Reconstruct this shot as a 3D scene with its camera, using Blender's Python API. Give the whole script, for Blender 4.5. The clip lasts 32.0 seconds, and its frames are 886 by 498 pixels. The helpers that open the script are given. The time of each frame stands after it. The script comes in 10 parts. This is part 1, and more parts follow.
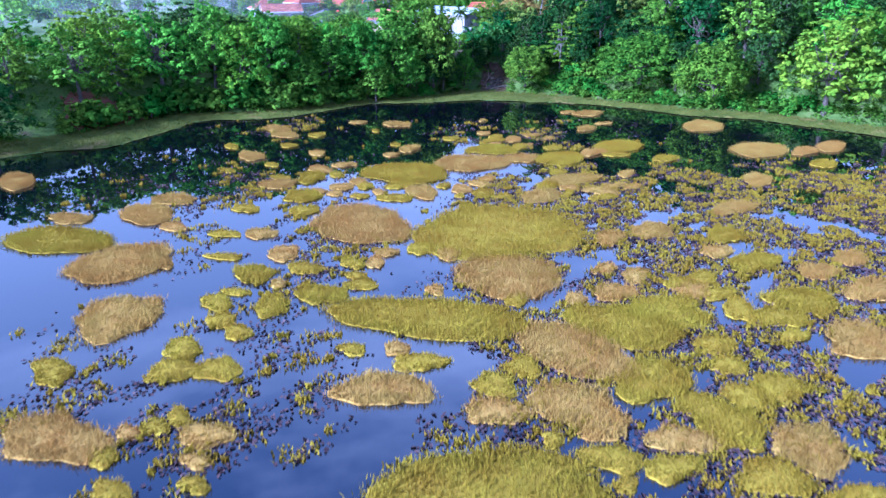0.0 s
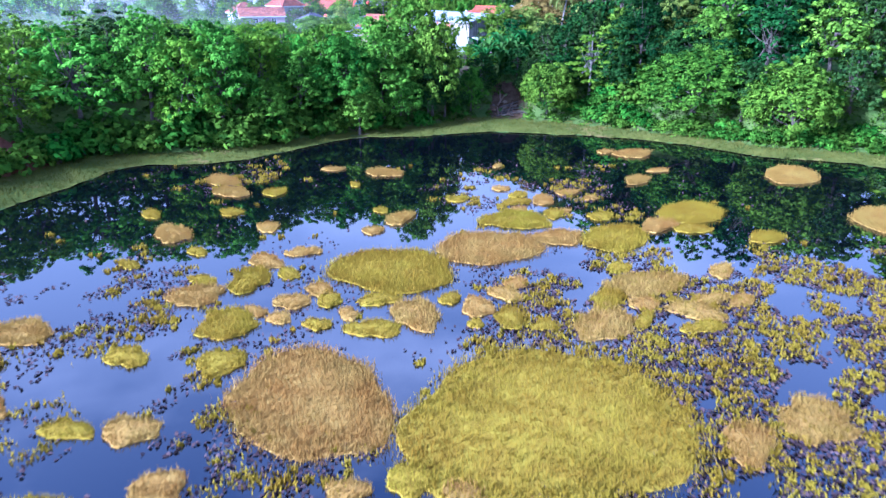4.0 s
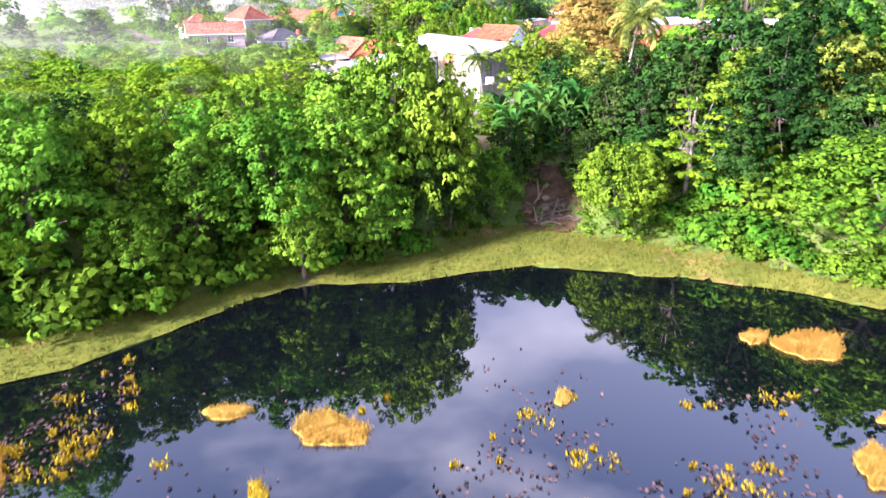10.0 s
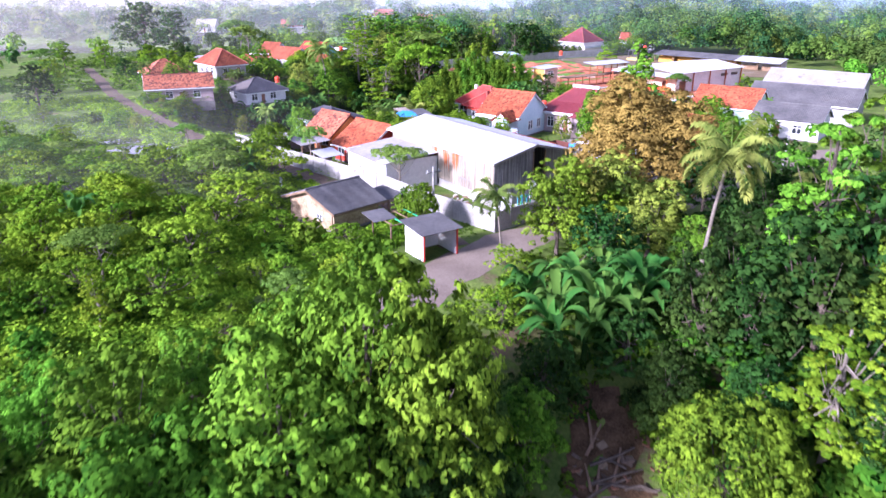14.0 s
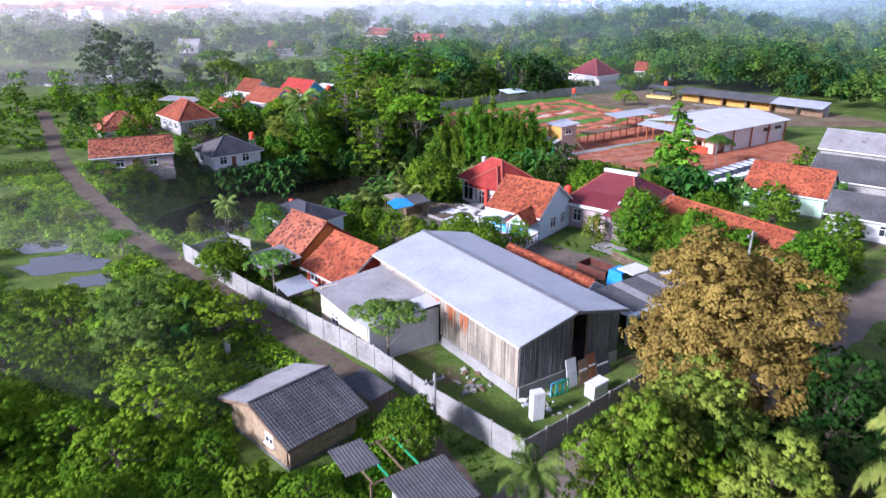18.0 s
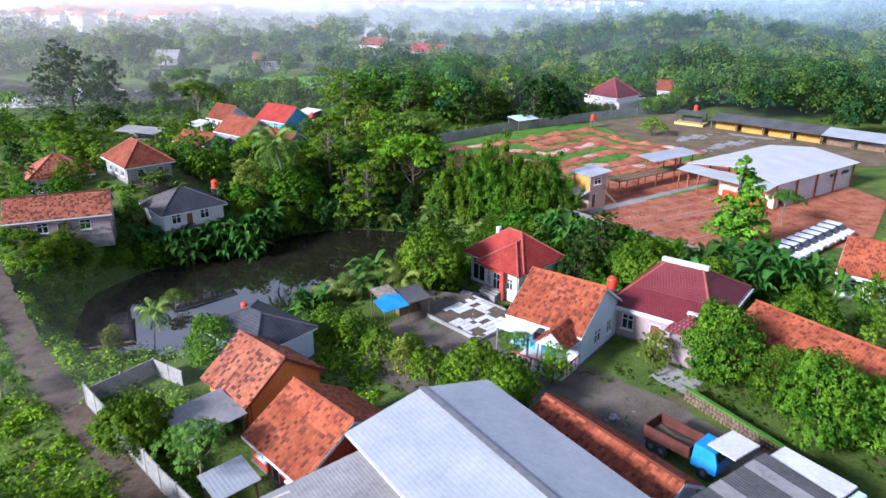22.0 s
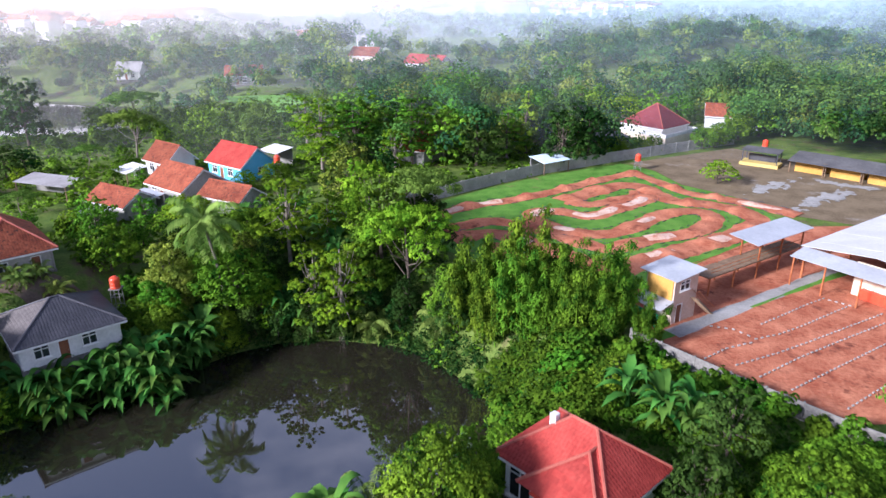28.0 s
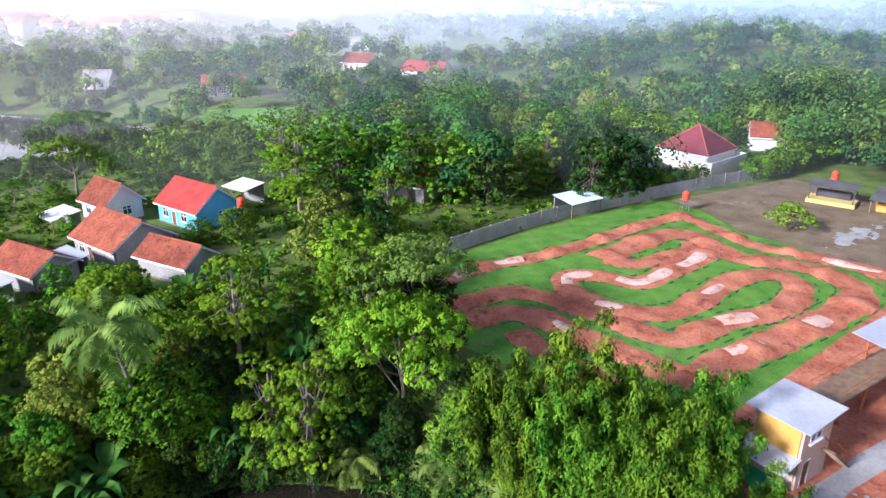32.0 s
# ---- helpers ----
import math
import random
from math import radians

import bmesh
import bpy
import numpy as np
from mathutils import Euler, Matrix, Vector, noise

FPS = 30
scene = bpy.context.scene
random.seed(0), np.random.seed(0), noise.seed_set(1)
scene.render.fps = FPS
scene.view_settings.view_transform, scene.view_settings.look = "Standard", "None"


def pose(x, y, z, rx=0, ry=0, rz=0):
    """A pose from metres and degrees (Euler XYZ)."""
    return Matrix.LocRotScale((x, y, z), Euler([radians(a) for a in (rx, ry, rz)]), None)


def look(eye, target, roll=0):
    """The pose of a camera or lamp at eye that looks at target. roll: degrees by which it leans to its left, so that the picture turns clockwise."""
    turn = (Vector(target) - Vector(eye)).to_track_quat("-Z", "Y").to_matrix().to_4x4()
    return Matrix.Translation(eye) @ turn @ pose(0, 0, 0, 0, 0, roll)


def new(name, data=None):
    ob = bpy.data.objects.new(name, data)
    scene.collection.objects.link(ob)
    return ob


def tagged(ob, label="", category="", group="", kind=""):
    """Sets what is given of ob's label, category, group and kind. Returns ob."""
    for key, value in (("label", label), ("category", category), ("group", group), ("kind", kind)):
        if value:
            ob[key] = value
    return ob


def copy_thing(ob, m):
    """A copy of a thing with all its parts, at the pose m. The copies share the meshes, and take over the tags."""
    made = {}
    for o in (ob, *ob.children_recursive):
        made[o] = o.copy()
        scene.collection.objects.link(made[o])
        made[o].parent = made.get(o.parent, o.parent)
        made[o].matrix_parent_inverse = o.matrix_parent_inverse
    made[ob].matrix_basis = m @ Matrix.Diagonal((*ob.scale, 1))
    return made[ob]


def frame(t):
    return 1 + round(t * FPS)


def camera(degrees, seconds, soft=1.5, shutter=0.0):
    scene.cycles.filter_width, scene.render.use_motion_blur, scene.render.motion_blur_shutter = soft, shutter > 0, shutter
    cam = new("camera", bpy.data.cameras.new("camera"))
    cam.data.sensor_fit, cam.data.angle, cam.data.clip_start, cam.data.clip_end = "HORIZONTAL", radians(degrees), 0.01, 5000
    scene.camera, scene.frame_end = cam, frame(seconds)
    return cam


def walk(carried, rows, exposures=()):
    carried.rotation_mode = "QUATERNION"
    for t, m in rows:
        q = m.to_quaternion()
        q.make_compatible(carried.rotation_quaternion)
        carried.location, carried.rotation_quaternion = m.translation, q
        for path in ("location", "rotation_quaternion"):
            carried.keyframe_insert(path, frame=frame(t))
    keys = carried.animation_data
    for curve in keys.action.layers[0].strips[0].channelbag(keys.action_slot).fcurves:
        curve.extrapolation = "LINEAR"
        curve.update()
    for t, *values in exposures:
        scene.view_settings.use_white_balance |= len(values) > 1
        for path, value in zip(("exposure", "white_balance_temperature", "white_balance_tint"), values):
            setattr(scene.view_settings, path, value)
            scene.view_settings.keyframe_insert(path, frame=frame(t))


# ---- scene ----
cam = camera(64.6, 32.0, 1.5, 0.6)
METRES, EYE, TILT, LEAN, TURN = 200.0, 18.0, -21.0, 0.0, 0.0
EXPOSURES = [(0.0, 1.66, 3980, 30), (3.5, 1.82, 4080, 31), (6.0, 2.05, 4150, 23), (8.0, 2.26, 4800, 23), (10.0, 2.5, 5700, 33), (11.5, 2.42, 5350, 42), (13.0, 1.88, 5100, 46), (14.5, 1.58, 5300, 36), (17.0, 1.0, 5250, 30), (20.0, 0.8, 5250, 24), (23.0, 0.82, 5250, 20), (28.0, 1.02, 5450, 24), (32.0, 1.08, 5400, 24)]
ROWS = [
    (0.0, 0.0, 0.0, 0.0, -0.0, 0.0, -0.0),
    (0.5, -0.0003, 0.0138, 0.0054, -0.02, 0.02, 0.0),
    (1.0, -0.0005, 0.0276, 0.0108, -0.03, 0.02, 0.0),
    (1.5, -0.0007, 0.0416, 0.0161, -0.05, 0.03, 0.01),
    (2.0, -0.001, 0.0558, 0.0216, -0.05, 0.03, 0.03),
    (2.5, -0.0013, 0.0701, 0.0273, -0.07, 0.03, 0.04),
    (3.0, -0.0015, 0.0847, 0.033, -0.08, 0.02, 0.05),
    (3.5, -0.0018, 0.0996, 0.0387, -0.09, 0.02, 0.07),
    (5.5, -0.0029, 0.1624, 0.0626, -0.22, -0.05, 0.05),
    (6.0, -0.0033, 0.1783, 0.0686, -0.25, -0.06, 0.05),
    (6.5, -0.0035, 0.1942, 0.0745, -0.27, -0.09, 0.06),
    (7.0, -0.0038, 0.2103, 0.0804, -0.31, -0.07, 0.05),
    (7.5, -0.0043, 0.2261, 0.0868, -0.36, -0.13, 0.06),
    (8.0, -0.0044, 0.2419, 0.0932, -0.38, -0.12, 0.06),
    (8.5, -0.0048, 0.2572, 0.1002, -0.43, -0.17, 0.08),
    (9.0, -0.0051, 0.272, 0.1081, -0.48, -0.18, 0.07),
    (9.5, -0.0052, 0.2861, 0.1165, -0.48, -0.07, 0.08),
    (10.0, -0.0055, 0.2996, 0.1261, -0.52, -0.07, 0.1),
    (10.5, -0.0058, 0.3129, 0.1359, -0.56, -0.06, 0.1),
    (11.0, -0.0058, 0.326, 0.1457, -0.57, -0.03, 0.11),
    (11.5, -0.0059, 0.3389, 0.1556, -0.58, -0.04, 0.12),
    (12.0, -0.0062, 0.3518, 0.1655, -0.64, -0.04, 0.13),
    (12.5, -0.0062, 0.3646, 0.1752, -0.63, 0.0, 0.16),
    (13.0, -0.0064, 0.3774, 0.1852, -0.66, 0.01, 0.18),
    (13.5, -0.0065, 0.39, 0.1957, -0.67, 0.0, 0.16),
    (14.0, -0.0066, 0.4025, 0.2064, -0.7, -0.0, 0.17),
    (14.5, -0.0066, 0.4148, 0.217, -0.69, -0.03, 0.19),
    (16.5, -0.0073, 0.4634, 0.2563, -0.83, 0.01, 0.13),
    (17.0, -0.0074, 0.4761, 0.2642, -0.84, -0.0, 0.14),
    (17.5, -0.0075, 0.4889, 0.2727, -0.88, -0.0, 0.13),
    (18.0, -0.0077, 0.5013, 0.2814, -0.9, -0.02, 0.14),
    (18.5, -0.008, 0.5139, 0.29, -0.93, -0.02, 0.12),
    (19.0, -0.0081, 0.5267, 0.2984, -0.94, -0.04, 0.13),
    (19.5, -0.0083, 0.5396, 0.3067, -0.98, -0.06, 0.12),
    (20.0, -0.0083, 0.5529, 0.3136, -0.97, -0.03, 0.13),
    (20.5, -0.0084, 0.5668, 0.3189, -1.0, -0.02, 0.12),
    (21.0, -0.0086, 0.581, 0.324, -1.03, -0.02, 0.13),
    (21.5, -0.0086, 0.5952, 0.3294, -1.03, -0.01, 0.15),
    (22.0, -0.0091, 0.6092, 0.3351, -1.07, -0.03, 0.15),
    (22.5, -0.0091, 0.6235, 0.3405, -1.06, -0.01, 0.14),
    (23.0, -0.0094, 0.6373, 0.3463, -1.09, -0.02, 0.18),
    (23.5, -0.0097, 0.6515, 0.3517, -1.11, -0.0, 0.15),
    (24.0, -0.01, 0.6656, 0.3573, -1.15, 0.0, 0.12),
    (24.5, -0.01, 0.6798, 0.3626, -1.13, 0.04, 0.19),
    (25.0, -0.0099, 0.6937, 0.3681, -1.1, 0.05, 0.21),
    (25.5, -0.0104, 0.7075, 0.3737, -1.16, 0.02, 0.19),
    (27.5, -0.0109, 0.7638, 0.3948, -1.22, 0.08, 0.19),
    (28.0, -0.011, 0.7776, 0.4, -1.23, 0.1, 0.22),
    (28.5, -0.0112, 0.7915, 0.4052, -1.25, 0.12, 0.21),
    (29.0, -0.0115, 0.8052, 0.4103, -1.27, 0.14, 0.21),
    (29.5, -0.0116, 0.819, 0.4156, -1.27, 0.12, 0.23),
    (30.0, -0.0118, 0.8327, 0.4208, -1.29, 0.13, 0.25),
    (30.5, -0.012, 0.8464, 0.4261, -1.3, 0.11, 0.24),
    (31.0, -0.0121, 0.8601, 0.4313, -1.31, 0.09, 0.25),
    (31.5, -0.0123, 0.8739, 0.4365, -1.32, 0.09, 0.27),
    (32.0, -0.0126, 0.8876, 0.4418, -1.35, 0.08, 0.28),
]
walk(cam, [(t, pose(0, 0, EYE, TILT, LEAN, TURN) @ pose(METRES * x, METRES * y, METRES * z, 90 + pitch, roll, yaw)) for t, x, y, z, yaw, pitch, roll in ROWS], EXPOSURES)

# ---- world and light ----
SUN_ELEV, SUN_AZ = 26.0, 213.0   # degrees; azimuth counter-clockwise from +x
world = bpy.data.worlds.new("sky")
scene.world = world
world.use_nodes = True
wn, wl = world.node_tree.nodes, world.node_tree.links
wn.clear()
w_out, w_bg, w_sky = wn.new("ShaderNodeOutputWorld"), wn.new("ShaderNodeBackground"), wn.new("ShaderNodeTexSky")
w_sky.sky_type, w_sky.sun_disc = "NISHITA", False
w_sky.sun_elevation, w_sky.sun_rotation = radians(SUN_ELEV), radians(90 - SUN_AZ)
w_sky.air_density, w_sky.dust_density, w_sky.ozone_density = 1.0, 0.7, 4.0
w_tc, w_map, w_noise, w_ramp, w_mix = (wn.new("ShaderNodeTexCoord"), wn.new("ShaderNodeMapping"), wn.new("ShaderNodeTexNoise"),
                                       wn.new("ShaderNodeValToRGB"), wn.new("ShaderNodeMix"))
w_map.inputs["Scale"].default_value = (1.0, 1.0, 2.6)
w_noise.inputs["Scale"].default_value, w_noise.inputs["Detail"].default_value = 2.2, 5.0
w_ramp.color_ramp.elements[0].position, w_ramp.color_ramp.elements[1].position = 0.48, 0.72
w_mix.data_type = "RGBA"
w_mix.inputs["B"].default_value = (9.4, 9.2, 9.3, 1)
wl.new(w_tc.outputs["Generated"], w_map.inputs["Vector"])
wl.new(w_map.outputs["Vector"], w_noise.inputs["Vector"])
wl.new(w_noise.outputs["Fac"], w_ramp.inputs["Fac"])
wl.new(w_ramp.outputs["Color"], w_mix.inputs["Factor"])
w_blue, w_haze, w_sep, w_rng = wn.new("ShaderNodeMix"), wn.new("ShaderNodeMix"), wn.new("ShaderNodeSeparateXYZ"), wn.new("ShaderNodeMapRange")
w_blue.data_type = w_haze.data_type = "RGBA"
w_blue.blend_type = "MULTIPLY"
w_blue.inputs["Factor"].default_value = 1.0
w_blue.inputs["B"].default_value = (0.92, 0.98, 1.10, 1)
w_haze.inputs["B"].default_value = (6.9, 7.0, 7.1, 1)
w_rng.interpolation_type = "SMOOTHSTEP"
w_rng.inputs["From Min"].default_value, w_rng.inputs["From Max"].default_value = 0.82, 0.12
w_rng.inputs["To Min"].default_value, w_rng.inputs["To Max"].default_value = 0.0, 0.9
wl.new(w_tc.outputs["Generated"], w_sep.inputs["Vector"])
wl.new(w_sep.outputs["Z"], w_rng.inputs["Value"])
wl.new(w_sky.outputs["Color"], w_blue.inputs["A"])
wl.new(w_rng.outputs["Result"], w_haze.inputs["Factor"])
wl.new(w_blue.outputs["Result"], w_haze.inputs["A"])
wl.new(w_haze.outputs["Result"], w_mix.inputs["A"])
wl.new(w_mix.outputs["Result"], w_bg.inputs["Color"])
w_bg.inputs["Strength"].default_value = 0.066
wl.new(w_bg.outputs["Background"], w_out.inputs["Surface"])
sun = new("sun", bpy.data.lights.new("sun", "SUN"))
sun.data.energy, sun.data.angle, sun.data.color = 4.6, radians(10), (1.0, 0.93, 0.82)
sd = Vector((math.cos(radians(SUN_AZ)) * math.cos(radians(SUN_ELEV)), math.sin(radians(SUN_AZ)) * math.cos(radians(SUN_ELEV)), math.sin(radians(SUN_ELEV))))
sun.matrix_world = look(sd * 300, (0, 0, 0))


# ---- materials ----
def nodes_of(name):
    m = bpy.data.materials.new(name)
    m.use_nodes = True
    nt = m.node_tree
    nt.nodes.clear()
    out = nt.nodes.new("ShaderNodeOutputMaterial")
    return m, nt, out


def surface(name, a, b, scale=1.0, rough=0.8, bump=0.3, fine=8.0, spec=0.3, island=0.0, obj=0.0, metal=0.0, stain=None, bump_dist=0.05, lo=0.35, hi=0.65, odd=None):
    """Two colours mixed by a broad and a fine noise in metres, with relief; island/obj vary the value piece by piece."""
    m, nt, out = nodes_of(name)
    N, Lk = nt.nodes.new, nt.links.new
    p = N("ShaderNodeBsdfPrincipled")
    p.inputs["Roughness"].default_value, p.inputs["Specular IOR Level"].default_value, p.inputs["Metallic"].default_value = rough, spec, metal
    geo = N("ShaderNodeNewGeometry")
    n1, n2, mx, rp = N("ShaderNodeTexNoise"), N("ShaderNodeTexNoise"), N("ShaderNodeMath"), N("ShaderNodeValToRGB")
    n1.inputs["Scale"].default_value, n1.inputs["Detail"].default_value = scale, 4
    n2.inputs["Scale"].default_value, n2.inputs["Detail"].default_value = scale * fine, 3
    Lk(geo.outputs["Position"], n1.inputs["Vector"])
    Lk(geo.outputs["Position"], n2.inputs["Vector"])
    mx.operation = "MULTIPLY_ADD"
    mx.inputs[1].default_value = 0.4
    sc = N("ShaderNodeMath")
    sc.operation = "MULTIPLY"
    sc.inputs[1].default_value = 0.6
    Lk(n1.outputs["Fac"], sc.inputs[0])
    Lk(n2.outputs["Fac"], mx.inputs[0])
    Lk(sc.outputs[0], mx.inputs[2])
    rp.color_ramp.elements[0].position, rp.color_ramp.elements[1].position = lo, hi
    rp.color_ramp.elements[0].color, rp.color_ramp.elements[1].color = (*a, 1), (*b, 1)
    Lk(mx.outputs[0], rp.inputs["Fac"])
    col = rp.outputs["Color"]
    if stain:
        n3, r3, m3 = N("ShaderNodeTexNoise"), N("ShaderNodeValToRGB"), N("ShaderNodeMix")
        n3.inputs["Scale"].default_value, n3.inputs["Detail"].default_value, n3.inputs["Roughness"].default_value = stain[1], 6, 0.7
        Lk(geo.outputs["Position"], n3.inputs["Vector"])
        r3.color_ramp.elements[0].position, r3.color_ramp.elements[1].position = stain[2], min(1, stain[2] + (stain[3] if len(stain) > 3 else 0.12))
        Lk(n3.outputs["Fac"], r3.inputs["Fac"])
        m3.data_type = "RGBA"
        m3.inputs["B"].default_value = (*stain[0], 1)
        Lk(r3.outputs["Color"], m3.inputs["Factor"])
        Lk(col, m3.inputs["A"])
        col = m3.outputs["Result"]
    if odd:
        # some pieces are darker than their neighbours
        sm, sx_, fc, gt, mo = N("ShaderNodeMath"), N("ShaderNodeMath"), N("ShaderNodeMath"), N("ShaderNodeMath"), N("ShaderNodeMix")
        sm.operation, sx_.operation, fc.operation, gt.operation = "ADD", "MULTIPLY", "FRACT", "GREATER_THAN"
        Lk(geo.outputs["Random Per Island"], sm.inputs[0])
        Lk(N("ShaderNodeObjectInfo").outputs["Random"], sm.inputs[1])
        sx_.inputs[1].default_value, gt.inputs[1].default_value = 17.3, 1 - odd[1]
        Lk(sm.outputs[0], sx_.inputs[0])
        Lk(sx_.outputs[0], fc.inputs[0])
        Lk(fc.outputs[0], gt.inputs[0])
        mo.data_type = "RGBA"
        mo.inputs["B"].default_value = (*odd[0], 1)
        Lk(gt.outputs[0], mo.inputs["Factor"])
        Lk(col, mo.inputs["A"])
        col = mo.outputs["Result"]
    if island or obj:
        hs, add = N("ShaderNodeHueSaturation"), N("ShaderNodeMath")
        amount = island or obj
        both = N("ShaderNodeMath")
        both.operation = "ADD"
        Lk(geo.outputs["Random Per Island"], both.inputs[0])
        Lk(N("ShaderNodeObjectInfo").outputs["Random"], both.inputs[1])
        add.operation = "MULTIPLY_ADD"
        add.inputs[1].default_value, add.inputs[2].default_value = 1.4 * amount, 1 - 1.4 * amount
        Lk(both.outputs[0], add.inputs[0])
        Lk(add.outputs[0], hs.inputs["Value"])
        Lk(col, hs.inputs["Color"])
        col = hs.outputs["Color"]
    Lk(col, p.inputs["Base Color"])
    if bump:
        bm_ = N("ShaderNodeBump")
        bm_.inputs["Strength"].default_value, bm_.inputs["Distance"].default_value = bump, bump_dist
        Lk(mx.outputs[0], bm_.inputs["Height"])
        Lk(bm_.outputs["Normal"], p.inputs["Normal"])
    Lk(p.outputs[0], out.inputs["Surface"])
    return m


def leaf_material(name, dark, light, dry=None, through_light=0.2, rough=0.75, patch=0.55, vary=1.0, each=0.28, lift=0.0):
    """Leaves: colour varies leaf by leaf, in patches over the crown and tree by tree; some light passes through."""
    m, nt, out = nodes_of(name)
    N, Lk = nt.nodes.new, nt.links.new
    geo, info, rp, n1 = N("ShaderNodeNewGeometry"), N("ShaderNodeObjectInfo"), N("ShaderNodeValToRGB"), N("ShaderNodeTexNoise")
    n1.inputs["Scale"].default_value, n1.inputs["Detail"].default_value = patch, 2
    Lk(geo.outputs["Position"], n1.inputs["Vector"])
    a1, a2 = N("ShaderNodeMath"), N("ShaderNodeMath")
    a1.operation = a2.operation = "MULTIPLY_ADD"
    a1.inputs[1].default_value = each
    Lk(geo.outputs["Random Per Island"], a1.inputs[0])
    a2.inputs[1].default_value, a2.inputs[2].default_value = 0.9 + 1.4 * (0.5 - each), -0.22 - 0.45 * (0.5 - each)
    Lk(n1.outputs["Fac"], a2.inputs[0])
    Lk(a2.outputs[0], a1.inputs[2])
    rp.color_ramp.elements[0].position, rp.color_ramp.elements[1].position = 0.15, 0.8
    rp.color_ramp.elements[0].color, rp.color_ramp.elements[1].color = (*dark, 1), (*light, 1)
    if dry:
        e = rp.color_ramp.elements.new(0.93)
        e.color = (*dry, 1)
    Lk(a1.outputs[0], rp.inputs["Fac"])
    hs, v = N("ShaderNodeHueSaturation"), N("ShaderNodeMath")
    v.operation = "MULTIPLY_ADD"
    v.inputs[1].default_value, v.inputs[2].default_value = 0.6 * vary, 1 - 0.27 * vary
    Lk(info.outputs["Random"], v.inputs[0])
    Lk(v.outputs[0], hs.inputs["Value"])
    sc, fr, hu = N("ShaderNodeMath"), N("ShaderNodeMath"), N("ShaderNodeMath")
    sc.operation, fr.operation, hu.operation = "MULTIPLY", "FRACT", "MULTIPLY_ADD"
    sc.inputs[1].default_value = 7.31
    hu.inputs[1].default_value, hu.inputs[2].default_value = -0.05 * vary, 0.5 + 0.032 * vary
    Lk(info.outputs["Random"], sc.inputs[0])
    Lk(sc.outputs[0], fr.inputs[0])
    Lk(fr.outputs[0], hu.inputs[0])
    Lk(hu.outputs[0], hs.inputs["Hue"])
    Lk(rp.outputs["Color"], hs.inputs["Color"])
    p, tr, mix = N("ShaderNodeBsdfPrincipled"), N("ShaderNodeBsdfTranslucent"), N("ShaderNodeMixShader")
    p.inputs["Roughness"].default_value, p.inputs["Specular IOR Level"].default_value = rough, 0.03
    mix.inputs[0].default_value = through_light
    Lk(hs.outputs["Color"], p.inputs["Base Color"])
    Lk(hs.outputs["Color"], tr.inputs["Color"])
    if lift:
        nm, nz = N("ShaderNodeMix"), N("ShaderNodeVectorMath")
        nm.data_type, nz.operation = "VECTOR", "NORMALIZE"
        nm.inputs["Factor"].default_value = lift
        Lk(geo.outputs["Normal"], nm.inputs["A"])
        nm.inputs["B"].default_value = (0.0, -0.25, 1.0)
        Lk(nm.outputs["Result"], nz.inputs[0])
        Lk(nz.outputs[0], p.inputs["Normal"])
    Lk(p.outputs[0], mix.inputs[1])
    Lk(tr.outputs[0], mix.inputs[2])
    Lk(mix.outputs[0], out.inputs["Surface"])
    return m


def water_material(name, deep, ripple, ior):
    m, nt, out = nodes_of(name)
    N, Lk = nt.nodes.new, nt.links.new
    p, geo, n1, b = N("ShaderNodeBsdfPrincipled"), N("ShaderNodeNewGeometry"), N("ShaderNodeTexNoise"), N("ShaderNodeBump")
    p.inputs["Base Color"].default_value, p.inputs["Roughness"].default_value, p.inputs["IOR"].default_value = (*deep, 1), 0.015, ior
    p.inputs["Specular IOR Level"].default_value = 1.0
    n1.inputs["Scale"].default_value, n1.inputs["Detail"].default_value = 1.1, 3
    Lk(geo.outputs["Position"], n1.inputs["Vector"])
    b.inputs["Strength"].default_value, b.inputs["Distance"].default_value = ripple, 0.02
    Lk(n1.outputs["Fac"], b.inputs["Height"])
    Lk(b.outputs["Normal"], p.inputs["Normal"])
    Lk(p.outputs[0], out.inputs["Surface"])
    return m


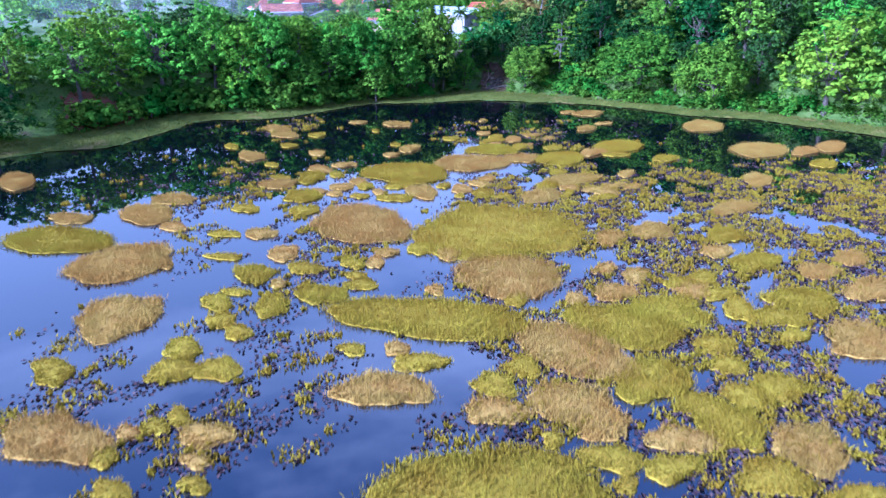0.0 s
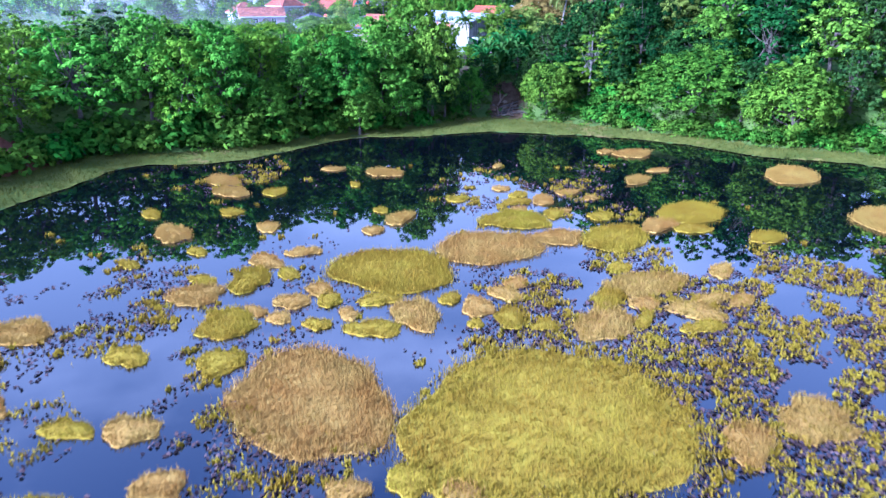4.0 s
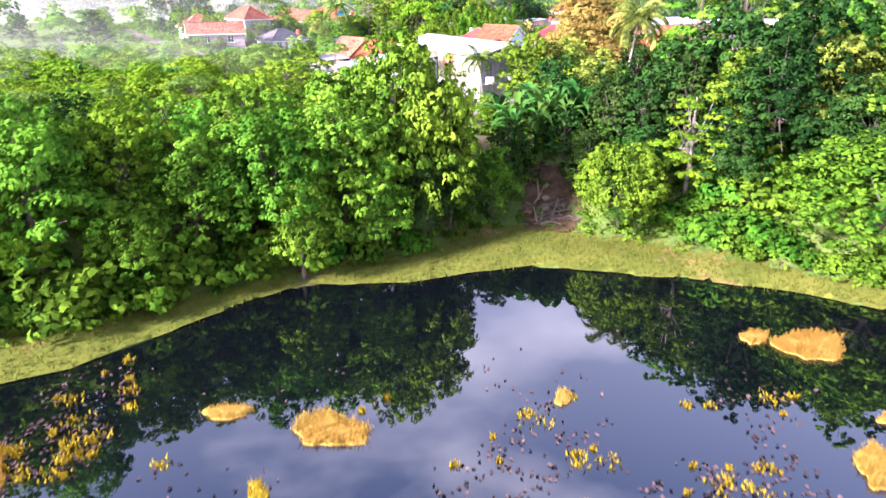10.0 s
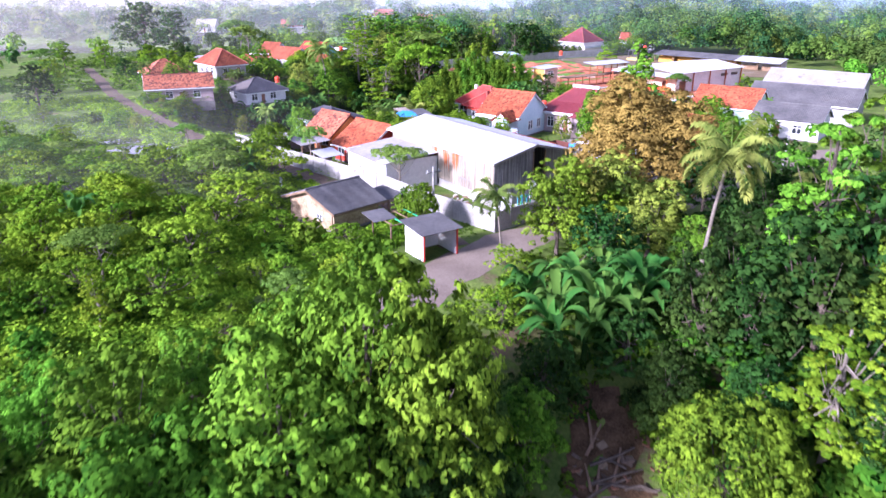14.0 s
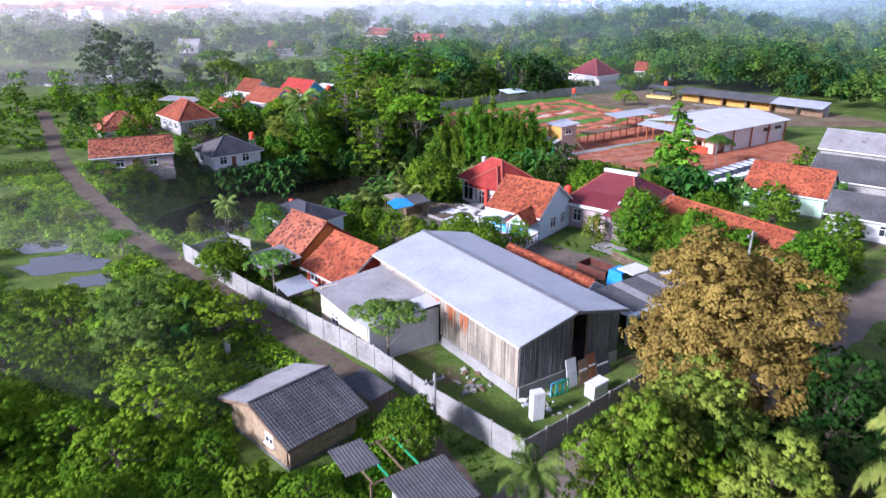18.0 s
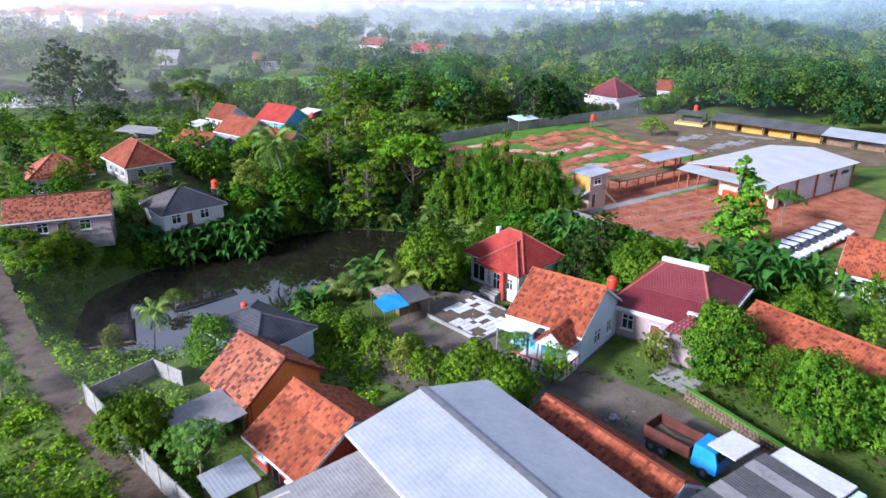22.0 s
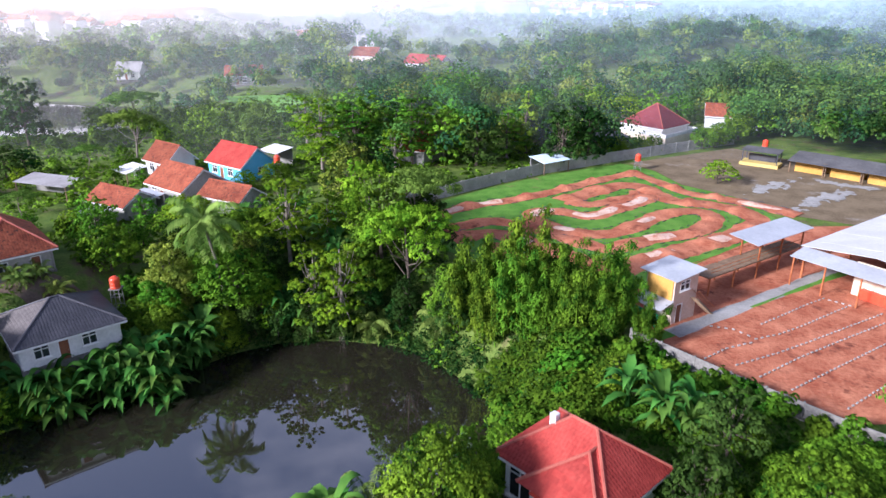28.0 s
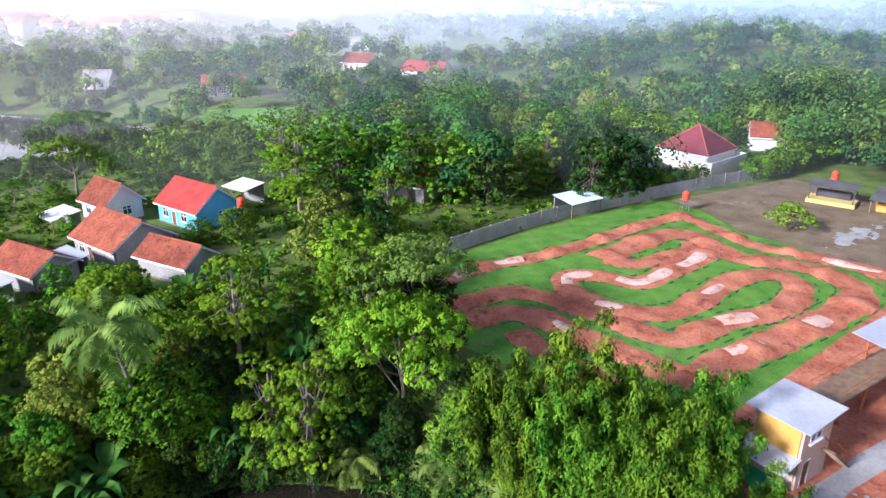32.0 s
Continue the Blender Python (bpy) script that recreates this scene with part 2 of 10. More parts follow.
def corrugated(name, a, b, pitch, axis, rough=0.5, metal=0.3, rust=None, stain_pos=0.6, relief=0.6, streaks=0.0):
    """Ribbed sheet metal or fibre cement; ribs run across the object's own axis."""
    m = surface(name, a, b, 0.35, rough, 0.0, 9.0, 0.4, metal=metal, stain=(rust, 0.5, stain_pos) if rust else None)
    nt = m.node_tree
    N, Lk = nt.nodes.new, nt.links.new
    tc, wv, bp = N("ShaderNodeTexCoord"), N("ShaderNodeTexWave"), N("ShaderNodeBump")
    wv.wave_type, wv.bands_direction = "BANDS", axis
    wv.inputs["Scale"].default_value = 0.314 / pitch
    Lk(tc.outputs["Object"], wv.inputs["Vector"])
    bp.inputs["Strength"].default_value, bp.inputs["Distance"].default_value = relief, 0.03
    Lk(wv.outputs["Fac"], bp.inputs["Height"])
    prin = [n for n in nt.nodes if n.type == "BSDF_PRINCIPLED"][0]
    Lk(bp.outputs["Normal"], prin.inputs["Normal"])
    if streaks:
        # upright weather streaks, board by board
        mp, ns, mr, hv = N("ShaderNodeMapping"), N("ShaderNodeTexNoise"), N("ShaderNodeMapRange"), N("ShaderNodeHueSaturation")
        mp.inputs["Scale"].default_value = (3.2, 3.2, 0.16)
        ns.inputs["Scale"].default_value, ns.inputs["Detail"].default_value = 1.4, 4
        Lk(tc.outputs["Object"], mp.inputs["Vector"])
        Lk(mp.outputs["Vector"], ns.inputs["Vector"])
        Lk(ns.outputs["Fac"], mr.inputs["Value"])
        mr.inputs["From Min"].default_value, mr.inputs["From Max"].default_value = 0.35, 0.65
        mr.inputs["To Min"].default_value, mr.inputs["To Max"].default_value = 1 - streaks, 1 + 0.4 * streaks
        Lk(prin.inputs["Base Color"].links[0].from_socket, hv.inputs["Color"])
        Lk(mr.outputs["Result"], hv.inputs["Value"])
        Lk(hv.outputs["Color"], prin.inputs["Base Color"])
    return m


M_GROUND = surface("ground_grass", (0.05, 0.095, 0.016), (0.145, 0.20, 0.04), 0.4, 0.95, 0.9, 9, 0.1, stain=((0.12, 0.085, 0.055), 0.22, 0.555), bump_dist=0.25)
M_SHORE = surface("shore_grass", (0.065, 0.09, 0.011), (0.155, 0.155, 0.024), 0.25, 0.95, 0.9, 14, 0.1, stain=((0.30, 0.19, 0.07), 0.13, 0.58), bump_dist=0.12)
M_WATER = water_material("pond_water", (0.002, 0.003, 0.004), 0.035, 1.8)
M_WATER2 = water_material("murky_water", (0.020, 0.018, 0.012), 0.045, 2.15)
M_DIRT = surface("dirt", (0.085, 0.062, 0.045), (0.17, 0.13, 0.095), 0.7, 0.95, 0.8, 9, 0.15, stain=((0.06, 0.09, 0.022), 0.7, 0.56))
M_GRAVEL = surface("gravel_yard", (0.10, 0.083, 0.064), (0.21, 0.175, 0.135), 0.5, 0.95, 0.8, 12, 0.15, stain=((0.07, 0.10, 0.03), 0.4, 0.57))
M_ASPHALT = surface("asphalt", (0.145, 0.115, 0.088), (0.225, 0.185, 0.145), 0.4, 0.9, 0.4, 16, 0.2)
M_CLAY = surface("red_clay", (0.27, 0.075, 0.038), (0.50, 0.20, 0.11), 0.5, 0.95, 1.0, 7, 0.12, stain=((0.15, 0.046, 0.028), 0.55, 0.565), bump_dist=0.2)
M_CLAY_PALE = surface("pale_clay", (0.48, 0.29, 0.20), (0.66, 0.50, 0.41), 0.5, 0.95, 0.6, 8, 0.12, stain=((0.38, 0.14, 0.08), 0.9, 0.53), bump_dist=0.1)
M_LOT = surface("trodden_earth", (0.12, 0.09, 0.052), (0.22, 0.17, 0.105), 0.3, 0.95, 0.7, 12, 0.12, stain=((0.30, 0.27, 0.23), 0.16, 0.6))
M_PADDY = surface("paddy_green", (0.11, 0.26, 0.035), (0.18, 0.36, 0.06), 0.12, 0.95, 0.5, 9, 0.1, bump_dist=0.1)
M_BED = surface("dull_red_steel", (0.07, 0.022, 0.016), (0.13, 0.045, 0.03), 1.2, 0.7, 0.1, 6, 0.3)
M_YELLOW = surface("yellow_paint", (0.50, 0.38, 0.11), (0.62, 0.48, 0.17), 0.8, 0.8, 0.1, 6, 0.2, stain=((0.26, 0.2, 0.1), 0.9, 0.6))
M_SLIP = surface("slipped_earth", (0.03, 0.019, 0.01), (0.13, 0.082, 0.042), 1.1, 0.95, 0.9, 7, 0.12, bump_dist=0.2)
M_CLAY_BANK = surface("bare_clay_bank", (0.16, 0.06, 0.035), (0.28, 0.12, 0.07), 0.6, 0.95, 0.8, 8, 0.12, bump_dist=0.15)
M_LAWN = surface("track_lawn", (0.055, 0.16, 0.018), (0.13, 0.27, 0.04), 0.5, 0.95, 0.8, 9, 0.1, stain=((0.20, 0.15, 0.07), 0.35, 0.6), bump_dist=0.15)
M_CONCRETE = surface("old_concrete", (0.24, 0.235, 0.215), (0.38, 0.37, 0.34), 0.5, 0.9, 0.3, 9, 0.2, stain=((0.16, 0.15, 0.12), 0.7, 0.58))
M_WHITE = surface("white_plaster", (0.54, 0.54, 0.53), (0.72, 0.72, 0.70), 0.5, 0.85, 0.15, 8, 0.25, stain=((0.45, 0.43, 0.38), 0.8, 0.66))
M_BLUEWHITE = surface("pale_blue_plaster", (0.52, 0.66, 0.74), (0.66, 0.78, 0.84), 0.5, 0.85, 0.15, 8, 0.25, stain=((0.42, 0.46, 0.46), 0.8, 0.68))
M_SKYBLUE = surface("sky_blue_paint", (0.10, 0.42, 0.68), (0.16, 0.52, 0.78), 0.8, 0.7, 0.1, 8, 0.3)
M_PINKGREY = surface("mauve_plaster", (0.36, 0.27, 0.27), (0.45, 0.35, 0.34), 0.6, 0.85, 0.15, 8, 0.25)
M_MINT = surface("mint_plaster", (0.45, 0.66, 0.48), (0.58, 0.76, 0.58), 0.6, 0.85, 0.15, 8, 0.25)
M_TERRACOTTA = surface("bright_orange_plaster", (0.64, 0.20, 0.045), (0.78, 0.29, 0.075), 0.6, 0.85, 0.15, 8, 0.2, stain=((0.5, 0.18, 0.08), 0.8, 0.6))
M_ORANGEWALL = surface("orange_paint", (0.46, 0.25, 0.05), (0.60, 0.34, 0.08), 0.6, 0.8, 0.1, 8, 0.25)
M_CREAM = surface("cream_plaster", (0.60, 0.50, 0.36), (0.74, 0.65, 0.50), 0.6, 0.85, 0.2, 8, 0.25, stain=((0.34, 0.28, 0.2), 0.7, 0.62))
M_PALEPINK = surface("pale_pink_plaster", (0.50, 0.36, 0.27), (0.62, 0.48, 0.38), 0.6, 0.85, 0.15, 8, 0.2, stain=((0.3, 0.2, 0.14), 0.8, 0.62))
M_REDWALL = surface("red_paint", (0.45, 0.05, 0.03), (0.58, 0.08, 0.05), 0.8, 0.7, 0.1, 8, 0.3)
M_TILE_ORANGE = surface("orange_clay_tile", (0.22, 0.05, 0.022), (0.40, 0.115, 0.05), 0.6, 0.85, 0.25, 7, 0.2, island=0.28, odd=((0.165, 0.045, 0.024), 0.24))
M_TILE_PALE = surface("weathered_orange_tile", (0.29, 0.085, 0.045), (0.45, 0.17, 0.09), 0.6, 0.85, 0.25, 7, 0.2, island=0.28, odd=((0.14, 0.05, 0.035), 0.28))
M_TILE_RED = surface("red_glazed_tile", (0.27, 0.032, 0.024), (0.38, 0.06, 0.044), 0.6, 0.75, 0.15, 7, 0.2, island=0.16)
M_TILE_MAROON = surface("maroon_metal_tile", (0.14, 0.02, 0.027), (0.19, 0.035, 0.038), 0.6, 0.5, 0.15, 7, 0.4, island=0.10)
M_TILE_DARK = surface("dark_slate_tile", (0.035, 0.036, 0.045), (0.07, 0.07, 0.08), 0.6, 0.6, 0.15, 7, 0.4, island=0.15)
M_TILE_GREY = surface("grey_brown_tile", (0.085, 0.075, 0.072), (0.14, 0.125, 0.118), 0.6, 0.7, 0.15, 7, 0.3, island=0.15)
M_TILE_BROWN = surface("brown_clay_tile", (0.17, 0.042, 0.022), (0.32, 0.095, 0.048), 0.6, 0.85, 0.25, 7, 0.2, island=0.25, stain=((0.08, 0.04, 0.03), 3.4, 0.56, 0.05))
M_RIDGE_RED = surface("ridge_tile", (0.28, 0.07, 0.05), (0.40, 0.12, 0.08), 1.0, 0.7, 0.1, 7, 0.3)
M_ZINC = corrugated("zinc_roof", (0.34, 0.36, 0.38), (0.46, 0.48, 0.50), 0.28, "X", 0.5, 0.1, (0.40, 0.40, 0.40), 0.62, 0.25)
M_WHITEROOF = corrugated("white_painted_roof", (0.47, 0.47, 0.475), (0.59, 0.59, 0.595), 0.28, "X", 0.6, 0.0, (0.50, 0.49, 0.48), 0.6, 0.2)
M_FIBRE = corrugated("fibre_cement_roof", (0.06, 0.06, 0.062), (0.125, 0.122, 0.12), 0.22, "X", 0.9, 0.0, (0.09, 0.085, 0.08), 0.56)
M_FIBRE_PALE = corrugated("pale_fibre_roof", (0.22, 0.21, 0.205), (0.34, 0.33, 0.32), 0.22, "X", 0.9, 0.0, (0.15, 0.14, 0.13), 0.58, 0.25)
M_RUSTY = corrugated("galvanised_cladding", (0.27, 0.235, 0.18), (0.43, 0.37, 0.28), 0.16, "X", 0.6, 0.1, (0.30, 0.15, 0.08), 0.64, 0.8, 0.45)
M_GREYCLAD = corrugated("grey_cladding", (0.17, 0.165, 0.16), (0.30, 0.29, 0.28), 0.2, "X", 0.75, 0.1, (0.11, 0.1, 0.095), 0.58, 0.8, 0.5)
M_RUST = surface("rust", (0.28, 0.08, 0.03), (0.45, 0.17, 0.07), 1.5, 0.9, 0.3, 6, 0.1)
M_TANK = surface("orange_tank_plastic", (0.62, 0.055, 0.02), (0.74, 0.09, 0.035), 1.2, 0.45, 0.05, 6, 0.4)
M_STEEL = surface("grey_steel", (0.22, 0.22, 0.22), (0.34, 0.33, 0.32), 2, 0.5, 0.05, 6, 0.4, metal=0.5)
M_WOOD = surface("weathered_wood", (0.14, 0.09, 0.055), (0.26, 0.18, 0.11), 1.5, 0.85, 0.3, 8, 0.2)
M_ROOT = surface("bare_root", (0.12, 0.055, 0.03), (0.27, 0.15, 0.09), 1.8, 0.9, 0.5, 7, 0.15)
M_BARK = surface("bark", (0.06, 0.05, 0.04), (0.16, 0.13, 0.10), 1.5, 0.95, 0.6, 6, 0.1)
M_PALEBARK = surface("pale_bark", (0.13, 0.115, 0.09), (0.27, 0.235, 0.19), 1.5, 0.95, 0.5, 6, 0.1)
M_TARP = surface("blue_tarpaulin", (0.02, 0.22, 0.62), (0.05, 0.33, 0.78), 1.0, 0.55, 0.3, 5, 0.4)
M_GLASS = surface("dark_window_glass", (0.02, 0.025, 0.03), (0.035, 0.04, 0.045), 0.5, 0.08, 0.0, 4, 0.5)
M_FRAME = surface("white_frame_paint", (0.68, 0.68, 0.66), (0.8, 0.8, 0.78), 1.0, 0.6, 0.05, 6, 0.3)
M_DOOR = surface("brown_door_paint", (0.16, 0.06, 0.03), (0.24, 0.1, 0.05), 1.0, 0.6, 0.1, 6, 0.3)
M_STONE = surface("stone_retaining", (0.11, 0.08, 0.048), (0.23, 0.175, 0.11), 1.0, 0.9, 0.5, 6, 0.2, obj=0.2)
M_GREENPAINT = surface("green_paint", (0.03, 0.34, 0.14), (0.05, 0.45, 0.2), 1.0, 0.6, 0.1, 6, 0.3)

M_LEAF = leaf_material("leaf_broad", (0.028, 0.082, 0.006), (0.235, 0.43, 0.026))
M_LEAF_DARK = leaf_material("leaf_dark", (0.009, 0.030, 0.006), (0.06, 0.125, 0.02))
M_LEAF_LIGHT = leaf_material("leaf_light", (0.055, 0.14, 0.006), (0.26, 0.38, 0.016), vary=0.6)
M_LEAF_MANGO = leaf_material("leaf_mango", (0.014, 0.056, 0.005), (0.22, 0.37, 0.018), vary=0.6)
M_LEAF_FEATHER = leaf_material("leaf_feather", (0.065, 0.14, 0.02), (0.23, 0.36, 0.055), vary=0.7)
M_LEAF_DOME = leaf_material("leaf_dome", (0.05, 0.125, 0.006), (0.28, 0.43, 0.02), vary=0.6)
M_SHEDWALL = surface("stained_cream_boards", (0.24, 0.165, 0.095), (0.46, 0.36, 0.235), 0.7, 0.9, 0.3, 8, 0.15, stain=((0.17, 0.11, 0.06), 0.9, 0.55))
M_LEAF_BROWN = leaf_material("leaf_brown", (0.15, 0.105, 0.022), (0.44, 0.32, 0.075), vary=0.0)
M_SCRUB = leaf_material("leaf_scrub", (0.055, 0.14, 0.006), (0.28, 0.46, 0.02))
M_LEAF_WOOD = leaf_material("leaf_wood", (0.018, 0.055, 0.014), (0.16, 0.27, 0.045), None, 0.3, 0.8, 0.11, each=0.2)
M_WOOD_DEEP = leaf_material("leaf_wood_deep", (0.012, 0.045, 0.016), (0.085, 0.18, 0.045), None, 0.25, 0.8, 0.11, each=0.2)
M_WOOD_PALE = leaf_material("leaf_wood_pale", (0.04, 0.085, 0.012), (0.25, 0.33, 0.05), None, 0.25, 0.8, 0.11, each=0.2)
M_OLDWALL = surface("dark_stained_concrete", (0.13, 0.125, 0.115), (0.24, 0.23, 0.21), 0.6, 0.9, 0.4, 8, 0.2, stain=((0.07, 0.075, 0.05), 0.8, 0.58))
M_LEAF_OLIVE = leaf_material("leaf_olive", (0.038, 0.075, 0.01), (0.31, 0.37, 0.045))
M_BAMBOO = leaf_material("leaf_bamboo", (0.015, 0.058, 0.005), (0.20, 0.33, 0.018), vary=0.8)
M_BANANA = leaf_material("leaf_banana", (0.026, 0.085, 0.014), (0.13, 0.26, 0.04), (0.24, 0.30, 0.06), 0.3, 0.5)
M_PALM = leaf_material("leaf_palm", (0.09, 0.15, 0.025), (0.28, 0.34, 0.07), (0.42, 0.34, 0.12))
M_SHRUB = leaf_material("leaf_shrub", (0.022, 0.065, 0.005), (0.13, 0.25, 0.014))
M_BLADE_GOLD = leaf_material("grass_gold", (0.41, 0.215, 0.034), (0.52, 0.345, 0.065), None, 0.25, 0.8, 0.45, 0.25, 0.25, 0.85)
M_BLADE_GREEN = leaf_material("grass_yellow_green", (0.34, 0.21, 0.01), (0.43, 0.335, 0.016), None, 0.25, 0.8, 0.4, 0.25, 0.25, 0.85)
M_BLADE_SHORE = leaf_material("grass_shore", (0.075, 0.088, 0.010), (0.155, 0.145, 0.02), (0.28, 0.18, 0.055), 0.2, 0.8, 0.3, 0.25, 0.25, 0.7)
M_LITTER = leaf_material("dead_lily_leaf", (0.035, 0.022, 0.024), (0.13, 0.085, 0.075), (0.22, 0.2, 0.05), 0.1, 0.7, vary=0.25)


# ---- builders ----
class Geo:
    """Collects vertices and faces of one mesh."""

    def __init__(self):
        self.v, self.f = [], []

    def add(self, verts, faces):
        o = len(self.v)
        self.v += [tuple(p) for p in verts]
        self.f += [tuple(i + o for i in f) for f in faces]
        return self

    def box(self, c, s, rz=0.0, bevel=0.0):
        """Box with its centre at c and sizes s, turned rz degrees; bevel chamfers the upright and top edges."""
        hx, hy, hz = s[0] / 2, s[1] / 2, s[2] / 2
        ca, sa = math.cos(radians(rz)), math.sin(radians(rz))
        if bevel:
            b = min(bevel, hx * 0.6, hy * 0.6, hz * 0.6)
            ring = [(hx, -hy + b), (hx, hy - b), (hx - b, hy), (-hx + b, hy), (-hx, hy - b), (-hx, -hy + b), (-hx + b, -hy), (hx - b, -hy)]
            pts = [(x, y, -hz) for x, y in ring] + [(x, y, hz - b) for x, y in ring]
            pts += [(x * (hx - b) / hx, y * (hy - b) / hy, hz) for x, y in ring]
            fs = [(i, (i + 1) % 8, 8 + (i + 1) % 8, 8 + i) for i in range(8)] + [(8 + i, 8 + (i + 1) % 8, 16 + (i + 1) % 8, 16 + i) for i in range(8)]
            fs += [tuple(range(16, 24)), tuple(reversed(range(8)))]
        else:
            pts = [(x, y, z) for z in (-hz, hz) for x, y in ((-hx, -hy), (hx, -hy), (hx, hy), (-hx, hy))]
            fs = [(3, 2, 1, 0), (4, 5, 6, 7), (0, 1, 5, 4), (1, 2, 6, 5), (2, 3, 7, 6), (3, 0, 4, 7)]
        return self.add([(c[0] + x * ca - y * sa, c[1] + x * sa + y * ca, c[2] + z) for x, y, z in pts], fs)

    def bar(self, a, b, w, h=None):
        """A square bar from a to b."""
        a, b = Vector(a), Vector(b)
        d = (b - a).normalized()
        s = d.cross((0, 0, 1)) if abs(d.z) < 0.98 else Vector((1, 0, 0))
        s.normalize()
        u = s.cross(d) * (h or w) / 2
        s = s * w / 2
        pts = [p + q for p in (a, b) for q in (-s - u, s - u, s + u, -s + u)]
        return self.add(pts, [(3, 2, 1, 0), (4, 5, 6, 7), (0, 1, 5, 4), (1, 2, 6, 5), (2, 3, 7, 6), (3, 0, 4, 7)])

    def tube(self, pts, radii, seg=7, cap=True):
        """A round tube along pts."""
        pts = [Vector(p) for p in pts]
        rings = []
        for i, p in enumerate(pts):
            d = (pts[min(i + 1, len(pts) - 1)] - pts[max(i - 1, 0)]).normalized()
            s = d.cross((0, 1, 0.01)) if abs(d.y) < 0.9 else d.cross((1, 0, 0))
            s.normalize()
            u = s.cross(d)
            rings += [p + (s * math.cos(2 * math.pi * k / seg) + u * math.sin(2 * math.pi * k / seg)) * radii[i] for k in range(seg)]
        fs = [(i * seg + k, i * seg + (k + 1) % seg, (i + 1) * seg + (k + 1) % seg, (i + 1) * seg + k) for i in range(len(pts) - 1) for k in range(seg)]
        if cap:
            fs += [tuple(range((len(pts) - 1) * seg, len(pts) * seg)), tuple(reversed(range(seg)))]
        return self.add(rings, fs)

    def slab(self, corners, thick):
        """A plate below the ring of corners."""
        n = len(corners)
        cs = [Vector(c) for c in corners]
        nrm = (cs[1] - cs[0]).cross(cs[2] - cs[0]).normalized()
        if nrm.z < 0:
            cs.reverse()
            nrm = -nrm
        low = [c - nrm * thick for c in cs]
        return self.add(cs + low, [tuple(range(n)), tuple(reversed(range(n, 2 * n)))] + [((i + 1) % n, i, n + i, n + (i + 1) % n) for i in range(n)])

    def mesh(self, name):
        me = bpy.data.meshes.new(name)
        me.from_pydata(self.v, [], self.f)
        return me


def fast_mesh(name, V, F, soft=None):
    """A mesh from arrays of vertices (n,3) and faces (m,k); soft gives each face the normal of the mass it belongs to."""
    V, F = np.asarray(V, np.float32), np.asarray(F, np.int32)
    me = bpy.data.meshes.new(name)
    me.vertices.add(len(V))
    me.vertices.foreach_set("co", V.ravel())
    k = F.shape[1]
    me.loops.add(F.size)
    me.loops.foreach_set("vertex_index", F.ravel())
    me.polygons.add(len(F))
    me.polygons.foreach_set("loop_start", np.arange(0, F.size, k, dtype=np.int32))
    me.update(calc_edges=True)
    if soft is not None:
        me.polygons.foreach_set("use_smooth", np.ones(len(F), bool))
        soft = soft / (np.linalg.norm(soft, axis=1, keepdims=True) + 1e-9)
        me.normals_split_custom_set(np.repeat(soft, k, 0).astype(np.float32).tolist())
    return me


def put(name, me, material, parent=None, label=""):
    if isinstance(me, Geo):
        me = me.mesh(name)
    if material and not me.materials:
        me.materials.append(material)
    ob = new(name, me)
    if parent:
        ob.parent = parent
    if label:
        ob["label"] = label
    return ob


def part(name, geo, material, parent, label=""):
    """One mesh object under a thing or a part."""
    return put(name, geo, material, parent, label)


def thing(name, label, category, x, y, z, rz=0.0, scale=1.0, group=""):
    """An empty at the base of a thing, to hold its parts."""
    e = new(name)
    e.empty_display_size = 0.3
    e.location, e.rotation_euler = (x, y, z), (0, 0, radians(rz))
    e.scale = (scale, scale, scale) if not isinstance(scale, tuple) else scale
    return tagged(e, label, category, group)


def smooth(a, b, x):
    t = np.clip((x - a) / (b - a), 0, 1)
    return t * t * (3 - 2 * t)


def poly_distance(poly, X, Y):
    """Signed distance to a polygon, negative inside."""
    P = np.array(poly, float)
    d = np.full(X.shape, 1e9)
    inside = np.zeros(X.shape, bool)
    for (x0, y0), (x1, y1) in zip(P, np.roll(P, -1, 0)):
        ex, ey = x1 - x0, y1 - y0
        t = np.clip(((X - x0) * ex + (Y - y0) * ey) / (ex * ex + ey * ey), 0, 1)
        d = np.minimum(d, np.hypot(X - x0 - t * ex, Y - y0 - t * ey))
        cross = ((y0 > Y) != (y1 > Y))
        xi = x0 + (Y - y0) * ex / (ey if ey else 1e-9)
        inside ^= cross & (X < xi)
    return np.where(inside, -d, d)


def wobble(X, Y, s, seed=0.0):
    """A cheap smooth field of about -1..1 with features of s metres."""
    a, b = X / s + seed * 1.7, Y / s + seed * 2.3
    return 0.5 * np.sin(a * 1.9 + np.sin(b * 1.3) * 1.2) + 0.3 * np.sin(b * 2.7 + 1.3 * np.sin(a * 1.1)) + 0.2 * np.sin(a * 4.7 - b * 3.9)


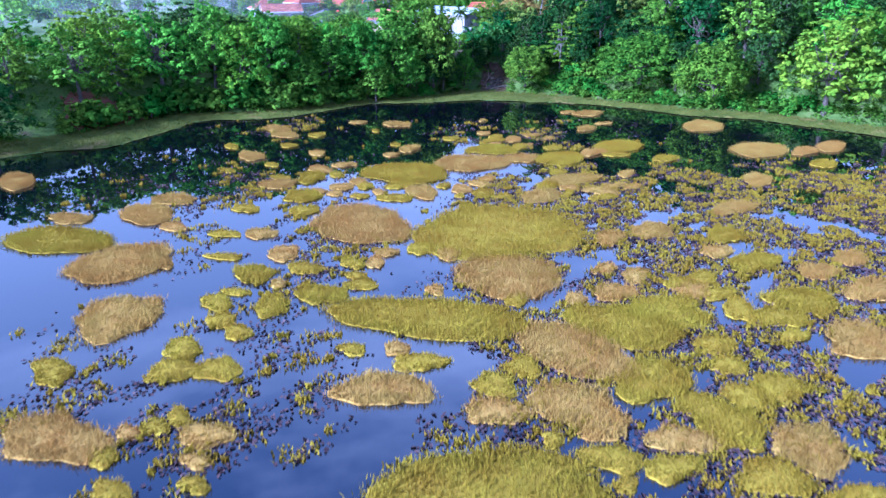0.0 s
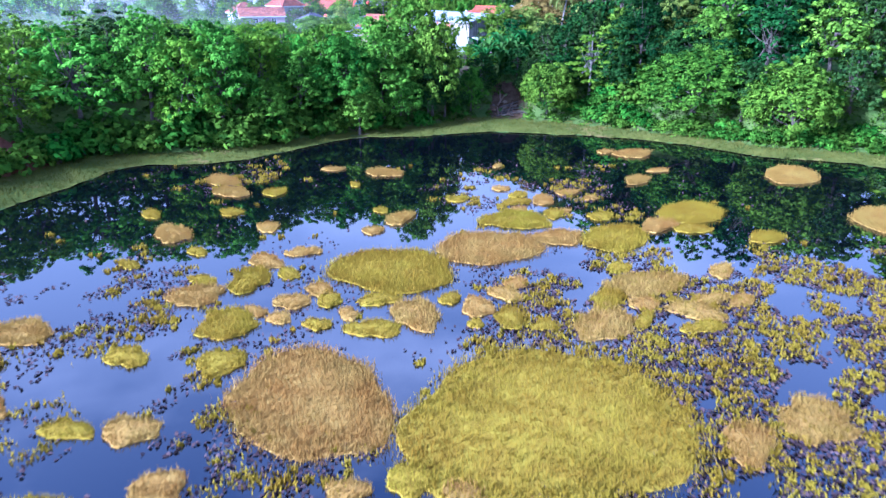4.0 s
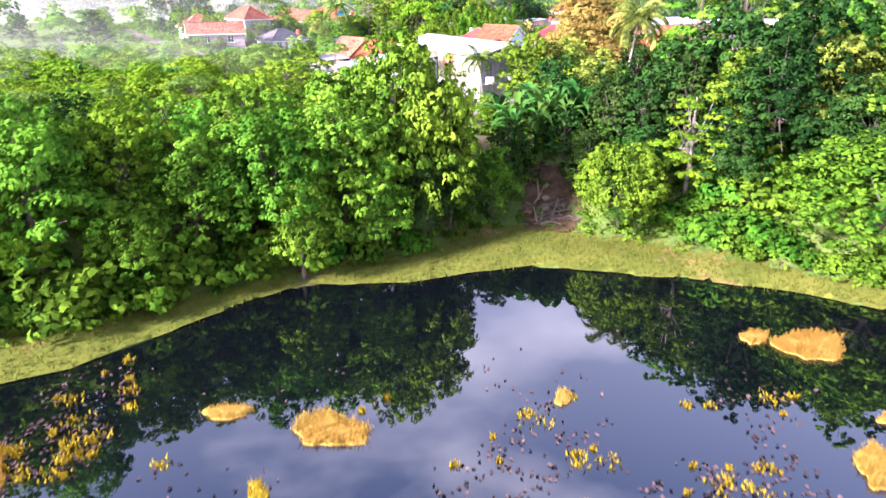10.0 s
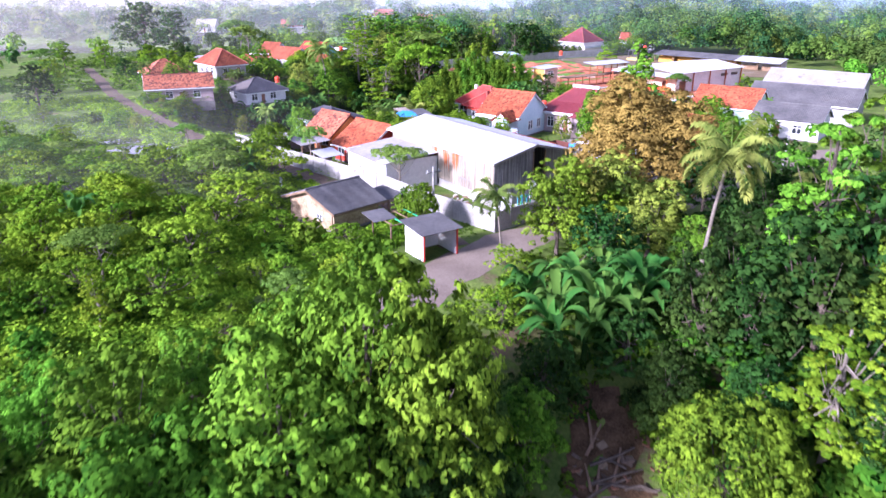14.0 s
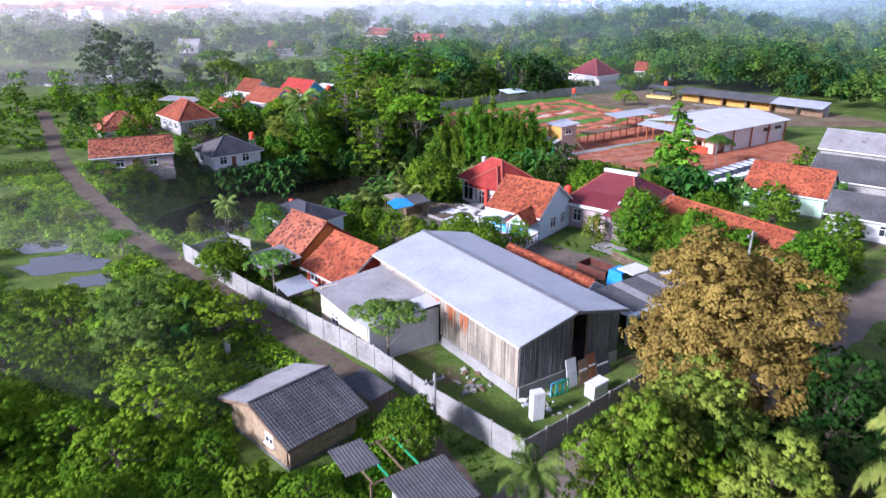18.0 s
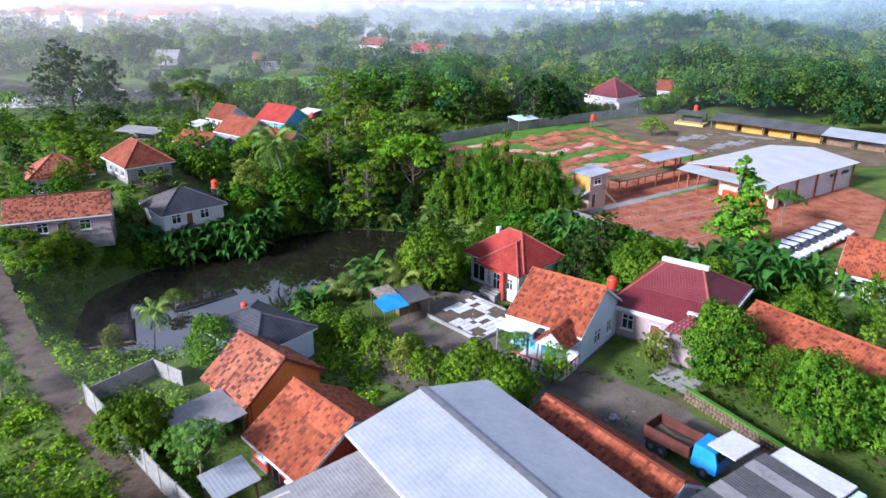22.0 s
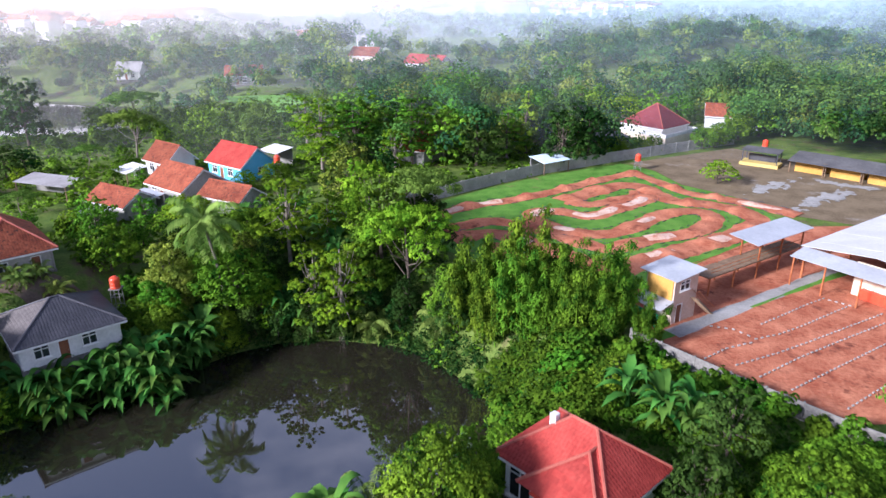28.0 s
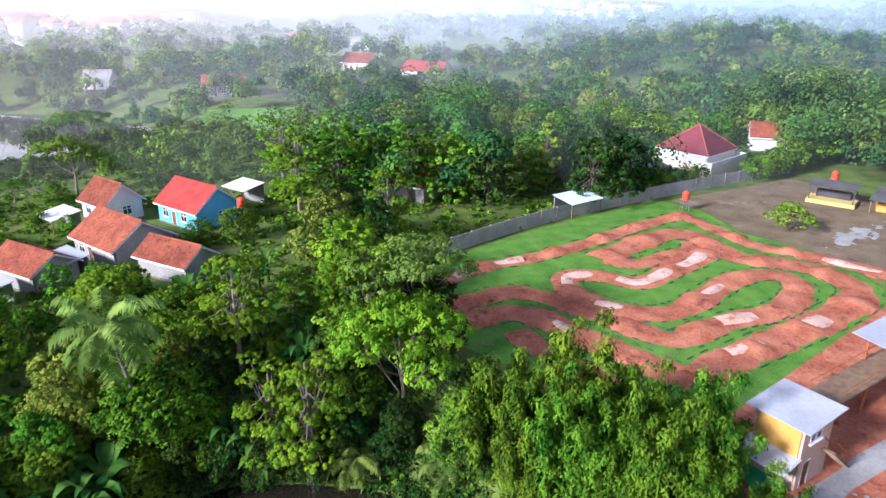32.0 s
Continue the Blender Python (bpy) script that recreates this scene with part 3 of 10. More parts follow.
# ---- the lie of the land ----
GROUND = 6.4
WATER_1 = [(-64, -40), (66, -40), (70, 40), (60, 75), (53, 86), (43, 96.5), (34, 99.5), (30, 104), (24.8, 107.9), (17.9, 110.6), (11, 112.1), (6, 113.4),
           (1.7, 112), (-3.7, 110.2), (-10.4, 110), (-13, 107.7), (-17.4, 103), (-21.4, 98.6), (-25, 96.5), (-31, 96.2), (-33.5, 95), (-35, 88), (-38.3, 79), (-45, 77), (-54, 68), (-64, 40)]
SHELF_1 = [(-68, -44), (70, -44), (74, 40), (64, 78), (56, 89), (46, 99.5), (36, 102.5), (31.5, 107), (26, 110), (22.6, 113.1), (19.5, 114.8), (16.3, 117.1), (12.8, 117.6), (10, 120.2),
           (5, 121.2), (2.2, 120.2), (-1.6, 114.8), (-8, 112.2), (-12, 110.5), (-18, 106.5), (-22, 102.5), (-27, 100.2), (-34, 99.5), (-39, 97), (-42, 90), (-46, 84), (-56, 77), (-68, 60)]
WATER_2 = [(-39, 203), (-42, 209), (-43.8, 215.5), (-43.6, 219.5), (-40.6, 224.4), (-34.6, 229.4), (-27, 234), (-23.5, 239), (-19, 241.8), (-12.7, 242.2), (-6.4, 241.4), (-2.6, 239.0), (0.6, 234.6), (3.6, 230.0), (3.2, 223), (-3.6, 216.4), (-12, 211),
           (-19, 201.5), (-24.5, 195.5), (-30, 195.5), (-35, 198)]
RIVER = [(-300, 330), (-140, 335), (-86, 343), (-72, 362), (-76, 384), (-110, 400), (-200, 425), (-300, 450)]
FIELD_PADDY = [(-47, 343), (-60, 374), (-34, 380), (-30, 354)]


def land(X, Y):
    """Height of the ground."""
    d1, d2, d3 = poly_distance(SHELF_1, X, Y), poly_distance(WATER_2, X, Y), poly_distance(RIVER, X, Y)
    w1 = poly_distance(WATER_1, X, Y)
    h = np.full(X.shape, GROUND) + 1.2 * wobble(X, Y, 45.0) * smooth(330, 420, np.abs(Y) + 0.0 * X) + 14 * smooth(520, 1500, np.hypot(X, Y)) * (0.6 + 0.4 * wobble(X, Y, 300.0)) + 11 * np.exp(-((X - 112) / 50) ** 2 - ((Y - 452) / 40) ** 2) + 6 * np.exp(-((X + 42) / 36) ** 2 - ((Y - 452) / 26) ** 2)
    shelf = np.where(w1 < 0, np.maximum(-1.6, 0.0 + w1 * 0.4) - 0.05, 0.04 + 0.30 * smooth(0, 3, w1))
    h1 = np.where(d1 < 0, shelf, 0.34 + (GROUND - 0.34) * smooth(0, 11, d1))
    reach = 7.5 - 4.0 * smooth(-16, -20, X) * smooth(208, 203, Y) + 9 * smooth(-22, -27, X) * smooth(-45, -39, X) * smooth(222, 229, Y)
    reach = reach - 4.2 * smooth(-38, -42, X) * smooth(209, 214, Y) * smooth(228, 223, Y)
    h2 = np.where(d2 < 0, np.maximum(-1.5, d2 * 0.5) - 0.05, 0.03 + (GROUND - 0.03) * smooth(0, 1, d2 / reach))
    h3 = np.where(d3 < 0, -1.0, 0.2 + (GROUND - 0.2) * smooth(0, 25, d3))
    h = np.minimum(np.minimum(h, np.where(d1 < 14, h1, h)), np.minimum(np.where(d2 < 20, h2, h), np.where(d3 < 30, h3, h)))
    h = h + 2.1 * smooth(13, 7, np.hypot(X + 46.6, Y - 244.5)) * smooth(-36, -40, X)
    return h + (4.35 - h) * smooth(9.8, 7.2, np.hypot(X - 6.8, Y - 209.6)) * (d2 > 0)


def height(x, y):
    return float(land(np.array([float(x)]), np.array([float(y)]))[0])


def sheet(name, xs, ys, material, z_of):
    X, Y = np.meshgrid(xs, ys)
    Z = z_of(X, Y)
    V = np.stack([X.ravel(), Y.ravel(), Z.ravel()], 1)
    nx, ny = len(xs), len(ys)
    i = (np.arange(ny - 1)[:, None] * nx + np.arange(nx - 1)[None, :]).ravel()
    me = fast_mesh(name, V, np.stack([i, i + 1, i + nx + 1, i + nx], 1))
    me.polygons.foreach_set("use_smooth", np.ones(len(me.polygons), bool))
    return put(name, me, material)


def grown(lo, hi, step, reach, factor=1.22):
    core = list(np.arange(lo, hi + step / 2, step))
    s, a, b = step, [], []
    p, q = core[0], core[-1]
    while p > -reach:
        s *= factor
        p, q = p - s, q + s
        a.append(p), b.append(q)
    return np.array(a[::-1] + core + b)


ground = sheet("ground", grown(-76, 84, 1.6, 4200), grown(-50, 330, 1.6, 4200), M_GROUND, land)
tagged(ground, "green grassy earth with scattered bare brown soil", "ground", kind="structure")


def poly_sheet(name, poly, z, material, label, category, kind="structure", drop=0.0):
    g = Geo()
    g.add([(x, y, z) for x, y in poly], [tuple(range(len(poly)))])
    ob = put(name, g, material)
    bm = bmesh.new()
    bm.from_mesh(ob.data)
    bmesh.ops.triangulate(bm, faces=bm.faces[:])
    bm.normal_update()
    bm.faces.ensure_lookup_table()
    if bm.faces[0].normal.z < 0:
        bmesh.ops.reverse_faces(bm, faces=bm.faces[:])
    bm.to_mesh(ob.data)
    bm.free()
    return tagged(ob, label, category, kind=kind)


poly_sheet("water", [(-72, -48), (76, -48), (76, 123), (-72, 123)], 0.0, M_WATER, "still dark pond water mirroring trees and sky", "water")
poly_sheet("water", [(-46, 192), (6, 192), (6, 246), (-46, 246)], 0.0, M_WATER2, "still murky brown pond water below the houses", "water")
poly_sheet("water", [(-320, 325), (-66, 325), (-66, 460), (-320, 460)], 0.3, M_WATER2, "calm river water bright in morning light", "water")


def ribbon(name, pts, width, material, label, category, lift=0.04, follow=False, kind="structure", waves=0.0, step=1.2):
    """A strip along a line, with uneven edges; follow lays it on the ground, waves gives it humps along its way."""
    P = [Vector((x, y)) for x, y in pts]
    fine = []
    for i in range(len(P) - 1):
        p0, p1, p2, p3 = P[max(i - 1, 0)], P[i], P[i + 1], P[min(i + 2, len(P) - 1)]
        n = max(2, int((p2 - p1).length / step))
        for k in range(n):
            t = k / n
            fine.append(0.5 * (2 * p1 + (p2 - p0) * t + (2 * p0 - 5 * p1 + 4 * p2 - p3) * t * t + (3 * p1 - p0 - 3 * p2 + p3) * t ** 3))
    fine.append(P[-1])
    V, F, run = [], [], 0.0
    M = 5
    for i, p in enumerate(fine):
        d = (fine[min(i + 1, len(fine) - 1)] - fine[max(i - 1, 0)]).normalized()
        s = Vector((-d.y, d.x))
        run += (p - fine[i - 1]).length if i else 0
        ww = width * (1 + 0.10 * math.sin(run * 0.9) + 0.06 * math.sin(run * 2.3 + 1))
        hump = waves * max(0.0, math.sin(run * 0.75 + 0.8 * math.sin(run * 0.21))) ** 2
        for k in range(M):
            e = k / (M - 1) * 2 - 1
            q = p + s * (ww / 2 * e)
            z = (height(q.x, q.y) if follow else GROUND) + lift * (1 - 0.8 * e ** 4) + hump * (1 - e ** 4)
            V.append((q.x, q.y, z))
        if i:
            o = (i - 1) * M
            F += [(o + k, o + M + k, o + M + k + 1, o + k + 1) for k in range(M - 1)]
    F = [tuple(reversed(f)) for f in F]
    ob = put(name, fast_mesh(name, V, F), material)
    ob.data.polygons.foreach_set("use_smooth", np.ones(len(ob.data.polygons), bool))
    return tagged(ob, label, category, kind=kind)


PATH_PTS = [(0.5, 146), (-4, 155.5), (-9.7, 162.8), (-16, 169.5), (-24.4, 179), (-35.1, 190.2), (-43.4, 201), (-55.5, 217.2), (-66, 233.5), (-76, 251), (-90, 275)]
ROAD_PTS = [(-7.5, 128.5), (-3.2, 135.6), (0.0, 140.6), (3.4, 145.2), (8, 149.2), (16, 153.5), (26, 161), (36, 170), (50, 179), (70, 190), (95, 203)]
ribbon("dirt_path", PATH_PTS, 2.5, M_DIRT, "narrow brown dirt lane with grassy verges", "path", 0.05)
ribbon("road", ROAD_PTS, 4.6, M_ASPHALT, "worn pale grey village road", "road", 0.07)
ribbon("lane", [(28, 163.5), (22, 172.5), (16.5, 180.5), (11, 186.5), (5.5, 187), (-1, 192), (-4.5, 196)], 4.6, M_GRAVEL, "broken gravel lane between the houses", "road", 0.055)
poly_sheet("yard", [(-8, 189), (-3, 185), (5, 181), (14, 178), (17, 181), (11, 189.5), (4.5, 192), (3, 203.5), (-3, 205.5), (-4.5, 199), (-7, 195)], GROUND + 0.03, M_GRAVEL, "dusty grey gravel yard with weeds", "yard")



def masked_sheet(name, x0, x1, y0, y1, step, mask, z_of, material, label, category, kind="structure", snap=None):
    """The cells of a fine sheet whose centre lies where mask() is true."""
    xs, ys = np.arange(x0, x1 + step, step), np.arange(y0, y1 + step, step)
    X, Y = np.meshgrid(xs, ys)
    nx, ny = len(xs), len(ys)
    Z = z_of(X, Y)
    i = (np.arange(ny - 1)[:, None] * nx + np.arange(nx - 1)[None, :]).ravel()
    cx, cy = xs[i % nx] + step / 2, ys[i // nx] + step / 2
    i = i[mask(cx, cy)]
    F = np.stack([i, i + 1, i + nx + 1, i + nx], 1)
    used, inv = np.unique(F, return_inverse=True)
    V = np.stack([X.ravel(), Y.ravel(), Z.ravel()], 1)[used]
    V = snap(V) if snap else V
    me = fast_mesh(name, V, inv.reshape(F.shape))
    me.polygons.foreach_set("use_smooth", np.ones(len(me.polygons), bool))
    return tagged(put(name, me, material), label, category, kind=kind)


def shelf_mask(x, y):
    return (poly_distance(WATER_1, x, y) > 0.1 + 0.35 * wobble(x, y, 2.5)) & (poly_distance(SHELF_1, x, y) < 0.8 + 0.8 * wobble(x, y, 4.0)) & (y > 55)


def snap_to_water(V):
    """Pull the sheet's ragged rim to the water's smooth edge."""
    for _ in range(3):
        x, y = V[:, 0], V[:, 1]
        w = poly_distance(WATER_1, x, y)
        gx, gy = (poly_distance(WATER_1, x + 0.05, y) - w) / 0.05, (poly_distance(WATER_1, x, y + 0.05) - w) / 0.05
        push = np.where(w < 0.55, (0.05 + 0.12 * wobble(x, y, 1.6)) - w, 0.0)
        push = np.where((w < 0.55) & (w > 0.3), push * 0.3, push)
        V[:, 0], V[:, 1] = x + gx * push, y + gy * push
    V[:, 2] = np.maximum(land(V[:, 0], V[:, 1]), 0.0) + 0.05
    return V


masked_sheet("shore", -66, 66, 50, 124, 0.5, shelf_mask, lambda X, Y: land(X, Y) + 0.05, M_SHORE, "flat shore of short yellow-green grass at the water's edge", "shore", snap=snap_to_water)


masked_sheet("earth_slip", 4, 14, 117, 130, 0.4, lambda x, y: (np.hypot((x - 8.7) / 2.7, (y - 123.0) / 4.2) < 1 + 0.16 * wobble(x, y, 2.0)) & (poly_distance(SHELF_1, x, y) > -0.4), lambda X, Y: land(X, Y) + 0.10 + 0.12 * wobble(X, Y, 0.9), M_SLIP, "slipped brown earth in a gully of the pond bank", "bank")
masked_sheet("clay_bank", -52, -34, 84, 100, 0.5, lambda x, y: (np.hypot((x + 42.5) / 5.6, (y - 91.0) / 5.0) < 1 + 0.14 * wobble(x, y, 3.0)) & (poly_distance(SHELF_1, x, y) > 0.3), lambda X, Y: land(X, Y) + 0.08 + 0.10 * wobble(X, Y, 1.2), M_CLAY_BANK, "bare red-brown clay bank under the trees", "bank")


# ---- leaves and blades ----
def leaf_quads(C, Nrm, length, width, rng, along=None):
    """Pointed leaves, slightly folded, at the places C with the normals Nrm."""
    n = len(C)
    Nrm = Nrm / (np.linalg.norm(Nrm, axis=1, keepdims=True) + 1e-9)
    r = rng.normal(size=(n, 3)) if along is None else along + 0.35 * rng.normal(size=(n, 3))
    T = r - (r * Nrm).sum(1, keepdims=True) * Nrm
    T /= np.linalg.norm(T, axis=1, keepdims=True) + 1e-9
    B = np.cross(Nrm, T)
    L = (length * rng.uniform(0.65, 1.25, n))[:, None]
    W = (width * rng.uniform(0.7, 1.2, n))[:, None]
    V = np.stack([C - T * L * 0.5, C - B * W * 0.5 + Nrm * W * 0.18, C + T * L * 0.5 - Nrm * L * 0.12, C + B * W * 0.5 + Nrm * W * 0.18], 1)
    return V.reshape(-1, 3), np.arange(4 * n).reshape(-1, 4)


def sphere_dirs(n, rng, low=-1.0):
    z = rng.uniform(low, 1, n)
    a = rng.uniform(0, 2 * np.pi, n)
    s = np.sqrt(1 - z * z)
    return np.stack([s * np.cos(a), s * np.sin(a), z], 1)


def crown_cloud(blobs, clusters, per, leaf, rng, spread=0.36, width=0.55, low=-0.55, up=0.5, droop=0.0):
    """Leaves in many small clusters over the skins of the blobs (x, y, z, rx, ry, rz)."""
    Cs, Ns, Ss = [], [], []
    total = sum((b[3] * b[4] + b[3] * b[5] + b[4] * b[5]) for b in blobs)
    for b in blobs:
        share = (b[3] * b[4] + b[3] * b[5] + b[4] * b[5]) / total
        k = max(3, int(clusters * share))
        D = sphere_dirs(k, rng, low)
        R = np.array(b[3:6])
        cc = np.array(b[:3]) + D * R * rng.uniform(0.76, 1.05, (k, 1))
        rc = spread * R.mean() * rng.uniform(0.6, 1.25, k)
        m = max(2, int(per))
        d = sphere_dirs(k * m, rng, -0.5)
        pos = np.repeat(cc, m, 0) + d * np.repeat(rc, m)[:, None] * rng.uniform(0.45, 1.0, (k * m, 1)) * np.array([1, 1, 0.75])
        Cs.append(pos)
        Ss.append(0.75 * d + 0.75 * np.repeat(D, m, 0) + np.array([0, 0, 0.35]))
        Ns.append(0.95 * d + 0.55 * np.repeat(D, m, 0) + np.array([0, 0, 0.55 * up]) + 0.17 * rng.normal(size=(k * m, 3)))
    C, Nn = np.concatenate(Cs), np.concatenate(Ns)
    along = np.repeat(np.array([[0, 0, -1.0]]), len(C), 0) * droop + rng.normal(size=(len(C), 3)) * (1 - droop) if droop else None
    unit = Nn / (np.linalg.norm(Nn, axis=1, keepdims=True) + 1e-9)
    return (*leaf_quads(C, Nn, leaf, leaf * width, rng, along), np.concatenate(Ss) + 0.45 * unit)


def limbs(g, base, top, r, blobs, rng, seg=7):
    """A tapered, slightly bent trunk and a limb to every blob."""
    mid = (Vector(base) + Vector(top)) / 2 + Vector((rng.normal() * 0.25, rng.normal() * 0.25, 0))
    g.tube([base, Vector(base).lerp(mid, 0.5), mid, top], [r * 1.35, r, r * 0.8, r * 0.4], seg)
    for b in blobs:
        s = mid.lerp(Vector(top), rng.uniform(-0.2, 0.6))
        e = Vector(b[:3])
        m = s.lerp(e, 0.5) + Vector((0, 0, -0.1 * (e - s).length))
        g.tube([s, m, e], [r * 0.34, r * 0.22, r * 0.08], 5)


TREES = {}


def species(kind, variant):
    """The meshes of one kind of tree, built once: name, label, category and (part, mesh, material) rows."""
    key = (kind, variant)
    if key in TREES:
        return TREES[key]
    rng = np.random.default_rng(hash_of(kind) * 31 + variant)
    g, rows, soft = Geo(), [], None
    if kind in ("broad", "broad_near", "dark", "brown", "light", "olive"):
        near = variant >= 2 or kind == "brown"
        blobs = [(0, 0, 5.6, 2.7, 2.7, 3.0)]
        for k in range(9):
            a = 2 * math.pi * k / 9 + rng.uniform(-0.3, 0.3)
            d = rng.uniform(2.2, 3.3)
            q = rng.uniform(1.3, 1.9)
            blobs.append((d * math.cos(a), d * math.sin(a), rng.uniform(1.8, 5.0), q, q, q * 0.95))
        for k in range(7):
            a = 2 * math.pi * k / 7 + rng.uniform(-0.4, 0.4)
            d = rng.uniform(1.6, 2.8)
            q = rng.uniform(1.2, 1.8)
            blobs.append((d * math.cos(a), d * math.sin(a), rng.uniform(5.2, 7.6), q, q, q * 0.9))
        for k in range(5):
            a = rng.uniform(0, 6.28)
            q = rng.uniform(0.9, 1.4)
            blobs.append((1.5 * math.cos(a), 1.5 * math.sin(a), rng.uniform(7.8, 9.2), q, q, q * 0.9))
        limbs(g, (0, 0, -0.4), (0, 0, 7.4), 0.2, blobs, rng)
        V, F, soft = crown_cloud(blobs, 1500 if kind == "brown" else 520 if near else 240, 34 if kind == "brown" else 26 if near else 13, 0.2 if kind == "brown" else 0.31 if near else 0.52, rng, 0.30 if near else 0.32, up=0.95)
        m = {"broad": M_LEAF, "broad_near": M_LEAF, "dark": M_LEAF_DARK, "brown": M_LEAF_BROWN, "light": M_LEAF_LIGHT, "olive": M_LEAF_OLIVE}[kind]
        lab = {"broad": "leafy green broadleaf tree with an uneven crown", "broad_near": "dense green broadleaf tree leaning over the pond bank", "dark": "dark green broadleaf tree with a heavy crown",
               "brown": "large tree with yellow-brown drying foliage", "light": "light green broadleaf tree with a loose crown", "olive": "olive-yellow broadleaf tree with a loose crown"}[kind]
    elif kind == "mango":
        blobs = [(0, 0, 2.6, 2.9, 2.9, 2.5)]
        for k in range(9):
            a = 2 * math.pi * k / 9 + rng.uniform(-0.3, 0.3)
            blobs.append((2.2 * math.cos(a), 2.2 * math.sin(a), rng.uniform(1.5, 3.4), 1.3, 1.3, 1.2))
        for k in range(4):
            a = rng.uniform(0, 6.28)
            blobs.append((1.2 * math.cos(a), 1.2 * math.sin(a), rng.uniform(4.0, 4.7), 1.2, 1.2, 0.9))
        limbs(g, (0, 0, -0.4), (0, 0, 2.8), 0.2, blobs, rng)
        near = variant >= 2
        V, F, soft = crown_cloud(blobs, 640 if near else 300, 22 if near else 12, 0.25 if near else 0.38, rng, 0.25 if near else 0.24, 0.5, -0.75, 0.7)
        m, lab = M_LEAF_MANGO, "round dense glossy green tree with leaves down to the ground"
    elif kind in ("layered", "layered_light"):
        blobs = []
        for k in range(24):
            z = 2.2 + 7.2 * k / 23
            a = 2.4 * k + rng.uniform(-0.5, 0.5)
            d = rng.uniform(0.7, 2.9) * (1.1 - 0.6 * (z - 2.2) / 7.2)
            q = rng.uniform(0.75, 1.35) * (1.1 - 0.35 * (z - 2.2) / 7.2)
            blobs.append((d * math.cos(a), d * math.sin(a), z + rng.uniform(-0.2, 0.2), q, q, 0.26))
        limbs(g, (0, 0, -0.4), (0, 0, 9.2), 0.17, blobs, rng)
        V, F, soft = crown_cloud(blobs, 560, 18, 0.27, rng, 0.26, 0.55, -0.3, 1.2)
        m, lab = (M_LEAF_LIGHT if kind == "layered_light" else M_LEAF), "tall airy tree with leaves in flat layers"
    elif kind == "feather_dome":
        blobs = []
        for k in range(22):
            f = math.sqrt((k + 0.5) / 22)
            a = 2.4 * k + rng.uniform(-0.3, 0.3)
            q = rng.uniform(0.6, 0.95)
            blobs.append((2.5 * f * math.cos(a), 2.5 * f * math.sin(a), 3.1 * math.sqrt(1.04 - 0.93 * f * f) + rng.uniform(-0.25, 0.25), q, q, 0.3))
        limbs(g, (0, 0, -0.3), (0, 0, 2.4), 0.1, blobs, rng, 5)
        V, F, soft = crown_cloud(blobs, 330, 17, 0.2, rng, 0.3, 0.5, -0.4, 1.1)
        m, lab = M_LEAF_DOME, "wide green bush with feathery drooping sprays"
    elif kind in ("umbrella", "umbrella_light"):
        blobs = []
        for k in range(11):
            a = 2 * math.pi * k / 11 * 2.4
            d = 3.6 * math.sqrt(k / 11)
            blobs.append((d * math.cos(a), d * math.sin(a), 7.2 - 0.1 * d * d + rng.uniform(-0.5, 0.4), 1.7, 1.7, 0.55))
        limbs(g, (0, 0, -0.4), (0, 0, 6.4), 0.17, blobs, rng)
        V, F, soft = crown_cloud(blobs, 330, 22, 0.28, rng, 0.32, 0.45, -0.4, 1.0)
        m, lab = (M_LEAF_FEATHER if kind == "umbrella" else M_LEAF_LIGHT), "feathery spreading tree with a wide flat crown"
    elif kind == "conical":
        blobs = []
        for k in range(12):
            z = 1.8 + 8.6 * k / 11
            rr = 2.3 * (1 - 0.75 * (k / 11) ** 1.4)
            for j in range(2):
                a = rng.uniform(0, 6.28)
                blobs.append((0.6 * rr * math.cos(a), 0.6 * rr * math.sin(a), z, 0.62 * rr, 0.62 * rr, 0.7))
        limbs(g, (0, 0, -0.4), (0, 0, 10.4), 0.17, blobs[::2], rng)
        V, F, soft = crown_cloud(blobs, 380, 18, 0.36, rng, 0.42)
        m, lab = M_LEAF, "tall narrow green tree with a tapering crown"
    elif kind == "shrub":
        blobs = []
        for k in range(7):
            a, d = rng.uniform(0, 6.28), rng.uniform(0, 1.1)
            q = rng.uniform(0.6, 1.0)
            blobs.append((d * math.cos(a), d * math.sin(a), rng.uniform(0.4, 1.3), q, q, q * 0.9))
        limbs(g, (0, 0, -0.3), (0, 0, 1.0), 0.05, blobs[:4], rng, 5)
        V, F, soft = crown_cloud(blobs, 66, 10, 0.38, rng, 0.36, 0.55, -0.5)
        m, lab = M_SHRUB, "bushy bright green shrub"
    elif kind == "bamboo":
        Cs, Ns, Al, Ss = [], [], [], []
        for k in range(15):
            a, d = 2.4 * k + rng.uniform(-0.3, 0.3), 1.75 * math.sqrt((k + 0.5) / 15)
            out = Vector((math.cos(a), math.sin(a), 0))
            b = out * d
            hh, lean = rng.uniform(5.2, 9.8) * (1.0 - 0.16 * d), rng.uniform(0.4, 1.5)

            def along(t):
                return b + out * lean * t ** 2.4 + Vector((0, 0, hh * (t - 0.10 * t ** 6)))
            g.tube([along(0) - Vector((0, 0, 0.4)), *[along(t) for t in (0.35, 0.65, 0.85, 1.0)]], [0.055, 0.05, 0.04, 0.025, 0.01], 5, False)
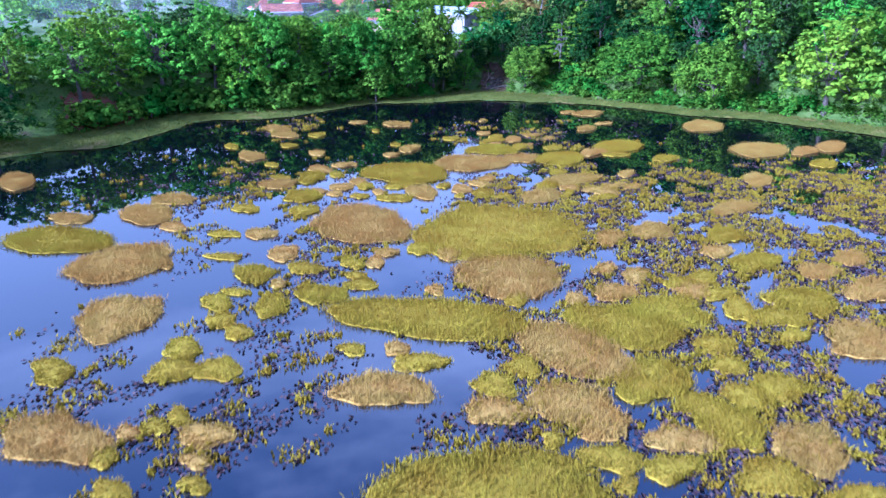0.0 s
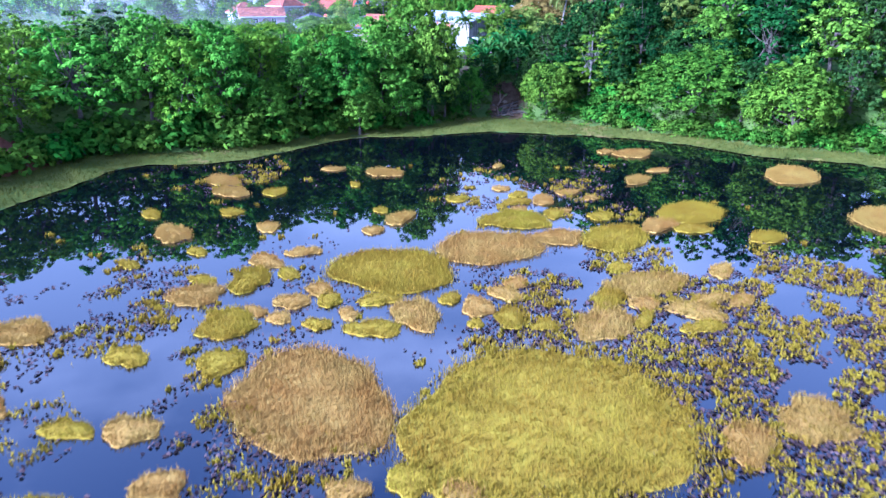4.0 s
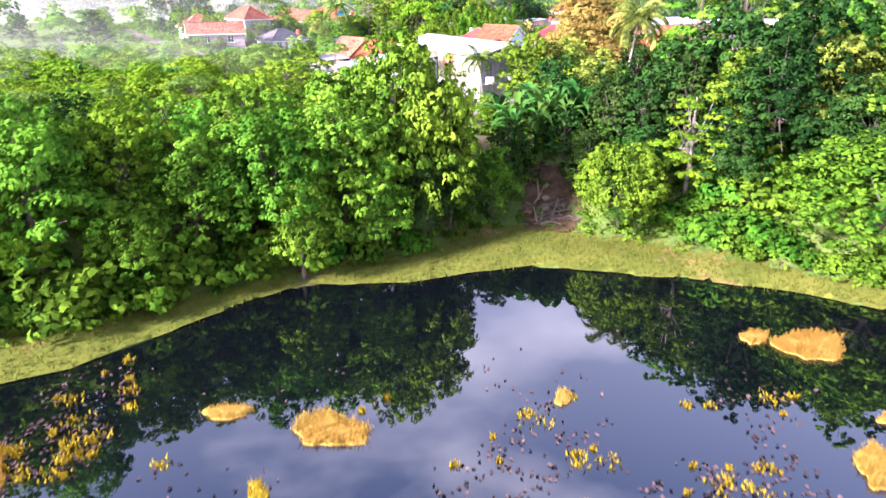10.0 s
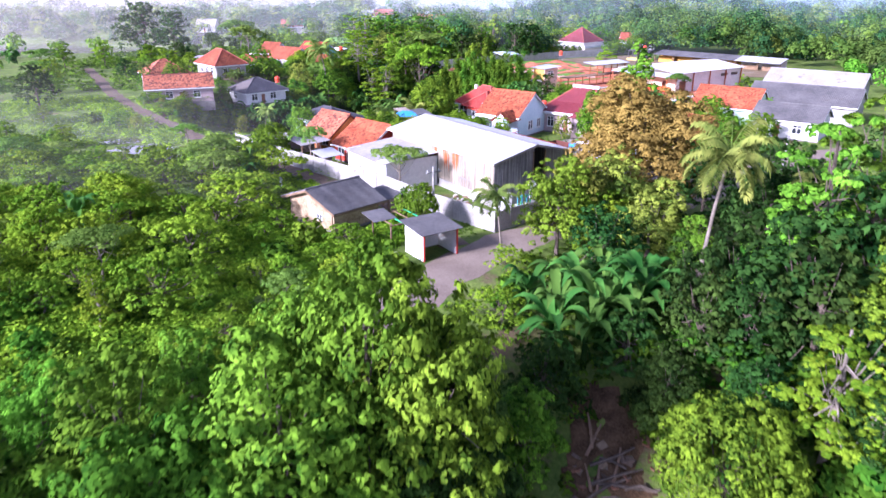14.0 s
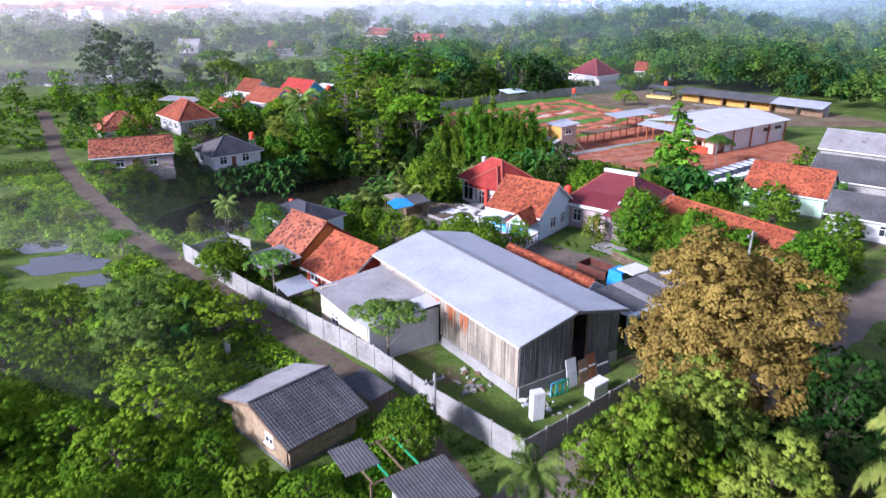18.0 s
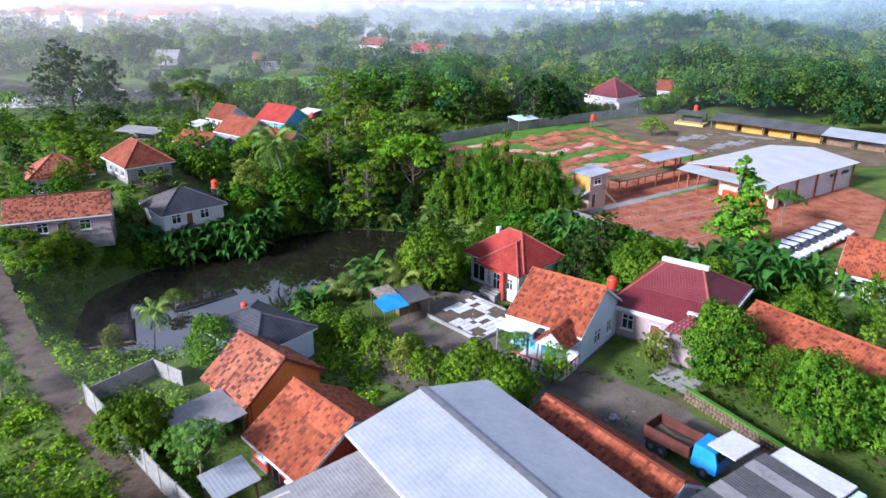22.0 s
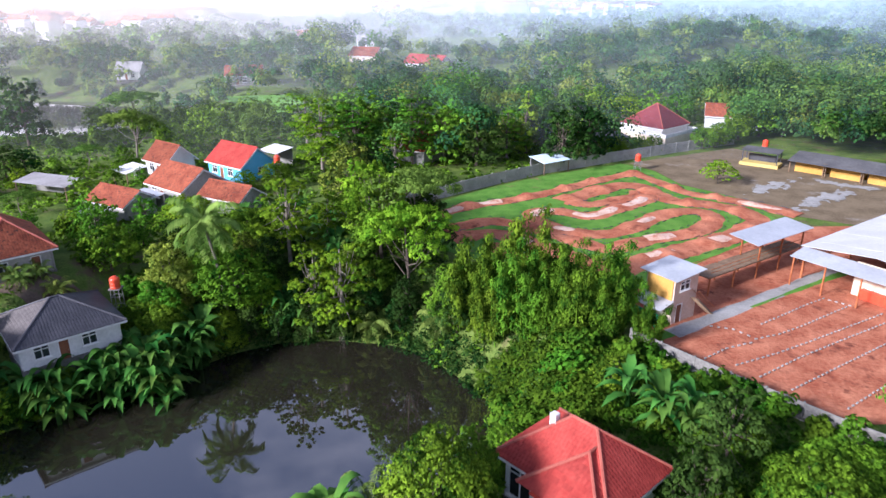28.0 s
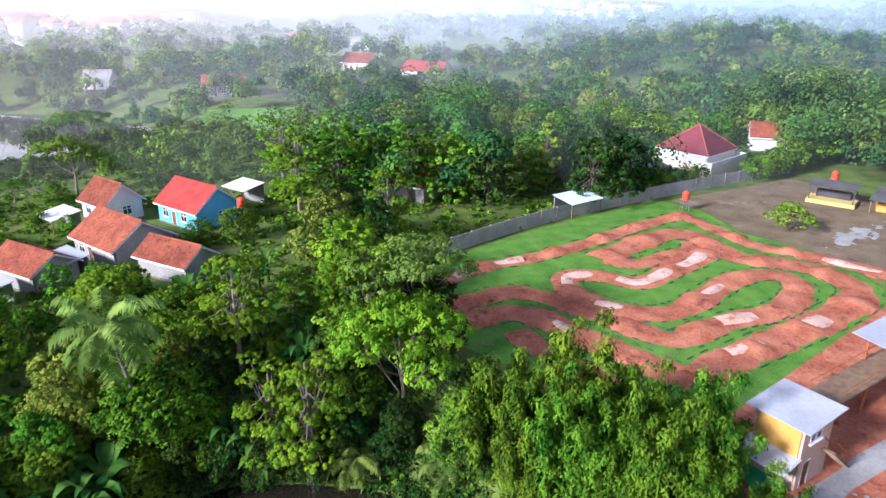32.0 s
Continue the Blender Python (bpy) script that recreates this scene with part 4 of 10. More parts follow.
            # pointed tufts of leaves stand out from the culm and hang at their tips
            for j in range(30):
                f = 0.06 + 0.94 * rng.uniform() ** 0.8
                w = rng.uniform(0, 6.28)
                side = np.array([math.cos(w), math.sin(w), 0.0])
                reach = rng.uniform(0.12, 0.72) * max(0.38, 1.15 - 0.95 * f)
                tip = np.array(along(f)) + side * reach + np.array([0, 0, 0.35 * f])
                n = 17
                q = sphere_dirs(n, rng)
                drop = rng.uniform(0, 1, n)
                Cs.append(tip + q * (0.42 - 0.2 * drop)[:, None] * np.array([1, 1, 0.9]) + (side * 0.3 + np.array([0, 0, -0.5])) * drop[:, None])
                Ss.append(q * 0.7 + side * 0.7 + np.array([0, 0, 0.5]))
                Ns.append(q * 0.7 + side * 0.6 + 0.2 * rng.normal(size=(n, 3)) + np.array([0, 0, 0.55]))
                Al.append(np.repeat((side * 0.6 + np.array([0, 0, -0.5]))[None], n, 0) + q * 0.9)
        V, F = leaf_quads(np.concatenate(Cs), np.concatenate(Ns), 0.36, 0.13, rng, np.concatenate(Al))
        soft = np.concatenate(Ss)
        m, lab = M_BAMBOO, "dense clump of arching green bamboo"
    elif kind == "banana":
        verts, faces = [], []
        g.tube([(0, 0, -0.3), (0.03, 0, 1.0), (0, 0.03, 2.0)], [0.17, 0.14, 0.09], 8)
        for k in range(15):
            a = 2.4 * k + rng.uniform(-0.3, 0.3)
            o = Vector((math.cos(a), math.sin(a), 0))
            s = Vector((-o.y, o.x, 0))
            low = max(0.0, (k - 8) / 7)
            L, rise = rng.uniform(1.7, 2.5), rng.uniform(0.6, 1.9) * (1 - 0.75 * low)
            base = len(verts)
            for i in range(8):
                t = i / 7
                c = Vector((0, 0, 1.7 - 0.8 * low)) + o * L * t * (0.75 + 0.1 * t) + Vector((0, 0, rise * math.sin(t * 2.0) - 0.5 * t ** 3))
                w = 0.30 * math.sin(math.pi * min(1, 0.08 + t * 0.97)) ** 0.6 * (0.1 if i == 0 else 1 if i % 2 else 0.82)
                verts += [c - s * w + Vector((0, 0, 0.5 * w)), c, c + s * w + Vector((0, 0, 0.5 * w))]
                if i:
                    j = base + 3 * (i - 1)
                    faces += [(j, j + 1, j + 4, j + 3), (j + 1, j + 2, j + 5, j + 4)]
        V, F = np.array([tuple(v) for v in verts]), np.array(faces)
        m, lab = M_BANANA, "banana plant with long arching torn leaves"
    elif kind in ("coconut", "palm"):
        H = 8.0 if kind == "coconut" else 1.6
        bend = 0.9 if kind == "coconut" else 0.1
        g.tube([(0, 0, -0.4), (bend * 0.1, 0, H * 0.3), (bend * 0.45, 0, H * 0.65), (bend, 0, H)], [0.17, 0.11, 0.09, 0.08] if H > 3 else [0.2, 0.17, 0.15, 0.12], 8)
        Cs, Ns, Al = [], [], []
        fr = Geo()
        for k in range(20):
            a = 2.4 * k
            o = np.array([math.cos(a), math.sin(a), 0])
            e = 1.25 - 1.9 * k / 19 + rng.uniform(-0.15, 0.15)
            L = rng.uniform(2.5, 3.1)
            pts = []
            for i in range(9):
                t = i / 8
                ang = e - 1.5 * t * t
                step = L / 8 * np.array([o[0] * math.cos(ang), o[1] * math.cos(ang), math.sin(ang)])
                pts.append((pts[-1] + step) if i else np.array([bend, 0, H]))
            fr.tube(pts, [0.03 - 0.003 * i for i in range(9)], 4, False)
            s = np.array([-o[1], o[0], 0])
            for i in range(1, 9):
                for sub in (0.0, 0.33, 0.66):
                    c = pts[i - 1] + (pts[i] - pts[i - 1]) * sub
                    ll = 0.78 * math.sin(math.pi * min(1, 0.15 + 0.8 * (i + sub) / 9))
                    for sg in (-1, 1):
                        d = s * sg * 0.8 + o * 0.35 + np.array([0, 0, -0.45])
                        Cs.append(c + d * ll * 0.5)
                        Al.append(d * 4)
                        Ns.append(np.array([0, 0, 1]) + s * sg * 0.5)
        V, F = leaf_quads(np.array(Cs), np.array(Ns), 0.86, 0.14, rng, np.array(Al))
        rows.append(("frond_rib", fr.mesh("frond_rib"), M_PALM))
        m, lab = M_PALM, ("coconut palm with a slim leaning trunk and yellowing fronds" if kind == "coconut" else "low palm with a rosette of feathered fronds")
    bark = M_PALEBARK if kind in ("coconut", "palm", "umbrella", "layered_light") else M_BARK
    if kind == "bamboo":
        bark = M_BAMBOO
    if kind == "banana":
        bark = M_LEAF_DARK
    rows = [("culms" if kind == "bamboo" else "stem" if kind in ("shrub", "banana") else "trunk", g.mesh(kind + "_trunk"), bark), ("leaves" if kind in ("banana", "coconut", "palm") else "crown", fast_mesh(kind + "_crown", V, F, soft), m)] + rows
    for _, me, mm in rows:
        me.materials.append(mm)
    name = {"shrub": "shrub", "feather_dome": "bush", "mango": "mango_tree", "bamboo": "bamboo_clump", "banana": "banana_plant", "coconut": "coconut_palm", "palm": "palm"}.get(kind, "tree")
    TREES[key] = (name, lab, {"shrub": "shrub", "feather_dome": "bush", "mango": "mango tree", "bamboo": "bamboo", "banana": "banana plant", "coconut": "palm tree", "palm": "palm tree"}.get(kind, "tree"), rows)
    return TREES[key]


def hash_of(word):
    return sum((i + 3) * ord(c) for i, c in enumerate(word)) % 9973


BANK = "trees on the pond bank"
FINE = ("broad", "broad_near", "dark", "light", "olive", "mango")
PLACE = np.random.default_rng(11)
FULL = {"broad": 10, "broad_near": 10, "dark": 10, "brown": 10, "light": 10, "olive": 10, "mango": 5.4, "layered": 9.5, "layered_light": 9.5, "umbrella": 7.8, "umbrella_light": 7.8, "feather_dome": 3.4, "conical": 11, "shrub": 2.1, "bamboo": 9, "banana": 3.4, "coconut": 9.5, "palm": 3.2}


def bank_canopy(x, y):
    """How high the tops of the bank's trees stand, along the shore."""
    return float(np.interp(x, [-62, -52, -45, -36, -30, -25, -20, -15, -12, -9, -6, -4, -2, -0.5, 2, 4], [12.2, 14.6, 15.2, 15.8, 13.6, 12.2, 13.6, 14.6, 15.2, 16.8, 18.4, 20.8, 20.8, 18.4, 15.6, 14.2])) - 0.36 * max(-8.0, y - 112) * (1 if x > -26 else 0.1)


def plant(kind, x, y, tall, z=None, wide=1.0, group="", rot=None, variant=None, label=""):
    """A tree of that kind, tall metres high, on the ground at x, y."""
    v = variant if variant is not None else int(PLACE.integers(0, 2))
    if kind in FINE and tall > 4.0 and abs(x) < 36 and v < 2 and (100 < y < 125 or (138 < y < 212 and kind != "dark") or 236 < y < 256):
        v += 2
    name, lab, cat, rows = species(kind, v)
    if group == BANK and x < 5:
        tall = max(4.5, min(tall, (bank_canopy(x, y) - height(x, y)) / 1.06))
    s = tall / FULL[kind]
    e = thing(name, label or lab, cat, x, y, height(x, y) if z is None else z, PLACE.uniform(0, 360) if rot is None else rot, (s * wide, s * wide, s), group)
    for pname, me, _ in rows:
        o = new(pname, me)
        o.parent = e
        if pname == "culms":
            o["kind"] = "stuff"
    return e


# ---- trees round the first pond ----
plant("broad_near", -8, 115.5, 12.5, wide=0.95, group=BANK, variant=0)
plant("broad_near", -12.5, 112.5, 11.5, wide=1.0, group=BANK, variant=1)
plant("broad_near", -17.5, 110.5, 9.5, wide=1.0, group=BANK, variant=0)
plant("broad_near", -4.4, 118.2, 15.5, wide=0.68, group=BANK, variant=1)
plant("broad_near", -1.6, 118.4, 15.5, wide=0.66, group=BANK, variant=0)
plant("dark", -2.2, 116.8, 8.0, wide=0.8, group=BANK)
plant("dark", 0.0, 120.0, 10.0, wide=0.7, group=BANK)
plant("broad", -7.5, 121, 11.5, group=BANK)
plant("broad", -25.5, 105.5, 13.0, wide=0.9, group=BANK)
plant("broad_near", -20.5, 107.0, 7.0, wide=1.0, group=BANK, variant=1)
plant("light", -22.0, 110.5, 9.5, wide=1.0, group=BANK)
plant("dark", -30, 108, 12.0, group=BANK)
plant("broad", -33.5, 105.0, 14.0, wide=0.95, group=BANK)
plant("broad", -40, 102, 11.0, wide=1.2, group=BANK)
plant("broad", -47, 92, 9.5, wide=1.2, group=BANK)
plant("dark", -52, 80, 9.0, wide=1.1, group=BANK)
plant("dark", -57, 74, 9.0, wide=1.1, group=BANK)
plant("light", -50, 100, 11.0, wide=1.2, group=BANK)
plant("layered", -44, 112, 13.0, group=BANK)
plant("broad", -36, 114, 11.5, group=BANK)
plant("dark", -28, 117, 11.5, group=BANK)
plant("broad", -19, 117, 11.0, group=BANK)
plant("broad", -13, 119.5, 11.0, group=BANK)
plant("mango", 13.9, 119.6, 7.0, wide=0.85, group=BANK)
plant("mango", 30.6, 112.0, 8.0, wide=1.38, variant=3, group=BANK)
plant("mango", 38.8, 103.6, 8.8, wide=1.0, variant=2, group=BANK)
plant("dark", 46.5, 105.5, 8.0, wide=1.0, group=BANK)
plant("light", 52.0, 96.0, 13.0, wide=1.2, group=BANK)
plant("broad", 59, 92, 11.0, wide=1.1, group=BANK)
plant("layered_light", 19.6, 121.0, 8.6, wide=1.2, group=BANK)
plant("layered_light", 21.8, 120.0, 6.6, wide=1.2, group=BANK)
plant("dark", 24.5, 127.5, 12.5, wide=0.95, group=BANK)
plant("dark", 30.5, 124.5, 13.0, group=BANK)
plant("layered", 36, 119.5, 13.0, group=BANK)
plant("dark", 43, 118.0, 13.5, wide=1.1, group=BANK)
plant("conical", 33, 131, 15.0, group=BANK)
plant("dark", 51, 112, 11.5, group=BANK)
plant("broad", 59, 107, 11.0, group=BANK)
plant("olive", 13.6, 145.6, 6.4, wide=1.1, variant=2, group=BANK)
plant("dark", 15.0, 130.0, 6.5, group=BANK)
for kind, x, y, tall, wide in (("dark", 26, 120.5, 12.0, 1.0), ("broad", 33.5, 115.5, 9.5, 1.0), ("dark", 39.5, 113.0, 10.0, 1.1), ("broad", 46.0, 110.0, 10.5, 1.1), ("conical", 41.0, 125.0, 13.0, 1.2), ("dark", 48.0, 121.0, 12.5, 1.1),
                               ("broad", 55.0, 116.0, 12.0, 1.1), ("dark", 62.0, 112.0, 12.0, 1.1), ("layered", 27.5, 133.0, 14.5, 1.0), ("broad", 34.0, 126.5, 13.5, 1.0), ("layered", 22.5, 130.5, 13.5, 0.9), ("conical", 46.0, 131.0, 13.0, 1.2),
                               ("light", 57.0, 101.0, 9.0, 1.1), ("light", 63.0, 98.0, 11.0, 1.1), ("dark", 17.0, 126.5, 6.5, 1.0), ("dark", -24.5, 112.5, 11.0, 1.0), ("light", -29.0, 104.5, 10.5, 1.0), ("dark", -38.0, 107.0, 12.5, 1.1),
                               ("light", -44.5, 98.0, 9.0, 1.1), ("broad", -48.0, 106.0, 12.0, 1.2), ("broad", -56.0, 95.0, 11.5, 1.2), ("broad", -53.0, 87.0, 8.0, 1.1), ("dark", -50.5, 72.5, 8.5, 1.0), ("layered", -20.0, 113.5, 12.5, 0.9),
                               ("broad", -15.0, 115.5, 12.0, 1.0), ("conical", -33.0, 112.0, 13.5, 1.2), ("broad_near", -10.5, 110.8, 7.5, 0.9), ("broad_near", -5.5, 113.8, 8.0, 0.8), ("dark", -1.8, 121.5, 9.5, 0.8), ("broad", -60.0, 84.0, 10.0, 1.2)):
    plant(kind, x, y, tall, wide=wide, group=BANK)
rfb = np.random.default_rng(43)
for kind, x, y, tall, wide in (("dark", 12.2, 124.6, 5.4, 1.1), ("dark", 5.2, 126.0, 6.0, 1.0), ("broad", 3.6, 122.6, 6.4, 0.9), ("dark", 16.4, 122.6, 5.6, 1.1), ("dark", 22.6, 119.6, 6.6, 1.1), ("broad", 24.0, 123.6, 8.5, 1.0), ("dark", 20.6, 125.4, 8.5, 1.0), ("olive", 27.2, 125.6, 9.5, 1.0),
                               ("dark", 31.2, 116.2, 8.6, 1.1), ("dark", 33.8, 113.2, 7.5, 1.0), ("dark", 14.6, 127.4, 6.0, 1.0), ("dark", 17.6, 130.2, 7.0, 1.0), ("broad", 21.5, 131.0, 8.0, 1.0), ("dark", 35.5, 108.6, 7.4, 1.1), ("olive", 31.0, 121.0, 10.5, 0.9), ("dark", 10.4, 127.6, 4.8, 1.1)):
    plant(kind, x, y, tall, wide=wide, group=BANK)
for k in range(60):
    x = rfb.uniform(11.5, 36)
    y = float(np.interp(x, [11, 16, 20, 26, 31, 36], [121, 119, 116.5, 112.5, 109.5, 105])) + rfb.uniform(0.4, 9)
    if all((x - a) ** 2 + (y - b) ** 2 > 30 for a, b in ((30.6, 112.0), (38.8, 103.6), (13.9, 119.6))):
        plant("shrub", x, y, rfb.uniform(1.6, 3.0), wide=1.2, group="bank shrubs")
plant("coconut", 4.0, 142.0, 7.0, rot=200)
plant("coconut", 17.5, 135.6, 12.5, rot=20)
plant("coconut", 35.0, 139.0, 10.0, rot=100)
for bx, by, bt in ((6.5, 130.5, 4.2), (8.2, 131.5, 4.6), (9.8, 130.2, 4.3), (11.3, 132, 4.6), (7.4, 133.6, 4.2), (10.2, 134.4, 4.4), (4.9, 132.6, 3.8), (12.9, 133.2, 4.0), (22, 120.5, 3.6), (23, 121.3, 3.4), (6.0, 129.0, 4.8), (9.0, 129.4, 5.0), (8.0, 128.4, 4.4), (12.0, 130.6, 5.0), (10.6, 128.8, 4.4)):
    plant("banana", bx, by, bt, group="bananas behind the pond bank")
for sx, sy, st in ((18.6, 118.8, 1.6), (20.8, 117.6, 1.6), (16.6, 119.6, 1.4), (22.8, 116.4, 1.7), (33.4, 108.2, 1.7), (34.5, 107.5, 1.8), (-15.5, 108.8, 2.8), (-18.6, 105.6, 2.6),
                   (-22.4, 104.6, 2.8), (-28.0, 102.4, 2.8), (-31.0, 102.0, 2.6), (-36, 101, 2.8), (-24.8, 102.8, 1.8), (-10.5, 112.2, 2.4), (-6.0, 113.6, 2.4), (-3.0, 115.0, 2.2), (1.6, 122.0, 2.4),
                   (-43, 96, 2.6), (-46, 88, 2.2), (46, 101.5, 2.2), (3.2, 124.5, 2.4), (49, 99, 2.4)):
    plant("shrub", sx, sy, st, group="bank shrubs")

rsh = np.random.default_rng(41)
for k in range(30):
    t = k / 29
    sx = -45 + 36 * t
    sy = float(np.interp(sx, [-46, -42, -39, -34, -27, -22, -18, -12, -8], [85, 91, 98, 101, 101.6, 104, 108, 112, 113.6])) + rsh.uniform(-0.4, 1.2)
    plant("shrub", sx, sy, rsh.uniform(2.4, 4.4), wide=1.1, group="bank shrubs")
for k in range(24):
    sx = 18 + 44 * k / 23
    sy = float(np.interp(sx, [18, 23, 26, 31.5, 36, 46, 56, 62], [117.4, 114, 111.4, 108.6, 104, 101, 90.6, 82])) + rsh.uniform(0.2, 2.4)
    if abs(sx - 27.6) > 4 and abs(sx - 38.8) > 3.6:
        plant("shrub", sx, sy, rsh.uniform(1.5, 2.4), wide=1.2, group="bank shrubs")

for k in range(30):
    sx = 19 + 29 * k / 29
    sy = float(np.interp(sx, [18, 22.6, 26, 31.5, 36, 46, 56], [116.2, 113.1, 110, 107, 102.5, 99.5, 89])) + rsh.uniform(0.6, 2.6)
    plant("shrub", sx, sy, rsh.uniform(1.2, 2.1), wide=1.25, group="bank shrubs")

# ---- dead stump with bare roots on the bank ----
stump = thing("dead_stump", "reddish-brown dead stump with bare twisted roots on the bank", "tree stump", 23.4, 117.6, height(23.4, 117.6))
part("trunk", Geo().tube([(0, 0, -0.4), (0.1, 0, 0.8), (-0.1, 0.1, 1.7), (0.05, 0.1, 2.3)], [0.34, 0.24, 0.2, 0.12], 8), M_ROOT, stump)
for a, L, up in ((0.4, 1.6, 1.9), (2.3, 1.2, 1.5), (3.9, 1.5, 0.3), (5.1, 1.9, 0.6), (5.8, 1.3, 1.2)):
    part("root", Geo().tube([(0, 0, 0.5), (0.5 * L * math.cos(a), 0.5 * L * math.sin(a), 0.5 * up + 0.3), (L * math.cos(a), L * math.sin(a), up - 0.5)], [0.13, 0.09, 0.04], 6), M_ROOT, stump)

# ---- trodden trail through the weeds ----
ribbon("trail", [(-15.6, 131.0), (-17.6, 134.5), (-20.5, 138.0), (-22.0, 142.0)], 0.9, M_DIRT, "narrow trodden dirt trail through the weeds", "path", 0.08, follow=True)

# ---- concrete drive beside the mauve house ----
poly_sheet("concrete_drive", [(16.2, 187.6), (18.4, 189.6), (20.6, 186.8), (18.3, 184.8)], GROUND + 0.06, M_CONCRETE, "pale concrete drive in the grass", "paving")

# ---- bare plot between the two houses above the second pond ----
masked_sheet("bare_plot", -48, -33, 234, 245, 0.5, lambda x, y: np.hypot((x + 40.6) / 5.4, (y - 239.2) / 2.5) < 1 + 0.15 * wobble(x, y, 2.0), lambda X, Y: land(X, Y) + 0.12, M_DIRT, "brown mulched earth between two houses", "yard")
for x, y, tall in ((-44.0, 239.6, 2.0), (-41.8, 240.6, 1.8), (-39.6, 239.6, 2.2), (-37.4, 240.2, 1.8), (-42.6, 238.4, 2.0), (-38.6, 238.2, 1.7)):
    plant("palm", x, y, tall, group="young palms on the bare plot")

# ---- floating grass on the first pond ----
BLADE = np.random.default_rng(5)


def blades(P, tall, rng, wide=0.05, base_z=0.05):
    """Upright pointed grass blades as single triangles, leaning at random."""
    n = len(P)
    a = rng.uniform(0, 2 * np.pi, n)
    t = (tall * rng.uniform(0.55, 1.25, n))[:, None]
    s = np.stack([np.cos(a), np.sin(a), np.zeros(n)], 1) * wide
    lean = np.concatenate([rng.normal(size=(n, 2)) * 0.28, np.ones((n, 1))], 1)
    B = np.concatenate([P, np.full((n, 1), base_z)], 1)
    V = np.stack([B - s, B + s, B + lean * t], 1).reshape(-1, 3)
    return V, np.arange(3 * n).reshape(-1, 3)


def mat_outline(a, b, k, seed):
    t = 2 * math.pi * k
    w = 1 + (1.0 if a > 2.6 else 2.0) * (0.06 * math.sin(2 * t + seed) + 0.05 * math.sin(3 * t + seed * 2.1) + 0.035 * math.sin(5 * t + seed * 1.3) + 0.03 * math.sin(8 * t + seed * 3.7))
    return a * w * math.cos(t), b * w * math.sin(t)


M_TURF = [surface("turf_gold", (0.32, 0.165, 0.028), (0.45, 0.29, 0.055), 0.9, 0.95, 0.9, 8, 0.1, bump_dist=0.1),
          surface("turf_green", (0.27, 0.165, 0.01), (0.37, 0.28, 0.016), 0.9, 0.95, 0.9, 8, 0.1, bump_dist=0.1)]
MAT_COUNT = [0]


def grass_mat(x, y, a, b, rot, tone=None):
    """A floating island of matted grass: a low turf mound and its blades."""
    MAT_COUNT[0] += 1
    i = MAT_COUNT[0]
    seed = i * 1.37
    rng = np.random.default_rng(1000 + i)
    tone = tone if tone is not None else (0 if y > 95 or rng.uniform() < (0.62 if y > 44 else 0.35) else 1)
    m = (M_BLADE_GOLD, M_BLADE_GREEN)[tone]
    g = Geo()
    n = 28
    rings = ((1.0, -0.03), (0.97, 0.06), (0.7, 0.12), (0.35, 0.16))
    vs, fs = [], []
    for f, z in rings:
        vs += [(*[q * f for q in mat_outline(a, b, k / n, seed)], z) for k in range(n)]
    vs.append((0, 0, 0.17))
    for r in range(3):
        fs += [(r * n + k, r * n + (k + 1) % n, (r + 1) * n + (k + 1) % n, (r + 1) * n + k) for k in range(n)]
    fs += [(3 * n + k, 3 * n + (k + 1) % n, 4 * n) for k in range(n)]
    g.add(vs, fs)
    what = ("golden-brown", "yellow-green")[tone]
    size = "large" if a > 2.5 else "small" if a < 1.0 else "mid-sized"
    ob = put("floating_grass_mat", g, M_TURF[tone])
    ob.location, ob.rotation_euler = (x, y, 0), (0, 0, radians(rot))
    tagged(ob, "%s floating mat of %s grass on the pond" % (size, what), "grass mat", "floating grass mats")
    cnt = int(min(15000, max(140, 210 * math.pi * a * b)))
    u, t = np.sqrt(rng.uniform(0, 1, cnt)), rng.uniform(0, 1, cnt)
    w = 1 + (1.0 if a > 2.6 else 2.0) * (0.06 * np.sin(4 * np.pi * t + seed) + 0.05 * np.sin(6 * np.pi * t + seed * 2.1) + 0.035 * np.sin(10 * np.pi * t + seed * 1.3) + 0.03 * np.sin(16 * np.pi * t + seed * 3.7)) + 0.06 * rng.normal(size=cnt) * (u > 0.8)
    P = np.stack([a * w * u * np.cos(2 * np.pi * t), b * w * u * np.sin(2 * np.pi * t)], 1)
    V, F = blades(P, 0.30 if a > 1.5 else 0.23, rng, 0.027, 0.06)
    tagged(part("grass_blades", fast_mesh("grass_blades", V, F), m, ob), kind="stuff")
    return ob


grass_mat(-6.5, 52.4, 4.63, 3.72, 116, 0)
grass_mat(4.2, 50.7, 6.46, 6.19, 63, 1)
grass_mat(4.2, 41.9, 3.58, 3.25, 167, 0)
grass_mat(-24.3, 54.7, 3.00, 1.78, 125)
grass_mat(-19.8, 44.8, 2.16, 0.86, 126)
grass_mat(24.6, 56.4, 2.37, 1.35, 40)
grass_mat(16.0, 50.6, 1.90, 1.49, 73)
grass_mat(12.4, 49.0, 1.84, 0.88, 65)
grass_mat(15.5, 39.7, 1.39, 1.07, 38)
grass_mat(12.5, 41.9, 1.28, 0.83, 64)
grass_mat(10.8, 43.1, 1.02, 0.66, 54)
grass_mat(19.4, 46.3, 1.48, 0.90, 49)
grass_mat(-12.4, 42.2, 1.80, 1.07, 121)
grass_mat(-9.2, 43.2, 1.28, 0.97, 137)
grass_mat(-6.1, 44.0, 0.89, 0.75, 137)
grass_mat(-4.6, 44.3, 1.06, 0.62, 101)
